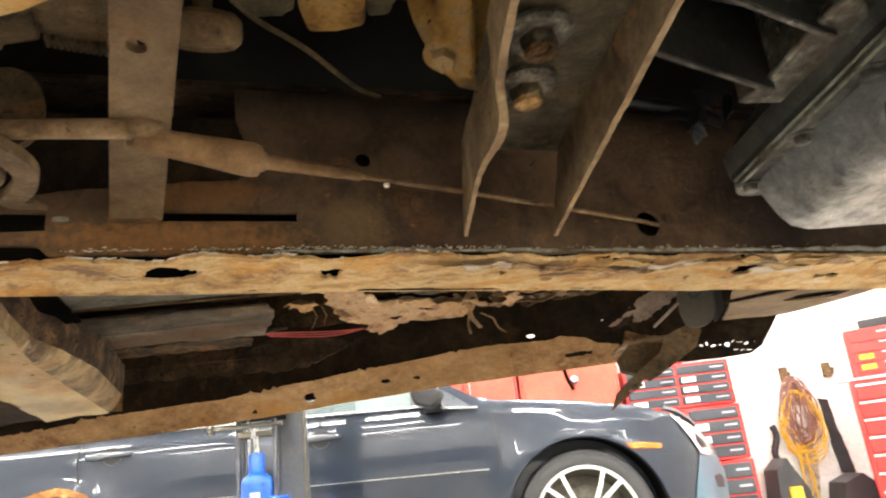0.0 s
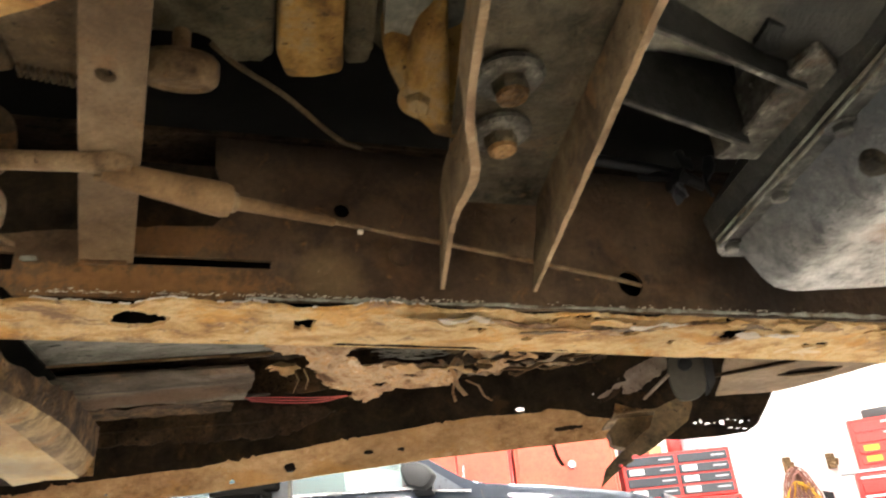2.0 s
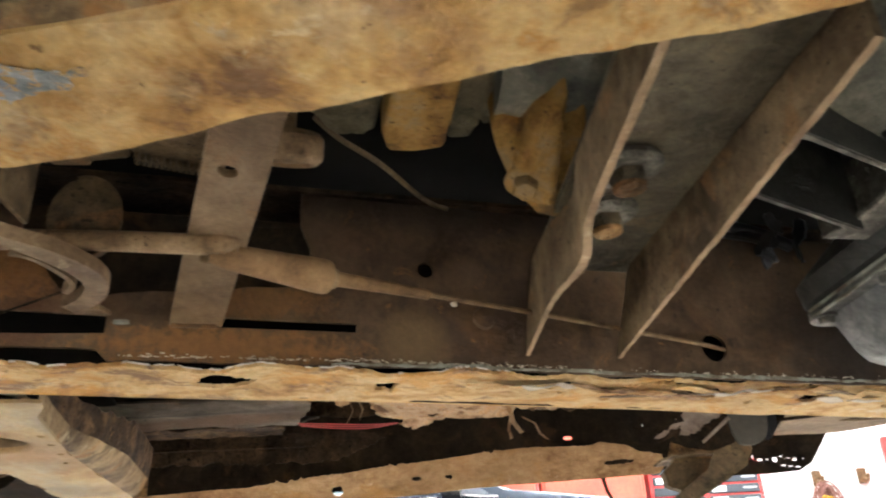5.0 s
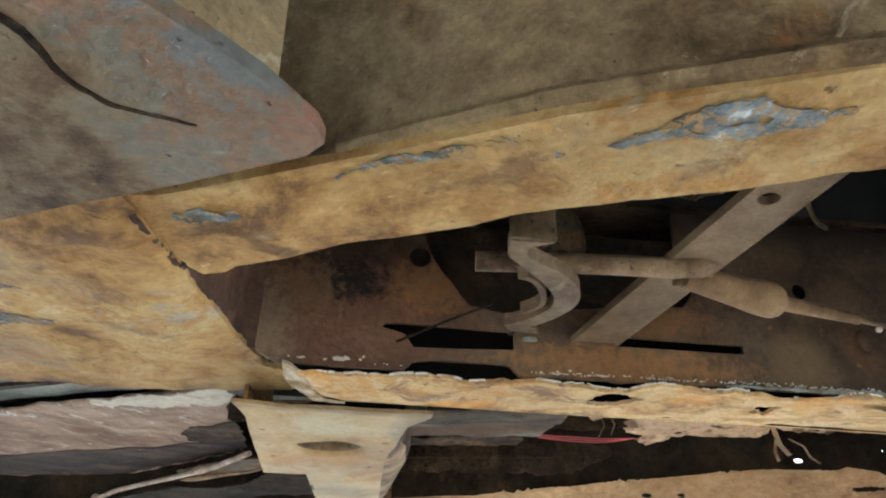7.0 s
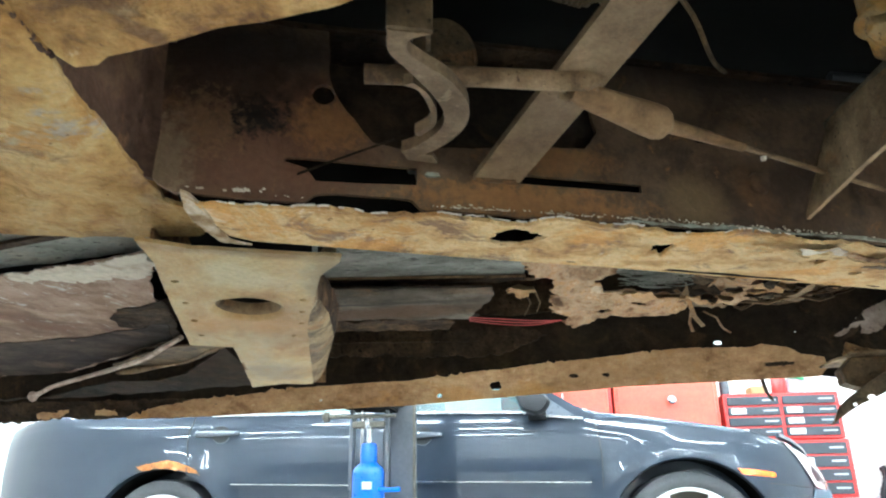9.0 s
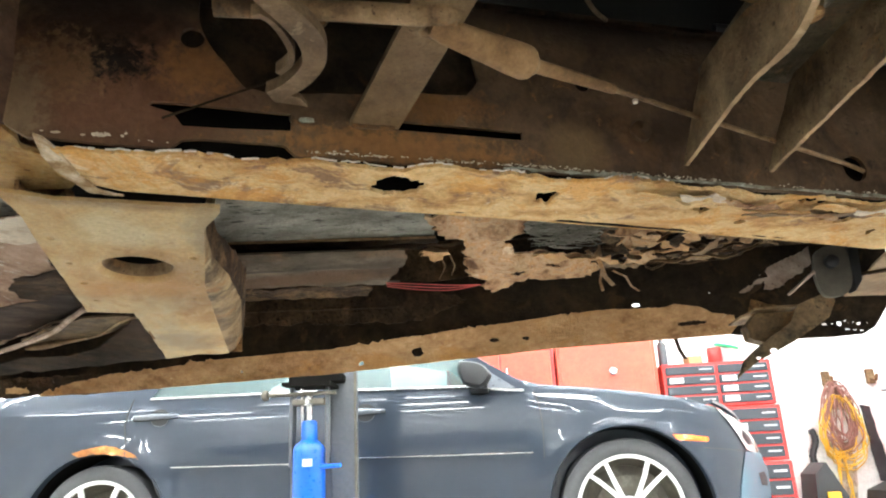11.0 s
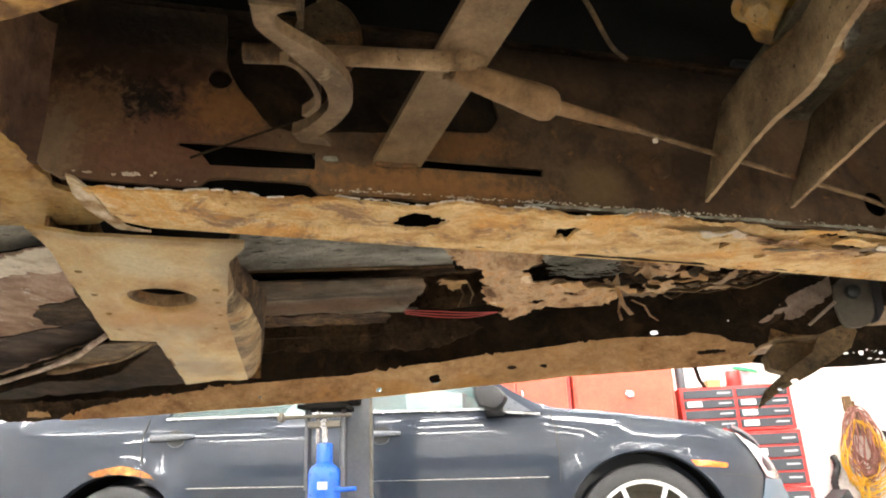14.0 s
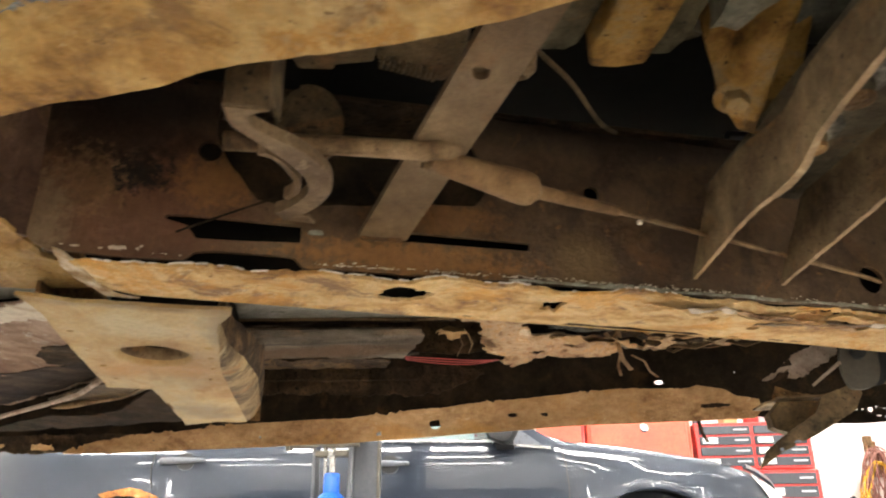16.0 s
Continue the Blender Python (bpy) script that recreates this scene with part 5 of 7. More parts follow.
for k in range(7):
    m = Matrix.Translation((0.358 + crumple.uniform(-0.016, 0.018), -0.062 + crumple.uniform(-0.010, 0.010), 0.884 + crumple.uniform(-0.020, 0.020))) @ Euler((crumple.uniform(0, 3), crumple.uniform(0, 3), crumple.uniform(0, 3))).to_matrix().to_4x4()
    part("crumpled_strip", plate(jag(blob(0, 0, 0.013, 0.0075, k, 12), 0.003, 0.003, k), (), 0.002, lambda x, y, h, m=m: m @ Vector((x, y, h + 9 * x * x)), 0.006, 0.003, k, size=0.01), M_TRIM, box_top)
part("hose", tube(curve2([(0.20, 0.006, 0.936), (0.26, 0.0, 0.934), (0.32, -0.008, 0.925), (0.37, -0.028, 0.905), (0.40, -0.030, 0.893)]), 0.0055, 10), M_TRIM, box_top, "black hose along the rail")
part("clip_stem", tube([(0.356, -0.060, 0.88), (0.356, -0.030, 0.90), (0.352, -0.004, 0.915)], 0.005, 8), M_TRIM, box_top)

# ---- the outrigger that carries the body ----
outrig = thing("body_mount_outrigger", "tan dusty steel outrigger bracket with an oval hole", "bracket", RAIL)
OUT = [(-0.385, 0.058), (-0.348, 0.070), (-0.316, 0.074), (-0.231, 0.072), (-0.231, 0.082), (-0.245, 0.126), (-0.252, 0.300), (-0.246, 0.45), (-0.234, 0.690), (-0.330, 0.735), (-0.339, 0.43), (-0.390, 0.425), (-0.380, 0.113)]
pins = [ring(-0.259, 0.25 + 0.045 * k, 0.0036, 8) for k in range(-1, 2)] + [ring(-0.370, 0.16 + 0.07 * k, 0.0036, 8) for k in range(4)] + [ring(-0.266, 0.36, 0.003, 8)]
oval = ring(-0.312, 0.247, 0.0385, 40, 0.0455)


def out_to(s, n, h):
    return (s, n, 0.7645 - 0.02 * (n - 0.05) + h)


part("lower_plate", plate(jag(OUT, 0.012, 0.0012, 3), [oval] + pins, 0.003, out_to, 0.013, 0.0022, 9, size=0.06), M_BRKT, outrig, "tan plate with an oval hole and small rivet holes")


flange = bmesh.new()
lips = [(1.145 - 0.27 * math.sin(radians(a)), -0.0006 + 0.017 * (1 - math.cos(radians(a)))) for a in (0, 15, 30, 45, 60, 75, 90)]
rows = [[flange.verts.new(out_to(-0.312 + k * 0.034 * math.cos(a), 0.247 + k * 0.040 * math.sin(a), h)) for k, h in lips + [(0.870, 0.020), (0.870, 0.040)]] for a in (2 * math.pi * i / 40 for i in range(40))]
for i in range(40):
    p, q = rows[i], rows[(i + 1) % 40]
    for k in range(8):
        # materials darken ring by ring, painting the shade inside the lip
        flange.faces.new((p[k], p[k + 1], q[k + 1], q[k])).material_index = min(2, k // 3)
part("hole_flange", flange, (M_BRKT, M_STRAP, M_BLACK), outrig, "flared lip of the oval hole, shade painted darker inwards")


def fold_plate(line, z0, z1, seed, lean=0.0):
    """A dented wall along a bent line; its upper edge is eaten."""
    cum = [0.0]
    for a, b in zip(line, line[1:]):
        cum.append(cum[-1] + math.dist(a, b))

    def to(d, z, h):
        i = max(k for k in range(len(line) - 1) if cum[k] <= d + 1e-9 or k == 0)
        a, b = Vector(line[i]), Vector(line[i + 1])
        u = (b - a).normalized()
        p = a + u * (d - cum[i])
        k = (z - z0) / (z1 - z0)
        return (p.x - u.y * h + lean * k * min(1.7, max(0.0, (p.y - 0.15) / 0.40)), p.y + u.x * h, z + 0.7655 - 0.02 * (p.y - 0.05))

    rim = jag([(cum[-1], z1), (0.0, z1)], 0.012, 0.004, seed, closed=False)
    return plate([(0.0, z0), *((c, z0) for c in cum[1:])] + rim, (), 0.003, to, 0.012, 0.0035, seed, size=0.02)


edge_at = ((0.078, -0.235, -0.2345, 0.070), (0.126, -0.246, -0.2455, 0.065), (0.20, -0.249, -0.247, 0.060), (0.25, -0.2505, -0.242, 0.044), (0.32, -0.252, -0.225, 0.048), (0.45, -0.246, -0.211, 0.062), (0.688, -0.234, -0.2125, 0.072))
bend = bmesh.new()
rows = []
for k in range(62):
    n = 0.078 + 0.01 * k
    e, w, tall = next([lerp(n, a[0], b[0], a[i], b[i]) for i in (1, 2, 3)] for a, b in zip(edge_at, edge_at[1:]) if n <= b[0] + 1e-6)
    row = []
    for i, (u, z) in enumerate(((0.0, 0.0), (0.22, 0.025), (0.45, 0.09), (0.68, 0.20), (0.86, 0.36), (0.97, 0.56), (1.0, 0.76), (1.0, 1.0))):
        z = z * tall + (0.004 * noise.noise(Vector((n * 40, 2, 1))) if i == 7 else 0.0)
        rough = 0.0 if i == 0 else 0.0007 * noise.noise(Vector((n * 30, i * 0.5, 5)))
        row.append(bend.verts.new((e + (w - e) * u + rough, n, 0.7650 - 0.02 * (n - 0.05) + z + rough)))
    rows.append(row)
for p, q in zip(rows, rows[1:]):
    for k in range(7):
        # upper faces take the darker material: dark rust plus painted shade
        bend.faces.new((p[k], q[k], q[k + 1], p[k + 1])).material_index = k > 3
part("side_wall", bend, (M_GUSSET, M_DARKSIDE), outrig, "crumbling bent side wall, dark rust and painted shade at its top")
part("end_wall", fold_plate([(-0.2145, 0.688), (-0.234, 0.690), (-0.330, 0.733)], 0.0, 0.045, 5), M_CRUST, outrig)
part("side_wall", fold_plate([(-0.330, 0.733), (-0.339, 0.431), (-0.389, 0.424), (-0.379, 0.113), (-0.3795, 0.085)], 0.0, 0.082, 8), M_CRUST, outrig)
# near-black sheet standing for the shade inside the bracket
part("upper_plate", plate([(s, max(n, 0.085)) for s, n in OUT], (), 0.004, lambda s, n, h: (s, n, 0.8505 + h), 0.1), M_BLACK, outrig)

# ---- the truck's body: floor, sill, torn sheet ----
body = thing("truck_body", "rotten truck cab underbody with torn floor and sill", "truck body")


def askew(x, y, z):
    """The pressings of the floor run at a slight angle to the shop."""
    return (x, y + 0.15 * (x + 0.433), z)


CHANNEL = [(1.13, 0.852), (1.147, 0.8485), (1.165, 0.8475), (1.205, 0.846), (1.222, 0.8495), (1.236, 0.8485), (1.262, 0.8435), (1.290, 0.842), (1.40, 0.875)]


def floor_to(x, y, h):
    z = CHANNEL[-1][1]
    for (y0, z0), (y1, z1) in zip(CHANNEL, CHANNEL[1:]):
        if y0 <= y <= y1:
            z = lerp(y, y0, y1, z0, z1)
    return askew(x, y, z + h)


edge_a = jag([(-0.155, 0.80), (-0.155, 0.95), (-0.162, 1.088)], 0.012, 0.006, 6, closed=False)
def ragged(pts, seed):
    return jag(jag(pts, 0.028, 0.02, seed), 0.005, 0.016, seed + 1)


part("floor_pan", plate(edge_a + [(-0.40, 1.088), (-0.62, 1.088), (-0.62, 0.80)], (), 0.003, lambda x, y, h: askew(x, y, 0.855 + h), 0.02, 0.002, 4), M_GREY, body, "grey undercoated floor pan")
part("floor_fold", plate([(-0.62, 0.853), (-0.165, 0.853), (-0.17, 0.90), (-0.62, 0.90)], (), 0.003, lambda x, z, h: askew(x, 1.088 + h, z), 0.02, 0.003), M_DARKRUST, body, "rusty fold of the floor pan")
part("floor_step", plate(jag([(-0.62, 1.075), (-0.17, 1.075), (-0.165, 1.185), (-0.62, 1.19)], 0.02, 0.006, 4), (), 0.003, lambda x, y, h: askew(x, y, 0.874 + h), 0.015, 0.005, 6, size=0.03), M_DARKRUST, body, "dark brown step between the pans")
part("fold_edge", bar([askew(-0.62 + 0.02 * k, 1.087 + 0.002 * noise.noise(Vector((k * 0.7, 0, 4))), 0.853) for k in range(24)], (0, 1, 0.4), 0.006, 0.003), M_STRAP, body, "tan rusted edge of the floor pan")
edge_b = jag([(-0.205, 1.135), (-0.215, 1.19), (-0.245, 1.25), (-0.262, 1.29), (-0.255, 1.40)], 0.012, 0.010, 16, closed=False)
part("floor_channel", plate(edge_b + [(-0.62, 1.40), (-0.62, 1.30), (-0.62, 1.22), (-0.62, 1.135)], [jag(blob(-0.52, 1.165, 0.03, 0.010, 5), 0.005, 0.006, 3)], 0.003, floor_to, 0.012, 0.003, 4), M_CHANNEL, body, "pressed grey-brown channel with a rusty edge")
part("orange_lip", plate(jag(jag([(-0.62, 1.285), (-0.30, 1.287), (-0.285, 1.31), (-0.30, 1.352), (-0.62, 1.352)], 0.03, 0.012, 7), 0.006, 0.006, 3), (), 0.003, lambda x, y, h: askew(x, y, 0.8395 + h - 0.05 * (y - 1.33)), 0.012, 0.0035, 3, size=0.03), M_DARKSIDE, body, "dark brown rusted lip of the channel")
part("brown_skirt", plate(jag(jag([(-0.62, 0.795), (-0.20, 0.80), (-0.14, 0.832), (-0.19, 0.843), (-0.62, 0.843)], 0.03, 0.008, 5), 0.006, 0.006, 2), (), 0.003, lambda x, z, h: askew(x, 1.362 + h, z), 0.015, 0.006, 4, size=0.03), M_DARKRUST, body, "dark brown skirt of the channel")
part("skirt_fold", bar([askew(-0.60 + 0.025 * k, 1.357, 0.822 + 0.002 * noise.noise(Vector((k * 0.8, 1, 3)))) for k in range(15)], (0, 0.3, 1), 0.004, 0.004), M_DARKRUST, body, "faint fold along the skirt")
flap = ragged([(-0.160, 1.045), (-0.10, 1.035), (-0.042, 1.06), (-0.048, 1.11), (-0.075, 1.14), (-0.055, 1.195), (0.05, 1.235), (0.075, 1.30), (0.06, 1.345), (-0.02, 1.375), (-0.095, 1.425), (-0.115, 1.36), (-0.128, 1.265), (-0.122, 1.15), (-0.15, 1.11)], 8)
part("torn_floor_flap", plate(flap, [ragged(blob(-0.055, 1.31, 0.008, 0.012, 3), 2), ragged(blob(0.0, 1.28, 0.012, 0.006, 5), 4)], 0.002, lambda x, y, h: (x, y, 0.846 + h + 0.02 * max(0.0, 1.12 - y) * 3), 0.010, 0.008, 3, size=0.045), M_FLAP, body, "torn flap of flaking pinkish-tan floor sheet")
shreds = (
    ([(0.07, 1.11), (0.12, 1.10), (0.15, 1.17), (0.125, 1.25), (0.09, 1.22)], 0.846, M_FLAP),
    ([(0.13, 1.13), (0.19, 1.12), (0.185, 1.20), (0.15, 1.26)], 0.842, M_ROCK),
    ([(0.18, 1.15), (0.235, 1.14), (0.225, 1.25), (0.20, 1.22)], 0.848, M_FLAP),
    ([(0.23, 1.16), (0.30, 1.15), (0.27, 1.26), (0.245, 1.21)], 0.855, M_DARKRUST),
    ([(-0.03, 1.20), (0.05, 1.225), (0.10, 1.26), (0.02, 1.25), (-0.04, 1.225)], 0.840, M_ROCK),
    ([(0.03, 1.24), (0.20, 1.30), (0.32, 1.30), (0.30, 1.36), (0.10, 1.38), (0.0, 1.36)], 0.872, M_DARKRUST),
    ([(0.06, 1.30), (0.16, 1.29), (0.26, 1.275), (0.27, 1.30), (0.16, 1.325), (0.08, 1.335)], 0.848, M_STRAP),
    ([(0.10, 1.20), (0.135, 1.235), (0.12, 1.29), (0.10, 1.25)], 0.835, M_FLAP),
    ([(-0.19, 1.19), (-0.165, 1.185), (-0.15, 1.22), (-0.17, 1.23)], 0.85, M_ROCK))
for i, (pts, z, mat) in enumerate(shreds):
    part("torn_shred", plate(ragged(pts, i + 20), (), 0.0018, lambda x, y, h, z=z: (x, y, z + h), 0.012, 0.014, i, size=0.035), mat, body, "curled shred of rotten sheet metal")
mat_line = plate(ragged([(-0.045, 1.06), (0.07, 1.08), (0.105, 1.17), (0.03, 1.20), (-0.04, 1.16)], 31), (), 0.004, lambda x, y, h: (x, y, 0.860 + h), 0.010, 0.004, 4)
part("floor_matting", mat_line, M_GREY, body, "grey matting showing through the hole")
hair = random.Random(14)
fib = None
for k in range(150):
    x0, y0 = hair.uniform(-0.04, 0.05), hair.uniform(1.06, 1.20)
    l, sl = hair.uniform(0.02, 0.06), hair.uniform(-0.15, 0.5)
    fib = tube([(x0 + l * u, y0 + l * u * sl + 0.012 * noise.noise(Vector((u * 2.5, k * 1.7, 3))), 0.852 + 0.006 * noise.noise(Vector((x0 * 40 + u, y0 * 40, k)))) for u in (0, 0.17, 0.33, 0.5, 0.67, 0.83, 1)], hair.uniform(0.0005, 0.0011), 5, fib)
tagged(part("fibrous_matting", fib, M_GREY, body, "grey fibres of rotten matting"), kind="stuff")
curl = random.Random(33)
for k in range(48):
    cx, cy, cz = curl.uniform(0.06, 0.34 if k < 26 else 0.24), curl.uniform(1.09, 1.30 if k < 26 else 1.22), curl.uniform(0.828, 0.868)
    rx, ry = curl.uniform(0.010, 0.032), curl.uniform(0.007, 0.02)
    turn = Matrix.Translation((cx, cy, cz)) @ Euler((curl.uniform(-0.8, 0.8), curl.uniform(-0.7, 0.7), curl.uniform(0, 6.28))).to_matrix().to_4x4()
    bend = curl.uniform(8, 26)
    part("torn_shred", plate(jag(blob(0, 0, rx, ry, k, 14), 0.004, 0.006, k + 50), (), 0.0012, lambda x, y, h, m=turn, b=bend: m @ Vector((x, y, h + b * x * x)), 0.008, 0.003, k, size=0.02), (M_FIN, M_STRAP, M_DARKRUST, M_STRAP, M_FLAP)[k % 5], body)
string = random.Random(71)
for k in range(26):
    x0, y0, z0, l = string.uniform(0.05, 0.24), string.uniform(1.12, 1.34), string.uniform(0.832, 0.866), string.uniform(0.05, 0.15)
    line_pts = [(x0 + l * u, y0 + 0.02 * noise.noise(Vector((u * 3, k, 1))), z0 + 0.010 * noise.noise(Vector((u * 4, k, 6))) + 0.004 * u) for u in (0, 0.12, 0.25, 0.4, 0.55, 0.7, 0.85, 1)]
    part("torn_shred", bar(line_pts, (0.1, 0.7, 0.5), string.uniform(0.004, 0.011), 0.0015), (M_STRAP, M_DARKRUST, M_FIN, M_FLAP)[k % 4], body)
for k in range(2):
    x = -0.165 + 0.014 * k
    part("strand", tube([(x, 1.24, 0.86), (x + 0.006, 1.245, 0.845), (x + 0.004 * k - 0.004, 1.25, 0.828 + 0.004 * (k % 2))], [0.0016, 0.0012, 0.0006], 5), M_STRAP, body)
for a, b, w in (((0.046, 1.238, 0.852), (0.078, 1.24, 0.798), 0.006), ((0.060, 1.238, 0.843), (0.063, 1.24, 0.791), 0.004), ((0.080, 1.242, 0.82), (0.113, 1.24, 0.787), 0.0025)):
    a, b = Vector(a), Vector(b)
    part("splinter", bar([a, a.lerp(b, 0.4) + Vector((0.004, 0, 0.003)), a.lerp(b, 0.75) + Vector((-0.002, 0, 0)), b], (0.9, 0.1, 0.3), w, 0.0015), M_FLAP, body)
for k in range(3):
    part("wire", tube(curve2([(-0.262, 1.318 + 0.012 * k, 0.846), (-0.21, 1.332 + 0.020 * k, 0.844), (-0.16, 1.355 + 0.016 * k, 0.844), (-0.115, 1.38, 0.848)]), 0.0009, 6), M_WIRE, body, "thin red wire")
# sheet over the chassis; its black is painted shade
part("cab_underside", plate([(-2.7, -0.75), (1.25, -0.75), (1.25, 1.6), (-2.7, 1.6)], (), 0.01, lambda x, y, h: (x, y, 0.99 + h), 0.4), M_BLACK, body, "cab underside, its deep shade painted black")


# Unseen boxes added to keep side light off the underbody.
part("far_side_blocker", box((-2.7, -0.80, 0.70), (1.25, -0.75, 1.0), 0.01), M_DARKRUST, body)
part("rear_blocker", box((-2.72, -0.80, 0.74), (-2.68, 1.45, 1.0), 0.005), M_BLACK, body)
part("front_blocker", box((1.25, -0.80, 0.80), (1.29, 0.95, 1.0), 0.005), M_BLACK, body)


def sill_low(x):
    return lerp(x, -0.39, 0.01, lerp(x, -0.8, -0.39, 0.723, 0.731), lerp(x, 0.01, 0.30, 0.752, 0.757))


def sill_to(x, m, h):
    """m: metres up from the lower edge of the sill; 0.054 at its eaten upper edge."""
    return (x, 1.482 - 0.03 * m / 0.054 + h, sill_low(x) + m)


sill_top = nick(jag([(0.31, 0.012), (0.305, 0.030), (0.27, 0.036), (0.25, 0.047), (0.206, 0.0535), (0.192, 0.049), (0.08, 0.054), (0.02, 0.052), (-0.12, 0.0475), (-0.23, 0.045), (-0.44, 0.040), (-0.635, 0.036), (-0.78, 0.029), (-0.86, 0.020), (-0.93, 0.004)], 0.05, 0.004, 9, closed=False), 0.0035, 0.012, 2)
sill_holes = [jag(p, 0.003, 0.003, 5) for p in (blob(-0.234, 0.0195, 0.011, 0.0065, 3, 12), blob(-0.335, 0.011, 0.006, 0.0038, 4, 10), blob(-0.10, 0.024, 0.009, 0.0033, 5, 10), blob(-0.045, 0.0215, 0.006, 0.003, 6, 10), blob(0.235, 0.022, 0.026, 0.0035, 7, 14), blob(-0.55, 0.016, 0.003, 0.002, 8, 8), blob(-0.75, 0.019, 0.003, 0.002, 9, 8))]
part("sill_strip", plate(sill_top + jag([(-0.93, 0.0), (-0.4, 0.0), (0.30, 0.0)], 0.02, 0.0012, 3, closed=False), sill_holes, 0.003, sill_to, 0.010, 0.0024, 6, size=0.03), M_ROCK, body, "tan rusted remains of the sill with ragged edge")
rotten_top = jag(jag([(-0.78, 0.030), (-1.0, 0.036), (-1.3, 0.036), (-1.7, 0.036)], 0.04, 0.010, 4, closed=False), 0.006, 0.006, 5, closed=False)
rotten_low = jag(jag([(-1.7, -0.004), (-1.3, 0.002), (-1.0, 0.003), (-0.80, 0.003)], 0.03, 0.006, 14, closed=False), 0.005, 0.006, 15, closed=False)
part("rotten_sill", plate(rotten_top + rotten_low, (), 0.003, lambda x, m, h: sill_to(x, m, h + 0.012), 0.012, 0.004, 8, size=0.03), M_DARKRUST, body, "dark rotten end of the sill")
for i, (x, m, rx, rm) in enumerate(((-0.97, 0.012, 0.022, 0.006), (-1.09, 0.010, 0.030, 0.006), (-1.06, 0.017, 0.012, 0.004))):
    part("rust_flake", plate(jag(jag(blob(x, m, rx, rm, i, 14), 0.008, 0.008, i), 0.003, 0.004, i + 4), (), 0.002, lambda a, b, h: sill_to(a, b, h + 0.004), 0.008, 0.003, i, size=0.02), M_ROCK, body, "tan flake left on the rotten sill")
part("sill_tongue", bar([(0.207, 1.484, 0.759), (0.210, 1.484, 0.745), (0.212, 1.484, 0.735), (0.219, 1.482, 0.720)], (1, 0.2, 0), 0.006, 0.0015), M_DARKRUST, body, "thin dark tongue of rusted metal")
skin_holes = [blob(0.165, 0.836, 0.009, 0.0035, 3, 10), blob(0.30, 0.85, 0.002, 0.0015, 4, 6)] + [jag(blob(0.470 + 0.0115 * k, 0.781 - 0.0006 * k + 0.007 * noise.noise(Vector((k * 1.7, 5, 2))), 0.0052 - 0.002 * (k % 2), 0.0012 + 0.0026 * (k % 3 == 1), k + 10, 9), 0.0016, 0.0038, k) for k in range(9)] + [jag(blob(0.530 + 0.012 * k, 0.767 - 0.002 * k, 0.005, 0.0012, k, 8), 0.0015, 0.002, k) for k in range(3)]
skin = [(-1.7, 0.76), (-0.4, 0.765), (0.3, 0.775), (0.41, 0.757), (0.50, 0.754), (0.555, 0.757), (0.578, 0.768), (0.60, 0.797), (0.618, 0.822), (0.63, 0.99), (-1.7, 0.99)]
# rusted skin in a darker tone that carries the shade of the cavity
part("outer_skin", plate(jag(skin, 0.03, 0.004, 4), skin_holes, 0.003, lambda x, z, h: (x, 1.572 + h, z), 0.035, 0.003, 5), M_LINER, body, "rusted inside of the outer sill skin, cavity shade painted dark")
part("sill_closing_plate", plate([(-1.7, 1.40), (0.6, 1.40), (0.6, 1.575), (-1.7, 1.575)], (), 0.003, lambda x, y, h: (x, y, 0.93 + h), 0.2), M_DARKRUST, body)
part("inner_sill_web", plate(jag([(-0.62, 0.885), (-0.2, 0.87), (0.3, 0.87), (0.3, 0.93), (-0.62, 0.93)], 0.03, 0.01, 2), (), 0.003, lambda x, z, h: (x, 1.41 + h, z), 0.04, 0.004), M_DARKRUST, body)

# left of the outrigger
part("left_floor", plate(jag([(-1.7, 0.60), (-0.50, 0.60), (-0.545, 0.86), (-0.57, 0.90), (-1.7, 1.06)], 0.03, 0.006, 3), (), 0.003, lambda x, y, h: (x, y, 0.84 + h), 0.04, 0.003, 3), M_GREY, body, "grey ridged floor sheet")
part("sheet_crease", bar([(-1.6, 0.98, 0.837), (-1.0, 0.90, 0.837), (-0.75, 0.86, 0.837), (-0.58, 0.82, 0.837)], (0.2, 1, 0), 0.012, 0.004), M_DARKRUST, body, "dark crease across the grey sheet")
peeled = jag([(-0.545, 0.87), (-0.59, 0.95), (-0.645, 1.06), (-0.71, 1.22), (-0.74, 1.30), (-1.12, 1.56), (-1.7, 1.56), (-1.7, 1.0), (-1.0, 0.96), (-0.72, 0.92)], 0.015, 0.012, 5)
part("peeling_panel", plate(peeled, (), 0.003, lambda x, y, h: (x, y, 0.828 + h), 0.025, 0.004, 7), M_PEEL, body, "rust-red panel with peeling white paint")
part("dark_patch", plate(jag(jag([(-0.753, 1.133), (-0.704, 1.084), (-0.638, 1.067), (-0.655, 1.118), (-0.712, 1.254), (-0.750, 1.262), (-0.764, 1.168)], 0.03, 0.010, 4), 0.006, 0.006, 6), (), 0.001, lambda x, y, h: (x, y, 0.8268 + h), 0.02, 0.004, 7), M_DARKRUST, body, "bare dark patch on the panel")
part("brown_panel", plate(jag([(-0.69, 1.17), (-0.74, 1.285), (-0.90, 1.395), (-1.12, 1.545), (-1.7, 1.55), (-1.7, 1.36), (-1.15, 1.28), (-0.86, 1.235), (-0.76, 1.205)], 0.02, 0.008, 6), (), 0.001, lambda x, y, h: (x, y, 0.8262 + h), 0.025, 0.004, 7), M_PURPLE, body, "smooth dark brown lower part of the panel")
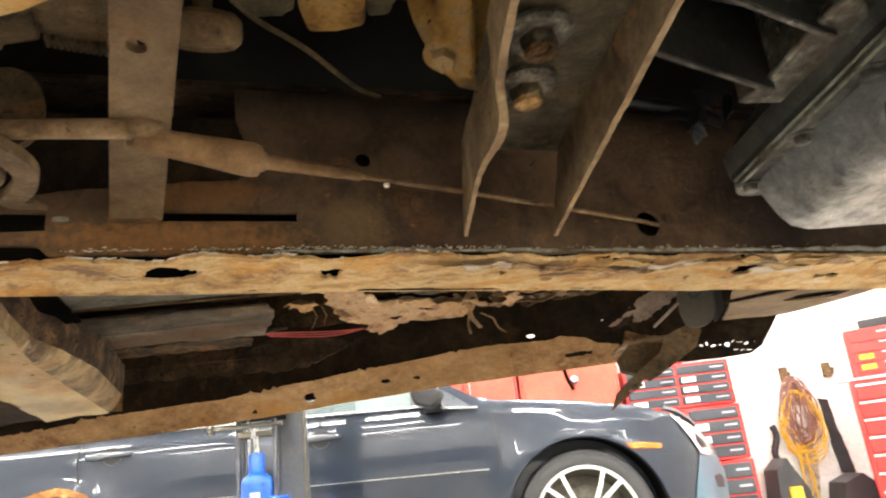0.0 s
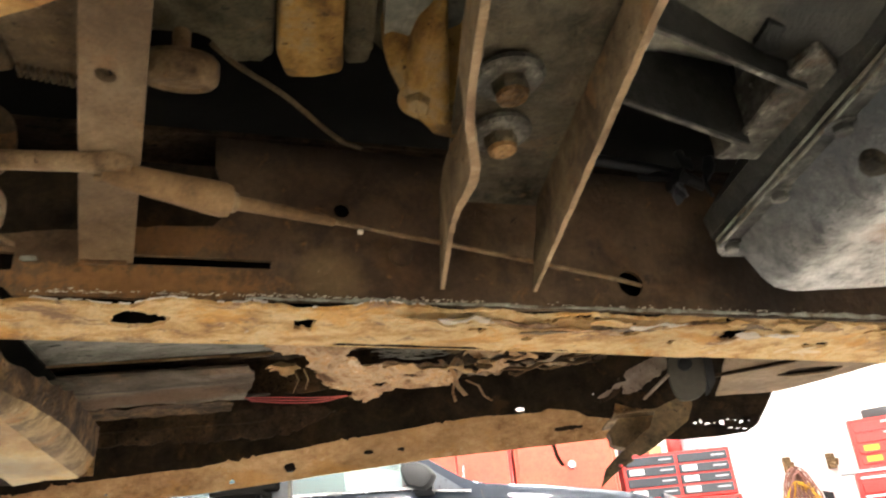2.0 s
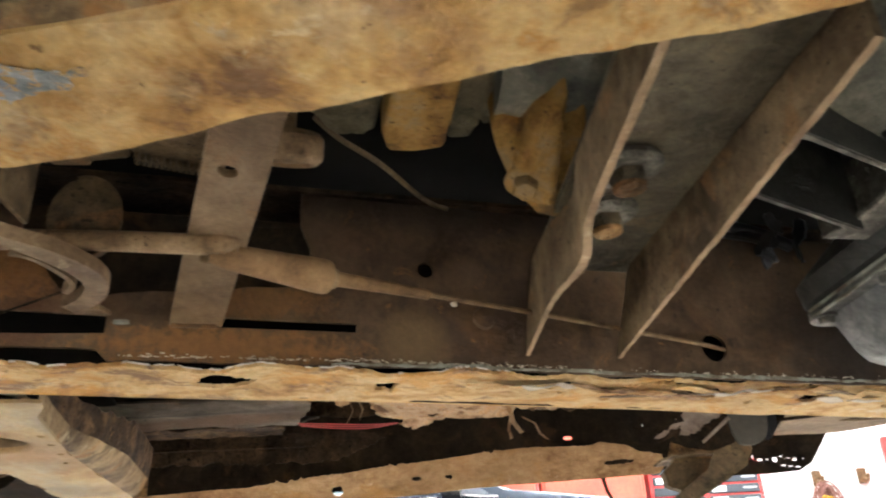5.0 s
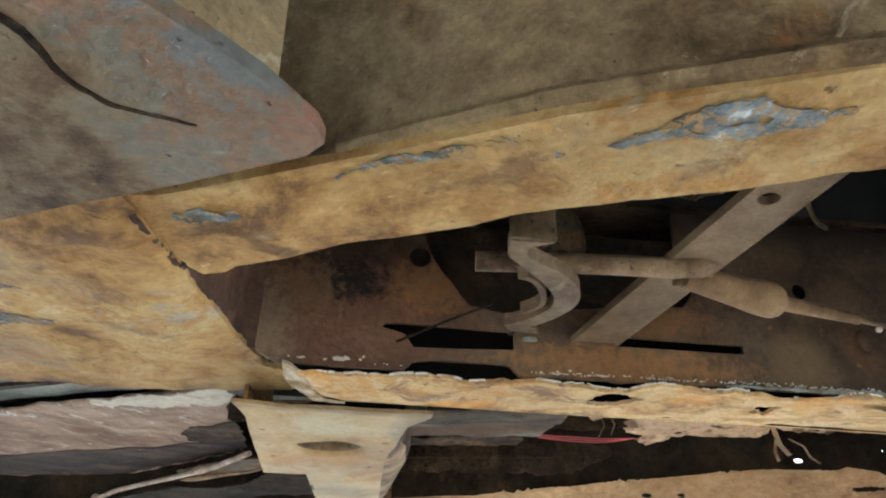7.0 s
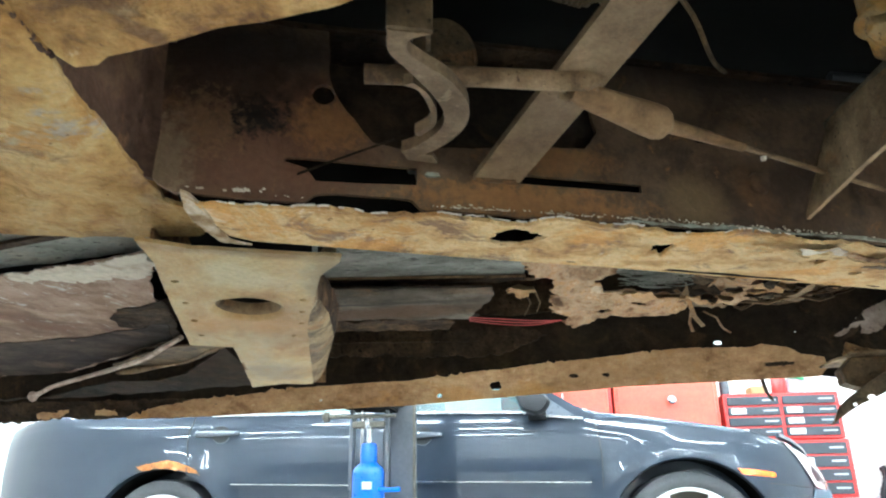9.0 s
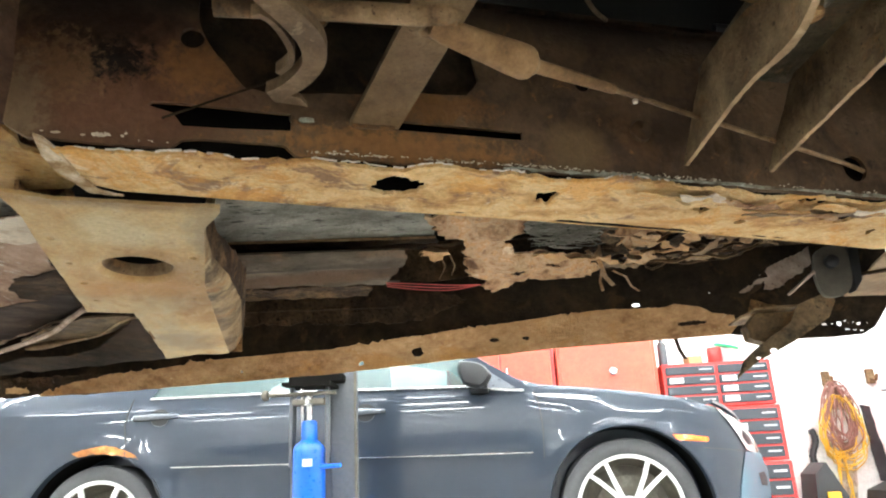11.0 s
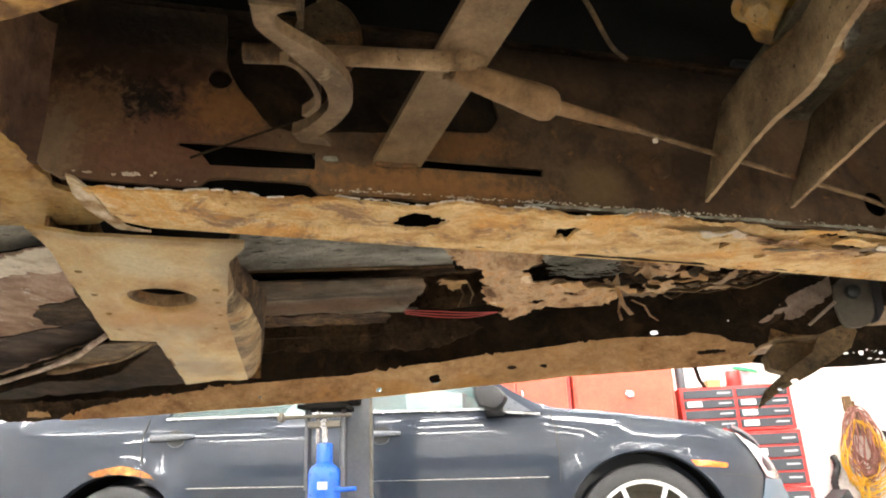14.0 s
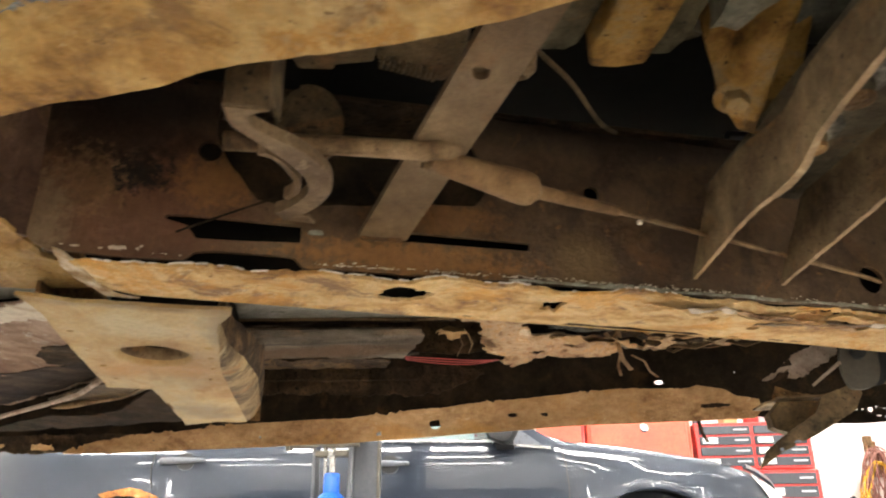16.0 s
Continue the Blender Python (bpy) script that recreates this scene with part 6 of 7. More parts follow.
part("white_peel", plate(ragged([(-0.548, 0.875), (-0.575, 0.935), (-0.60, 0.955), (-0.66, 0.945), (-0.75, 0.94), (-0.74, 0.915), (-0.62, 0.90)], 9), [ragged(blob(-0.63, 0.925, 0.012, 0.006, 2), 3)], 0.0012, lambda x, y, h: (x, y, 0.826 + h), 0.012, 0.004, 7), M_WHITE, body, "peeling white paint at the panel's edge")
lip_line = curve2([(-1.140, 1.487, 0.772), (-1.105, 1.467, 0.777), (-1.067, 1.443, 0.782), (-1.020, 1.423, 0.787), (-0.962, 1.401, 0.793), (-0.890, 1.367, 0.798), (-0.802, 1.308, 0.801), (-0.739, 1.247, 0.803), (-0.669, 1.180, 0.805)])
part("seam_strip", tube(lip_line, [max(0.0038, 0.0105 - 0.0022 * k) if k < 4 else 0.0043 + 0.0013 * noise.noise(Vector((k * 0.6, 1, 2))) for k in range(len(lip_line))], 8), M_TORN, body, "pale bent seam strip with a swollen end")
fold_line = curve2([(-0.911, 1.400, 0.797), (-0.880, 1.401, 0.799), (-0.840, 1.392, 0.801), (-0.757, 1.364, 0.803), (-0.679, 1.292, 0.806), (-0.642, 1.272, 0.808)])
part("seam_strip", tube(fold_line, [0.0024 + 0.0042 * math.sin(math.pi * min(1.0, (k + 1) / 16)) for k in range(len(fold_line))], 8), M_STRAP, body, "tan lip of the ledge")
ledge = [(-0.717, 1.25), (-0.655, 1.262), (-0.648, 1.28), (-0.698, 1.33), (-0.774, 1.40), (-0.847, 1.428), (-0.925, 1.42), (-0.914, 1.39), (-0.793, 1.30)]
part("ledge", plate(jag(ledge, 0.02, 0.002, 3), (), 0.003, lambda x, y, h: (x, y, 0.8075 + h), 0.02, 0.002, 3), M_FIN, body, "brown folded ledge")
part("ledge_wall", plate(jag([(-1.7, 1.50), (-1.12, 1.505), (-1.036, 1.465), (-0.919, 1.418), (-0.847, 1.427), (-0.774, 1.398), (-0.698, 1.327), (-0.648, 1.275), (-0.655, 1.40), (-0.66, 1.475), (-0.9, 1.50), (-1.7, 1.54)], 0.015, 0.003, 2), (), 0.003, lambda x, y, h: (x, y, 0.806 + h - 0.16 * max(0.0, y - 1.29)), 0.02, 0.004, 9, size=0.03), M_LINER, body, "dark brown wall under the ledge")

# right end: hanging bracket, bush and inner panel
part("right_floor", plate(jag([(0.405, 1.08), (0.60, 0.95), (0.85, 1.13), (0.704, 1.314), (0.585, 1.465), (0.48, 1.45), (0.462, 1.36), (0.435, 1.25)], 0.03, 0.003, 6), [blob(0.585, 1.33, 0.05, 0.022, 3)], 0.003, lambda x, y, h: (x, y, 0.802 + h), 0.03, 0.003, 2), M_BAR, body, "brown inner panel with a dark opening")
part("panel_crease", bar([(0.405, 1.30, 0.800), (0.52, 1.24, 0.799), (0.66, 1.12, 0.800)], (0.5, 1, 0), 0.007, 0.004), M_DARKRUST, body)
part("opening_lining", plate(ring(0.585, 1.33, 0.085, 20, 0.045), (), 0.002, lambda x, y, h: (x, y, 0.8085 + h), 0.03), M_DARKRUST, body)
strap_line = jag([(0.388, 0.781), (0.398, 0.766), (0.388, 0.744), (0.353, 0.724), (0.335, 0.713), (0.288, 0.691), (0.268, 0.678), (0.254, 0.667), (0.264, 0.692), (0.277, 0.703), (0.298, 0.718), (0.334, 0.742), (0.344, 0.764)], 0.012, 0.0015, 5)
hanger = part("hanging_bracket", plate(strap_line, [ring(0.308, 0.703, 0.0058, 12, 0.0036), ring(0.286, 0.694, 0.0036, 10, 0.0024)], 0.003, lambda x, z, h: (x, 1.315 + h - 0.35 * (z - 0.72), z), 0.012, 0.003, 3), M_FIN, body, "bent brown steel bracket hanging from the rotten mount")
part("mount_box", plate(jag([(0.280, 0.726), (0.305, 0.716), (0.338, 0.719), (0.352, 0.745), (0.350, 0.760), (0.322, 0.763), (0.296, 0.762), (0.276, 0.742)], 0.006, 0.004, 3), (), 0.03, lambda x, z, h: (x, 1.327 + h + 0.25 * max(0.0, z - 0.74), z), 0.009, 0.006, 5, size=0.02), M_FIN, hanger, "brown rusted mount box")
part("box_ledge", plate(jag([(0.290, 1.315), (0.352, 1.315), (0.36, 1.44), (0.285, 1.44)], 0.012, 0.003, 3), (), 0.003, lambda x, y, h: (x, y, 0.764 + h + 0.1 * (x - 0.30) * 0), 0.02, 0.002), M_STRAP, hanger)
part("box_back", plate(jag([(0.290, 0.767), (0.299, 0.788), (0.32, 0.78), (0.351, 0.772), (0.40, 0.78), (0.40, 0.762), (0.30, 0.762)], 0.01, 0.002, 6), (), 0.003, lambda x, z, h: (x, 1.35 + h, z), 0.015, 0.002), M_CRUST, hanger)
pink = jag(jag([(0.267, 0.786), (0.296, 0.809), (0.324, 0.829), (0.368, 0.847), (0.385, 0.856), (0.392, 0.845), (0.386, 0.832), (0.371, 0.821), (0.344, 0.806), (0.321, 0.790), (0.300, 0.790), (0.307, 0.803), (0.280, 0.789)], 0.012, 0.004, 8), 0.003, 0.004, 3)
part("torn_sheet", plate(pink, (), 0.002, lambda x, z, h: (x, 1.30 + h + 0.3 * (z - 0.80), z), 0.012, 0.003, 4), M_TORN, hanger, "pale torn sheet with a ragged edge")
part("dark_shred", plate(jag([(0.262, 0.784), (0.285, 0.797), (0.308, 0.819), (0.312, 0.810), (0.296, 0.79), (0.272, 0.781)], 0.008, 0.002, 3), (), 0.002, lambda x, z, h: (x, 1.302 + h, z), 0.012, 0.001), M_DARKRUST, hanger)
shk = [(p.x, p.y) for p in curve2([Vector((*q, 0)) for q in ((0.373, 0.832), (0.387, 0.842), (0.413, 0.842), (0.420, 0.820), (0.417, 0.787), (0.404, 0.771), (0.380, 0.769), (0.371, 0.782), (0.368, 0.807), (0.373, 0.832))], 4)[:-1]]
part("shackle", plate(shk, [ring(0.393, 0.819, 0.005, 14, 0.0065)], 0.008, lambda x, z, h: (x, 1.278 + h, z), 0.015, 0.0008), M_DKSTEEL, hanger, "grey steel shackle with a bush")
part("shackle_cheek", loft([[(x, y, z) for x, z in ((0.420, 0.850), (0.434, 0.850), (0.430, 0.79), (0.419, 0.775))] for y in (1.276, 1.30)]), M_TRIM, hanger)
part("bush", lathe([(0.004, -0.006), (0.009, -0.004), (0.010, 0.004), (0.010, 0.02)], Matrix.Translation((0.393, 1.274, 0.819)) @ Euler((radians(-90), 0, 0)).to_matrix().to_4x4(), 18), M_TRIM, hanger, "dark rubber bush")
part("stub_pin", tube([(0.326, 1.276, 0.775), (0.367, 1.276, 0.806)], [0.002, 0.0026], 8), M_TORN, hanger)
part("stay", box((0.375, 1.29, 0.78), (0.41, 1.30, 1.001), 0.002), M_DARKRUST, hanger)


# ---- the parked car ----
CAR_Y = 3.97
XF, XR, RW = 0.452, -2.26, 0.335
car = thing("sedan", "dark grey-blue four-door sedan with a rusty rear arch, parked", "car")


NOSE, TAIL = 1.30, -3.42
CREST = [(-3.42, 0.98), (-3.1, 1.03), (-2.75, 1.10), (-2.2, 1.33), (-1.7, 1.43), (-1.1, 1.45), (-0.6, 1.38), (-0.19, 1.092), (-0.056, 1.003), (0.03, 0.967), (0.34, 0.928), (0.56, 0.894), (0.74, 0.863), (0.87, 0.826), (0.95, 0.797), (1.05, 0.752), (1.15, 0.69), (1.25, 0.60), (1.30, 0.52)]


def crest(x):
    for (a, za), (c, zc) in zip(CREST, CREST[1:]):
        if a <= x <= c:
            return lerp(x, a, c, za, zc)
    return CREST[-1][1]


def car_profile(x):
    """Side of the body at x: (inset from the side, height), from sill over shoulder to crest and roof."""
    t = max(0.0, (x - 0.5) / (NOSE - 0.5))
    b = max(0.0, (-2.5 - x) / (-2.5 - TAIL))
    pull = 0.62 * t ** 3.4 + 0.25 * b ** 3
    sill = 0.20 + 0.06 * t ** 2 + 0.08 * b ** 2
    top = crest(x)
    belt = min(0.965 - 0.02 * (x + 1) / 2 + 0.03 * b, top - 0.03)
    mid = sill + (belt - sill) * 0.55
    prof = [(0.10, sill), (0.03, sill + 0.015), (0.005, sill + 0.09), (0.0, mid - 0.08), (-0.004, mid + 0.10), (0.010, belt - 0.05), (0.026, belt)]
    lift = top - belt
    lean = 0.44 * lift if x < 0.1 else 0.012
    prof += [(0.028 + lean * 0.6, belt + lift * 0.6), (0.034 + lean, belt + lift * 0.95), (0.07 + lean * 1.1, top)]
    fine = []
    for (p, a), (q, c) in zip(prof, prof[1:]):
        for k in range(3):
            fine.append((p + (q - p) * k / 3, a + (c - a) * k / 3))
    fine.append(prof[-1])
    out = []
    for p, z in fine:
        d = min(math.hypot(x - w, z - 0.335) for w in (XF, XR))
        flare = 0.022 * math.exp(-((d - 0.41) / 0.055) ** 2) + 0.003 * math.exp(-((z - (0.80 - 0.02 * x)) / 0.03) ** 2)
        out.append((p + pull - (flare if p < 0.06 else 0.0), z))
    return out


def side_y(x, z):
    """Where the side of the body lies at x and height z."""
    prof = car_profile(x)
    for (p, a), (q, b) in zip(prof, prof[1:]):
        if a <= z <= b:
            return CAR_Y + lerp(z, a, b, p, q)
    return CAR_Y + prof[-1][0]


def car_body():
    xs = [-3.42, -3.38, -3.25, -3.0, -2.85, -2.75, -2.68, -2.62, -2.56, -2.5, -2.42, -2.34, -2.26, -2.18, -2.1, -2.02, -1.96, -1.9, -1.84, -1.78, -1.7, -1.4, -1.1, -0.8, -0.6, -0.4, -0.19, -0.12, -0.056, 0.0, 0.06, 0.11, 0.17, 0.23, 0.31, 0.39, 0.47, 0.55, 0.63, 0.71, 0.77, 0.83, 0.9, 0.96, 1.02, 1.08, 1.14, 1.19, 1.23, 1.26, 1.285, 1.30]
    cy = CAR_Y + 0.90
    return loft([[(x, CAR_Y + p, z) for p, z in car_profile(x)] + [(x, 2 * cy - CAR_Y - p, z) for p, z in reversed(car_profile(x))] for x in xs])


shell = part("body_shell", car_body(), M_CAR, car, "dark grey-blue painted body")
cutters = []
for x in (XF, XR):
    for y0 in (CAR_Y - 0.1, CAR_Y + 1.55):
        cut = finish("arch_cut", lathe([(0.393, 0), (0.393, 0.35)], Matrix.Translation((x, y0 + 0.0, 0.335)) @ Euler((radians(-90), 0, 0)).to_matrix().to_4x4(), 40), M_TRIM, False)
        cutters.append(cut)
win_r = [(-2.02, 1.0), (-1.10, 0.99), (-1.12, 1.34), (-1.6, 1.35), (-1.9, 1.22)]
win_f = [(-0.98, 0.985), (-0.12, 0.962), (-0.25, 1.07), (-0.55, 1.26), (-0.98, 1.34)]
for w in (win_r, win_f):
    cutters.append(finish("window_cut", loft([[(x, y, z) for x, z in w] for y in (CAR_Y - 0.2, CAR_Y + 2.0)]), M_TRIM, False))
for cut in cutters:
    md = shell.modifiers.new("arch", "BOOLEAN")
    md.operation, md.object, md.solver = "DIFFERENCE", cut, "EXACT"
dg = bpy.context.evaluated_depsgraph_get()
shaped = bpy.data.meshes.new_from_object(shell.evaluated_get(dg))
shell.modifiers.clear()
shell.data = shaped
for p in shaped.polygons:
    p.use_smooth = True
shaped.set_sharp_from_angle(angle=radians(30))
for cut in cutters:
    bpy.data.objects.remove(cut)


def arch(x):
    bm = bmesh.new()
    rows = []
    for k in range(25):
        a = radians(-12 + 204 * k / 24)
        c, s = math.cos(a), math.sin(a)
        rows.append([bm.verts.new((x + r * c, y, 0.335 + r * s)) for r, y in ((0.388, CAR_Y + 0.012), (0.394, CAR_Y - 0.024), (0.402, CAR_Y - 0.024), (0.40, CAR_Y + 0.01))])
    for a, b in zip(rows, rows[1:]):
        for k in range(4):
            bm.faces.new((a[k], a[(k + 1) % 4], b[(k + 1) % 4], b[k]))
    bm.faces.new(rows[0])
    bm.faces.new(rows[-1][::-1])
    return bm


for x in (XF, XR):
    part("wheel_arch", arch(x), M_CAR, car)
    liner = bmesh.new()
    rows = [[liner.verts.new((x + 0.390 * math.cos(a), y, 0.335 + 0.390 * math.sin(a))) for y in (CAR_Y + 0.02, CAR_Y + 0.26)] for a in (radians(-10 + 200 * k / 24) for k in range(25))]
    for a, b in zip(rows, rows[1:]):
        liner.faces.new((a[0], b[0], b[1], a[1]))
    part("arch_liner", liner, M_BLACK, car)
arch_rust = plate(jag(jag([(-2.40, 0.733), (-2.33, 0.758), (-2.24, 0.768), (-2.16, 0.758), (-2.07, 0.724), (-2.03, 0.692), (-2.10, 0.708), (-2.18, 0.722), (-2.28, 0.728), (-2.36, 0.716)], 0.03, 0.012, 4), 0.006, 0.008, 7), (), 0.003, lambda x, z, h: (x, side_y(x, z) - 0.004 - h, z), 0.03)
part("rust_patch", arch_rust, M_ARCHRUST, car, "orange rust over the rear wheel arch")


def car_wheel(x, y):
    T = Matrix.Translation((x, y, RW)) @ Euler((radians(-90), 0, 0)).to_matrix().to_4x4() @ Matrix.Scale(1.045, 4)
    w = part("wheel", lathe([(0.236, -0.014), (0.250, -0.026), (0.268, -0.036), (0.296, -0.034), (0.316, -0.02), (0.321, 0.0), (0.321, 0.15), (0.312, 0.19), (0.22, 0.2)], T, 48, caps=False), M_TYRE, car, "black tyre on a silver spoked alloy wheel")
    rim = bmesh.new()
    rows = [[rim.verts.new(T @ Vector((r * math.cos(a), r * math.sin(a), h))) for r, h in ((0.233, -0.026), (0.248, -0.034), (0.250, -0.016), (0.246, 0.0), (0.234, 0.0), (0.230, -0.014))] for a in (2 * math.pi * k / 48 for k in range(48))]
    for i in range(48):
        a, b = rows[i], rows[(i + 1) % 48]
        for k in range(6):
            rim.faces.new((a[k], a[(k + 1) % 6], b[(k + 1) % 6], b[k]))
    part("rim", rim, M_ALLOY, w)
    # alloy barrel given dark steel to paint the shade behind the spokes
    part("barrel", lathe([(0.238, -0.004), (0.215, 0.06), (0.20, 0.12), (0.05, 0.13)], T, 40, caps=False), M_DKSTEEL, w, "wheel barrel, shade behind the spokes painted dark")
    part("brake_disc", lathe([(0.02, 0.075), (0.15, 0.07), (0.15, 0.09), (0.02, 0.095)], T, 32), M_DKSTEEL, w)
    part("hub_cap", lathe([(0.005, -0.022), (0.03, -0.02), (0.052, -0.008), (0.06, 0.02)], T, 24), M_ALLOY, w)
    for k in range(5):
        for d in (-9, 9):
            a0, a1 = radians(90 + 72 * k + d * 0.55), radians(90 + 72 * k + d * 1.25)
            p = [T @ Vector((r * math.cos(a), r * math.sin(a), h)) for r, a, h in ((0.045, a0, -0.012), (0.10, a0 * 0.6 + a1 * 0.4, -0.020), (0.17, a0 * 0.3 + a1 * 0.7, -0.030), (0.238, a1, -0.024))]
            across = (T.to_3x3() @ Vector((-math.sin(a0), math.cos(a0), 0)))
            part("spoke", bar(p, across, 0.021, 0.022), M_ALLOY, w)
    return w


for x in (XF, XR):
    car_wheel(x, CAR_Y + 0.045)


def seam(points, w=0.006):
    return bar([(x, CAR_Y + y, z) for x, y, z in points], (1, 0, 0.02), w, 0.004)


for pts in ([(-2.10, 0.006, 1.0), (-2.12, -0.006, 0.93), (-2.13, -0.011, 0.86), (-2.12, -0.010, 0.78), (-2.05, -0.006, 0.70), (-1.96, -0.002, 0.58), (-1.90, 0.002, 0.45), (-1.88, 0.006, 0.33)],
            [(-1.02, 0.008, 0.99), (-1.02, -0.006, 0.88), (-1.02, -0.009, 0.75), (-1.02, -0.004, 0.6), (-1.02, 0.002, 0.35)],
            [(0.03, 0.02, 0.93), (0.05, -0.004, 0.86), (0.06, -0.008, 0.74), (0.055, -0.006, 0.60), (0.04, 0.0, 0.40)]):
    part("door_seam", seam(pts), M_TRIM, car)
for x0, x1 in ((-1.86, -1.05), (-0.99, 0.0)):
    part("side_moulding", bar([(x0, CAR_Y - 0.010, 0.632), (x1, CAR_Y - 0.010, 0.615)], (0, 0, 1), 0.022, 0.010), M_CAR, car)
    # thin bright bar laid on as the moulding's highlight
    part("moulding_highlight", bar([(x0, CAR_Y - 0.017, 0.641), (x1, CAR_Y - 0.017, 0.624)], (0, 0, 1), 0.005, 0.004), M_CHROME, car, "painted highlight along the moulding")
for x, z in ((-1.965, 0.903), (-0.86, 0.868)):
    h = part("door_handle", loft([[(x + u, side_y(x, z) - out - 0.010 * math.cos(a) * k, z + 0.017 * k * math.sin(a)) for a in (2 * math.pi * i / 12 for i in range(12))] for u, out, k in ((-0.128, 0.004, 0.6), (-0.12, 0.012, 1.0), (-0.05, 0.022, 1.05), (0.02, 0.028, 0.9), (0.07, 0.024, 0.75), (0.115, 0.010, 0.6), (0.122, 0.002, 0.4))]), M_HANDLE, car, "curved door handle, lightened for its silvery reflection")
    # flat dark disc on the door skin paints the shade of the recess
    part("handle_recess", lathe([(0.050, 0), (0.052, 0.004), (0.048, 0.004)], Matrix.Translation((x + 0.02, side_y(x, z) - 0.003, z - 0.004)) @ Euler((radians(90), 0, 0)).to_matrix().to_4x4() @ Matrix.Diagonal((1, 0.85, 1, 1)), 28), M_TRIM, h, "dark disc standing for the shaded finger recess")
    part("recess_lip", bar([(x + 0.02 + 0.05 * math.cos(a), side_y(x, z) - 0.006, z - 0.008 + 0.043 * math.sin(a)) for a in (radians(200 + 14 * i) for i in range(11))], (0, 0, 1), 0.004, 0.004), M_HANDLE, h, "painted lower lip")

def glass_to(x, z, h):
    return (x, CAR_Y + 0.028 + (z - 0.96) * 0.44 + h, z)


for w in (win_r, win_f):
    g = part("side_window", plate(w, (), 0.004, glass_to, 0.3), M_GLASS, car, "tinted side window glass")
    part("window_trim", bar([glass_to(*w[0], -0.012), glass_to(*w[1], -0.012)], (0, 0.4, 1), 0.014, 0.012), M_CHROME, g, "bright waist trim")
part("pillar", plate([(-1.12, 0.96), (-0.97, 0.96), (-0.97, 1.36), (-1.13, 1.36)], (), 0.004, lambda x, z, h: glass_to(x, z, h - 0.004), 0.3), M_TRIM, car)
mirror_shape = [(-0.318, 0.962), (-0.245, 0.938), (-0.205, 0.955), (-0.178, 0.990), (-0.180, 1.012), (-0.215, 1.050), (-0.270, 1.070), (-0.332, 1.072), (-0.342, 1.02)]
mid_x, mid_z = -0.262, 1.01
mir = part("door_mirror", loft([[(mid_x + (x - mid_x) * k, CAR_Y + y, mid_z + (z - mid_z) * k) for x, z in curve2(mirror_shape + mirror_shape[:1], 4)[:-1]] for y, k in ((-0.205, 0.55), (-0.20, 0.82), (-0.17, 0.98), (-0.12, 1.0), (-0.07, 0.93), (-0.05, 0.7))]), M_TRIM, car, "dark rounded door mirror housing")
part("mirror_foot", loft([[(x, CAR_Y + y, z) for x, z in ((-0.29, 0.925 + d), (-0.20, 0.925 + d), (-0.20, 0.965 + d), (-0.29, 0.965 + d))] for y, d in ((-0.11, 0.015), (0.04, 0.0))]), M_TRIM, mir)
part("sail_panel", plate([(-0.235, 0.952), (-0.06, 0.945), (-0.175, 1.03), (-0.235, 1.07)], (), 0.006, lambda x, z, h: glass_to(x, z, h - 0.020), 0.3), M_HANDLE, car, "grey triangular mirror panel")
part("sail_trim", bar([glass_to(-0.235, 0.948, -0.022), glass_to(-0.02, 0.928, -0.022)], (0, 0.4, 1), 0.012, 0.01), M_CHROME, car)


def on_side(outline, thick, out, step=0.03):
    return plate(outline, (), thick, lambda x, z, h: (x, side_y(x, z) - out - h, z), step)


part("marker_lamp", on_side([(0.683, 0.676), (0.700, 0.650), (0.72, 0.644), (0.856, 0.634), (0.864, 0.642), (0.862, 0.656), (0.77, 0.670)], 0.007, 0.001), M_AMBER, car, "orange side marker lamp")
lamp = part("headlight", on_side([(0.905, 0.822), (0.955, 0.805), (1.01, 0.772), (1.07, 0.735), (1.13, 0.690), (1.18, 0.640), (1.205, 0.60), (1.19, 0.572), (1.14, 0.575), (1.085, 0.590), (1.045, 0.66), (0.995, 0.735), (0.945, 0.792)], 0.006, 0.002, 0.02), M_LAMPGLASS, car, "clear pale wrap-round headlight")
part("lamp_bowl", on_side([(1.085, 0.690), (1.13, 0.655), (1.15, 0.615), (1.105, 0.612), (1.075, 0.655)], 0.004, 0.009, 0.02), M_TRIM, lamp, "dark lamp bowl behind the lens")
part("lamp_edge", bar([(x, side_y(x, z) - 0.004, z) for x, z in ((0.940, 0.796), (0.990, 0.738), (1.040, 0.662), (1.080, 0.590))], (1, 0, 0.5), 0.006, 0.008), M_TRIM, lamp)
part("bonnet_front_edge", bar([(0.93, CAR_Y + 0.16, 0.835), (1.02, CAR_Y + 0.30, 0.815), (1.10, CAR_Y + 0.40, 0.775), (1.15, CAR_Y + 0.50, 0.74)], (0, 0.5, 1), 0.022, 0.02), M_CAR, car, "leading edge of the bonnet")
# patch over the shell that carries the painted reflection
part("front_bumper", on_side([(0.98, 0.30), (1.01, 0.42), (1.05, 0.52), (1.075, 0.578), (1.20, 0.575), (1.25, 0.565), (1.285, 0.52), (1.295, 0.46), (1.295, 0.32), (1.1, 0.30)], 0.006, 0.001, 0.02), M_BUMPER, car, "front bumper with its pale blue reflection painted in")
part("bumper_grille", on_side([(1.16, 0.47), (1.22, 0.475), (1.25, 0.44), (1.24, 0.40), (1.17, 0.41)], 0.004, 0.008, 0.02), M_TRIM, car, "dark opening in the bumper")
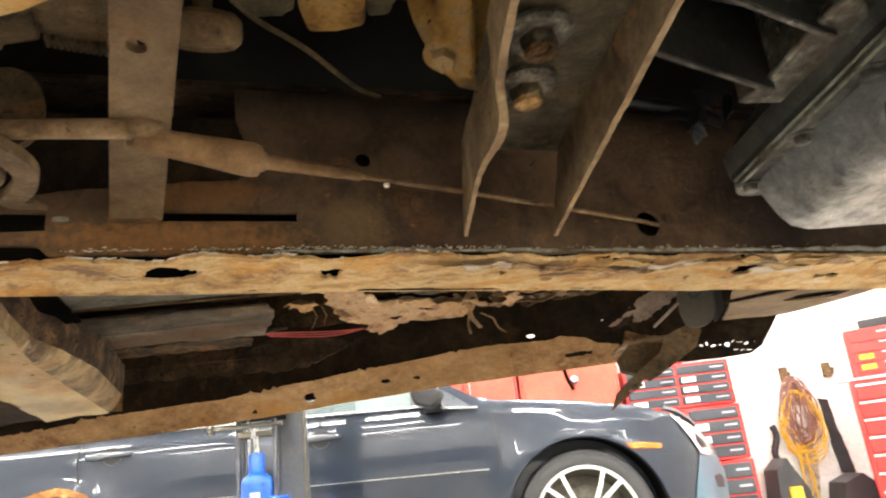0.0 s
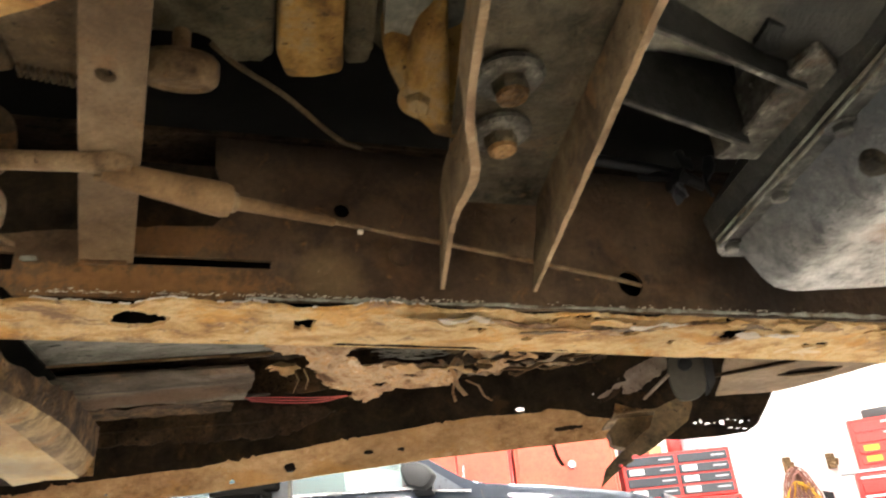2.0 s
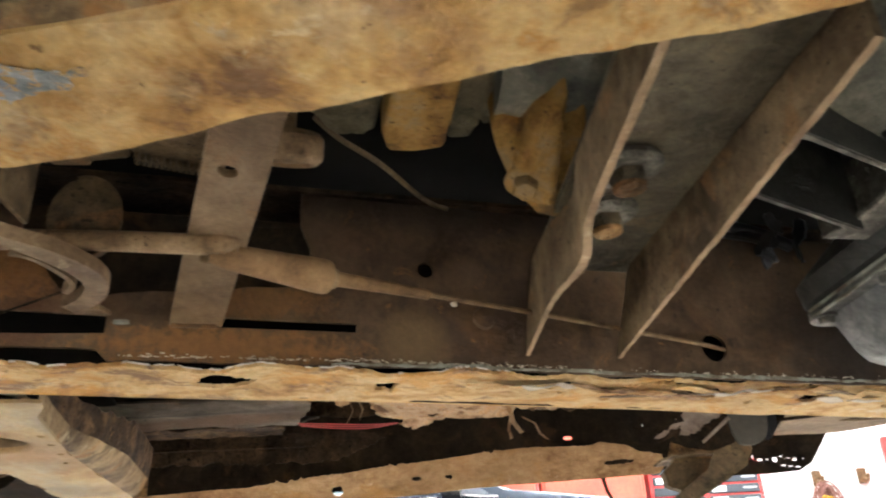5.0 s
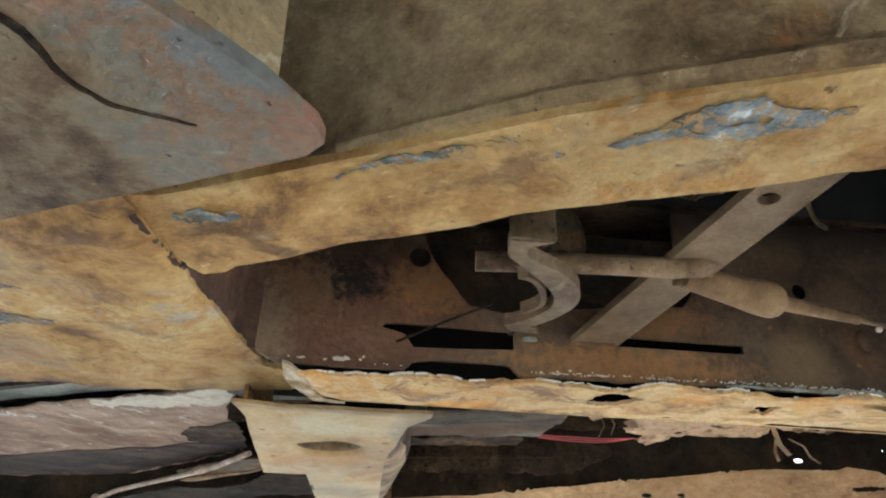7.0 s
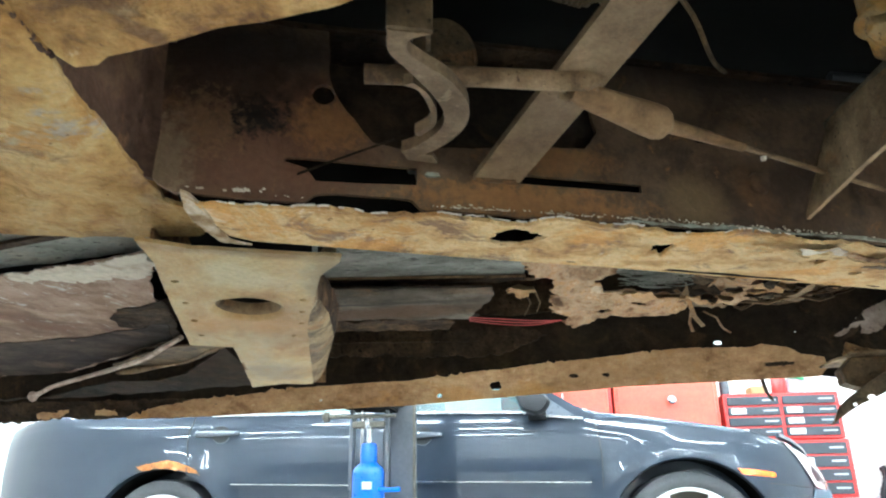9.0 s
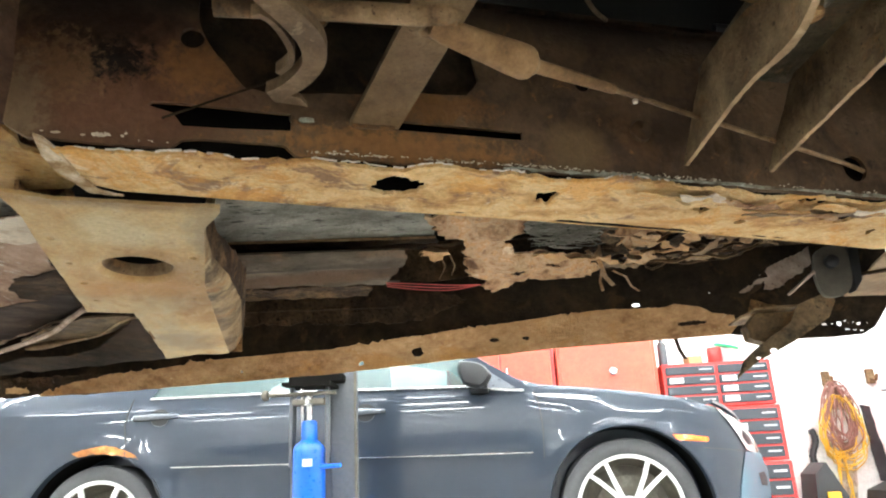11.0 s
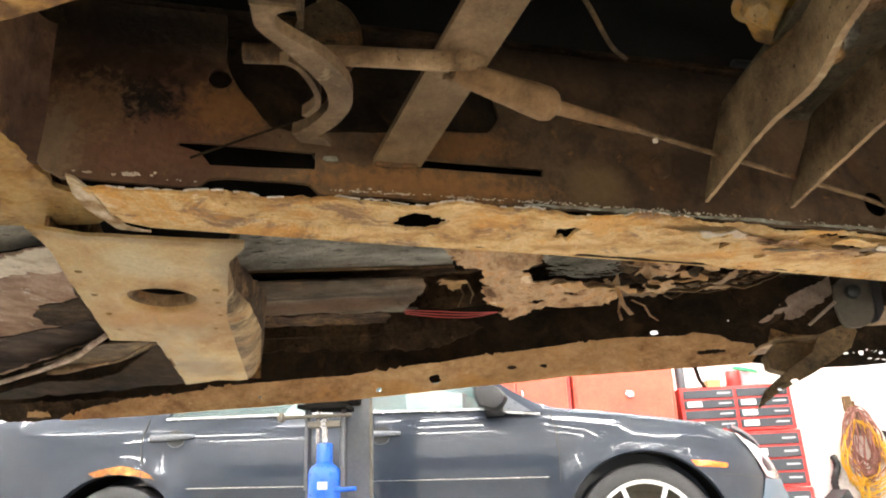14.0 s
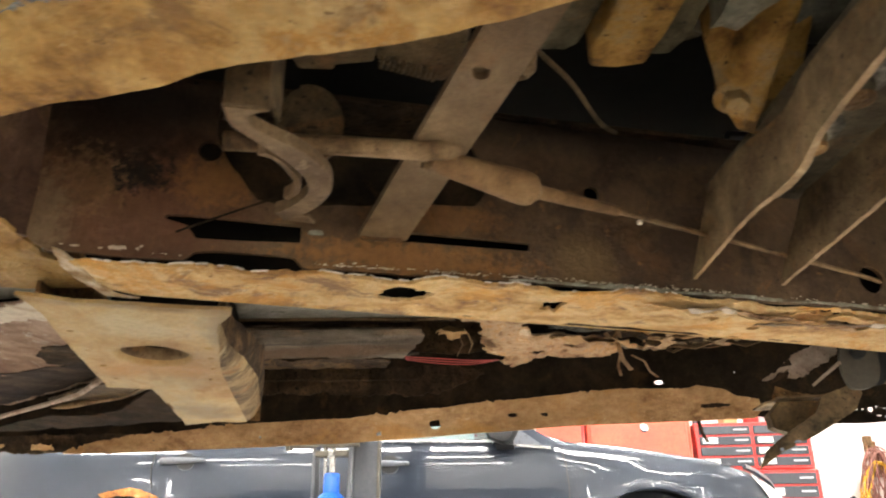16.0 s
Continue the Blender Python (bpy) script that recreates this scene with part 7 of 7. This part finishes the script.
part("bumper_line", bar([(x, side_y(x, 0.60 - 0.1 * (x - 0.9)) - 0.001, 0.60 - 0.1 * (x - 0.9)) for x in (0.83, 0.92, 1.0, 1.07)], (0, 0, 1), 0.005, 0.004), M_TRIM, car)

# ---- lift column and jack ----
post = thing("lift_column", "dark grey steel lift column standing between the vehicles", "lift column")
part("post_face", box((-0.866, 3.36, 0.02), (-0.760, 3.42, 3.4), 0.004), M_COLUMN, post)
part("edge_strip", box((-0.764, 3.352, 0.02), (-0.753, 3.366, 3.3), 0.002), M_DKSTEEL, post, "pale worn edge")
part("side_post", box((-1.043, 3.36, 0.02), (-1.028, 3.39, 3.3), 0.002), M_COLUMN, post)
part("base_plate", box((-1.15, 3.25, 0.0), (-0.60, 3.75, 0.02), 0.004), M_COLUMN, post)
carriage = part("carriage", box((-0.90, 3.375, 0.20), (-0.855, 3.41, 1.30), 0.004), M_COLUMN, post)
part("lift_arm", box((-1.04, 3.30, 0.945), (-0.80, 3.40, 0.985), 0.008), M_BLACK, post, "black lift arm")
jack = thing("hydraulic_jack_stand", "blue hydraulic jack cylinder on a tall stand", "jack", pose(-0.922, 3.22, 0))
part("cylinder", lathe([(0.05, 0.05), (0.064, 0.055), (0.066, 0.08), (0.066, 0.66), (0.062, 0.68), (0.046, 0.695), (0.034, 0.705), (0.033, 0.775), (0.028, 0.782)], None, 32), M_BLUE, jack, "glossy blue cylinder")
part("label_band", box((-0.01, -0.0685, 0.60), (0.03, -0.058, 0.63), 0.002), M_PALE, jack, "small worn label")
part("ram", lathe([(0.013, 0.77), (0.013, 0.90)], None, 16), M_CHROME, jack)
part("ram_guide", lathe([(0.008, 0.70), (0.008, 0.93)], pose(-0.03, 0.0, 0), 12), M_CHROME, jack)
part("saddle", loft([[(x, y, z + 0.05 * (0.02 - x) * 0.6) for x, y in ((-0.100, -0.07), (0.105, -0.07), (0.10, 0.10), (-0.085, 0.10))] for z in (0.918, 0.935)]), M_BLACK, jack, "black saddle plate")
for x in (-0.075, 0.078):
    part("upright", box((x - 0.008, -0.012, 0.60), (x + 0.008, 0.012, 0.925), 0.002), M_COLUMN, jack)
part("cross_head", box((-0.07, -0.025, 0.845), (0.07, 0.02, 0.872), 0.005), M_DKSTEEL, jack)
part("nut", hexbolt(Vector((0.0, -0.022, 0.858)), Vector((0, -1, 0)), 0.012, 0.012), M_CHROME, jack)
part("cross_bar", tube([(-0.17, -0.03, 0.892), (0.12, -0.03, 0.889)], 0.008, 10), M_DKSTEEL, jack)
part("bar_knob", lathe([(0.008, 0), (0.02, 0.004), (0.022, 0.02), (0.01, 0.03)], Matrix.Translation((-0.165, -0.03, 0.892)) @ Euler((0, radians(-90), 0)).to_matrix().to_4x4(), 14), M_DKSTEEL, jack)
part("valve_handle", tube([(0.05, -0.03, 0.60), (0.10, -0.05, 0.598), (0.145, -0.06, 0.60)], [0.012, 0.009, 0.009], 10), M_BLUE, jack)
for k in range(4):
    a = radians(45 + 90 * k)
    part("leg", bar([(0.05 * math.cos(a), 0.05 * math.sin(a), 0.12), (0.28 * math.cos(a), 0.28 * math.sin(a), 0.02)], (-math.sin(a), math.cos(a), 0), 0.05, 0.03), M_BLUE, jack)
part("foot_ring", lathe([(0.05, 0.0), (0.30, 0.0), (0.30, 0.012), (0.05, 0.02)], None, 32), M_BLUE, jack)

# ---- tool chests and lockers ----
def tool_chest(x0, x1, y, z0, z1, cols, rows, label, group=""):
    t = thing("tool_chest", label, "tool chest", None, group)
    part("cabinet", box((x0, y, z0), (x1, y + 0.45, z1), 0.006), M_RED, t)
    w = (x1 - x0 - 0.03) / cols
    rr = random.Random(cols * 10 + rows)
    for c in range(cols):
        h = (z1 - z0 - 0.03) / rows
        for r in range(rows):
            a, b = x0 + 0.015 + c * w + 0.012, x0 + 0.015 + (c + 1) * w - 0.012
            lo, hi = z0 + 0.015 + r * h + 0.007, z0 + 0.015 + (r + 1) * h - 0.007
            d = part("drawer", box((a, y - 0.012, lo), (b, y + 0.004, hi), 0.003), M_DRAWER, t, "charcoal drawer front")
            part("print_bar", box((b - 0.11, y - 0.0145, lo + 0.45 * (hi - lo)), (b - 0.02, y - 0.0115, lo + 0.62 * (hi - lo))), M_PALE, d)
            if rr.random() < 0.75 and (hi - lo) < 0.09:
                part("sticker", box((a + 0.02, y - 0.0145, lo + 0.2 * (hi - lo)), (a + 0.12, y - 0.0115, lo + 0.85 * (hi - lo))), M_LABEL, d, "white label")
    return t


tool_chest(1.00, 1.765, 5.6, 0.90, 1.215, 2, 4, "red top tool chest with two columns of charcoal drawers", "stacked tool chests")
tool_chest(1.02, 1.775, 5.58, 0.52, 0.895, 2, 4, "red middle tool chest with charcoal drawers", "stacked tool chests")
tool_chest(1.02, 1.78, 5.56, 0.06, 0.515, 2, 4, "red base tool chest with charcoal drawers", "stacked tool chests")
for i, (x, mat, w, h, name, lab) in enumerate(((1.05, M_LABEL, 0.12, 0.10, "paper_box", "small white cardboard box on the tool chest"), (1.215, M_CARD, 0.10, 0.06, "cardboard_box", "small tan cardboard box on the tool chest"), (1.38, M_RED, 0.10, 0.12, "red_tin", "red tin on the tool chest"))):
    t = thing(name, lab, "container")
    if name == "red_tin":
        part("can", lathe([(0.05, 0), (0.052, 0.004), (0.052, 0.11), (0.047, 0.118)], pose(x + 0.04, 5.72, 1.215), 20), mat, t)
    else:
        part("box", box((x, 5.66, 1.215), (x + w, 5.82, 1.215 + h), 0.006), mat, t)
bottle = thing("lidded_tub", "pale grey plastic tub with a green lid on the tool chest", "tub")
part("tub_body", lathe([(0.05, 0), (0.070, 0.006), (0.082, 0.10), (0.085, 0.104)], pose(1.53, 5.76, 1.215), 28), M_PALE, bottle)
part("lid", lathe([(0.0, 0.022), (0.080, 0.020), (0.090, 0.012), (0.090, 0.0), (0.085, -0.003)], pose(1.52, 5.75, 1.335, 8, 14, 0), 28), M_GREEN, bottle, "green lid")
spray = thing("spray_can", "blue-grey spray can standing by the locker", "can")
part("can", lathe([(0.028, 0), (0.032, 0.004), (0.032, 0.15), (0.020, 0.17), (0.014, 0.172), (0.014, 0.19)], pose(1.035, 5.66, 1.215), 20), M_COLUMN, spray)

locker = thing("steel_locker", "tall faded red steel locker with a round knob", "locker")
part("carcass", box((0.25, 5.55, 0.0), (0.965, 5.98, 1.46), 0.008), M_SALMON, locker)
part("door", box((0.275, 5.535, 0.06), (0.94, 5.552, 1.42), 0.005), M_SALMON, locker, "flat red door")
part("knob", lathe([(0.012, 0), (0.012, 0.02), (0.028, 0.024), (0.03, 0.04), (0.02, 0.048)], Matrix.Translation((0.645, 5.535, 1.18)) @ Euler((radians(90), 0, 0)).to_matrix().to_4x4(), 18), M_CHROME, locker, "bright round knob")
locker2 = thing("steel_cabinet", "glossy red steel cabinet with a handle", "cabinet")
part("carcass", box((-0.55, 5.52, 0.0), (0.235, 5.98, 1.40), 0.008), M_RED, locker2)
part("door", box((-0.52, 5.505, 0.05), (-0.16, 5.522, 1.36), 0.005), M_SALMON, locker2)
part("door", box((-0.15, 5.505, 0.05), (0.21, 5.522, 1.36), 0.005), M_SALMON, locker2)
part("handle", tube([(-0.11, 5.50, 1.10), (-0.11, 5.47, 1.11), (-0.11, 5.47, 1.24), (-0.11, 5.50, 1.25)], 0.009, 8), M_CHROME, locker2)

right = thing("roller_tool_cabinet", "red roller tool cabinet with white-edged drawers", "tool cabinet", pose(2.42, 5.30, 0, 0, 0, -24))
part("cabinet", box((0, 0, 0.10), (0.75, 0.5, 0.93), 0.008), M_RED, right)
for r in range(7):
    d = part("drawer", box((0.03, -0.014, 0.13 + r * 0.112), (0.72, 0.004, 0.233 + r * 0.112), 0.004), M_RED, right)
    part("pull_rail", box((0.03, -0.03, 0.217 + r * 0.112), (0.72, -0.012, 0.231 + r * 0.112), 0.003), M_LABEL, d, "white drawer pull")
top = thing("top_tool_box", "red top tool box with yellow stickers", "tool box", pose(2.48, 5.33, 0.93, 0, 0, -24))
part("box_body", box((0, 0, 0.02), (0.66, 0.38, 0.34), 0.008), M_RED, top)
part("tray", box((-0.12, -0.06, 0.0), (0.75, 0.02, 0.02), 0.004), M_PALE, top, "pale metal ledge")
for r in range(4):
    d = part("drawer", box((0.03, -0.012, 0.05 + r * 0.068), (0.62, 0.003, 0.110 + r * 0.068), 0.003), M_RED, top)
    part("pull_rail", box((0.2, -0.022, 0.096 + r * 0.068), (0.45, -0.010, 0.105 + r * 0.068), 0.002), M_LABEL, d)
    if r < 2:
        part("sticker", box((0.06, -0.0145, 0.065 + r * 0.068), (0.15, -0.0115, 0.10 + r * 0.068)), M_YCORD, d, "yellow sticker")
drill = thing("power_tool_case", "dark tool case lying on the top tool box", "tool case", pose(2.62, 5.38, 1.27, 0, 0, -30))
part("case_body", box((0, 0, 0), (0.38, 0.22, 0.07), 0.015, seg=2), M_TRIM, drill)

# ---- cords and things on the wall ----
def coil(name, label, x, z, wide, tall, turns, mat, r, seed, slim=0.75):
    """A bundle of hanging loops, each a little different in width, drop and depth."""
    rr = random.Random(seed)
    t = thing(name, label, "cord")
    for k in range(turns):
        w, h, dx, dz, lean = wide * rr.uniform(slim, 1.0), tall * rr.uniform(0.72, 1.0), rr.gauss(0, 0.014), rr.uniform(-0.04, 0.01), rr.uniform(-0.05, 0.05)
        pts = []
        for i in range(33):
            a = 2 * math.pi * i / 32
            drop = 0.5 * (1 - math.cos(a))
            wob = Vector((math.cos(a) * 1.6, math.sin(a) * 1.6, k * 2.7 + seed))
            pts.append((x + dx + lean * drop + 0.5 * w * math.sin(a) * (0.75 + 0.35 * drop) + 0.030 * noise.noise(wob), 5.93 - 0.012 * (k % 6) + 0.03 * noise.noise(wob * 1.7), z + dz - h * drop + 0.02 * noise.noise(wob + Vector((7, 0, 0)))))
        part("loop", tube(pts, r, 7), mat, t)
    return t


coil("extension_cord", "coiled yellow extension cord hanging on a wall hook", 2.29, 0.96, 0.33, 0.52, 11, M_YCORD, 0.0042, 3, 0.55)
coil("extension_cord", "coiled brown-red cord hanging behind the yellow one", 2.29, 1.05, 0.24, 0.50, 18, M_RCORD, 0.0052, 6, 0.2)
coil("extension_cord", "single slack drop of yellow cord below the coil", 2.24, 0.58, 0.10, 0.50, 3, M_YCORD, 0.0050, 11)
for x in (2.28, 2.60):
    t = thing("wall_hook", "dark steel hook fixed to the wall", "hook", None, "hooks on the wall")
    part("plate", box((x - 0.03, 5.975, 1.03), (x + 0.03, 6.0, 1.14), 0.004), M_STRAP, t)
    part("peg", tube([(x, 5.99, 1.07), (x, 5.90, 1.05), (x, 5.88, 1.09)], 0.011, 8), M_STRAP, t)
hose = thing("hanging_hose", "black corrugated hose hanging on the wall", "hose")
part("hose", tube([(2.085 + 0.02 * math.sin(k * 0.4), 5.95, 0.72 - 0.017 * k) for k in range(25)], [0.026 if k % 2 else 0.021 for k in range(25)], 10), M_TRIM, hose)
strap_thing = thing("hanging_strap", "black strap hanging on the wall", "strap")
part("cloth", plate(jag([(2.50, 0.34), (2.60, 0.33), (2.53, 0.86), (2.47, 0.88)], 0.05, 0.012, 1), (), 0.012, lambda a, b, h: (a, 5.96 - h, b), 0.04, 0.012, 1), M_TRIM, strap_thing)
rag = thing("hanging_rag", "pale tan rag hanging below the cords", "rag")
part("cloth", plate(jag([(2.21, 0.20), (2.31, 0.20), (2.36, 0.46), (2.33, 0.62), (2.26, 0.62), (2.24, 0.46)], 0.03, 0.014, 2), (), 0.012, lambda a, b, h: (a, 5.965 - h, b), 0.03, 0.016, 2, size=0.06), M_TORN, rag)
pale_rag = thing("hanging_rag", "brown rag bundled under the hook", "rag")
part("cloth", plate(jag([(2.22, 0.86), (2.36, 0.85), (2.33, 0.98), (2.29, 1.06), (2.25, 0.98)], 0.03, 0.012, 5), (), 0.014, lambda a, b, h: (a, 5.955 - h, b), 0.03, 0.02, 4, size=0.05), M_PEEL, pale_rag)
for x, z, w, h, mat, name, lab in ((1.89, 0.07, 0.27, 0.42, M_TRIM, "black_tool_bag", "black tool bag with a yellow flap leaning on the wall"), (2.30, 0.12, 0.42, 0.22, M_TRIM, "creeper_box", "dark low box by the tool cabinet")):
    t = thing(name, lab, "bag" if "bag" in name else "box")
    part("bag_body", loft([[(x + a * w, y, 0.0 + b * (z + h)) for a, b in ((0.0, 0.0), (1.0, 0.0), (0.85, 0.55), (0.45, 1.0), (0.15, 0.85))] for y in (5.60, 5.62, 5.86, 5.88)]), mat, t)
    if "bag" in name:
        part("flap", box((x + 0.09, 5.58, 0.21), (x + 0.18, 5.605, 0.30), 0.008), M_YCORD, t, "yellow flap")
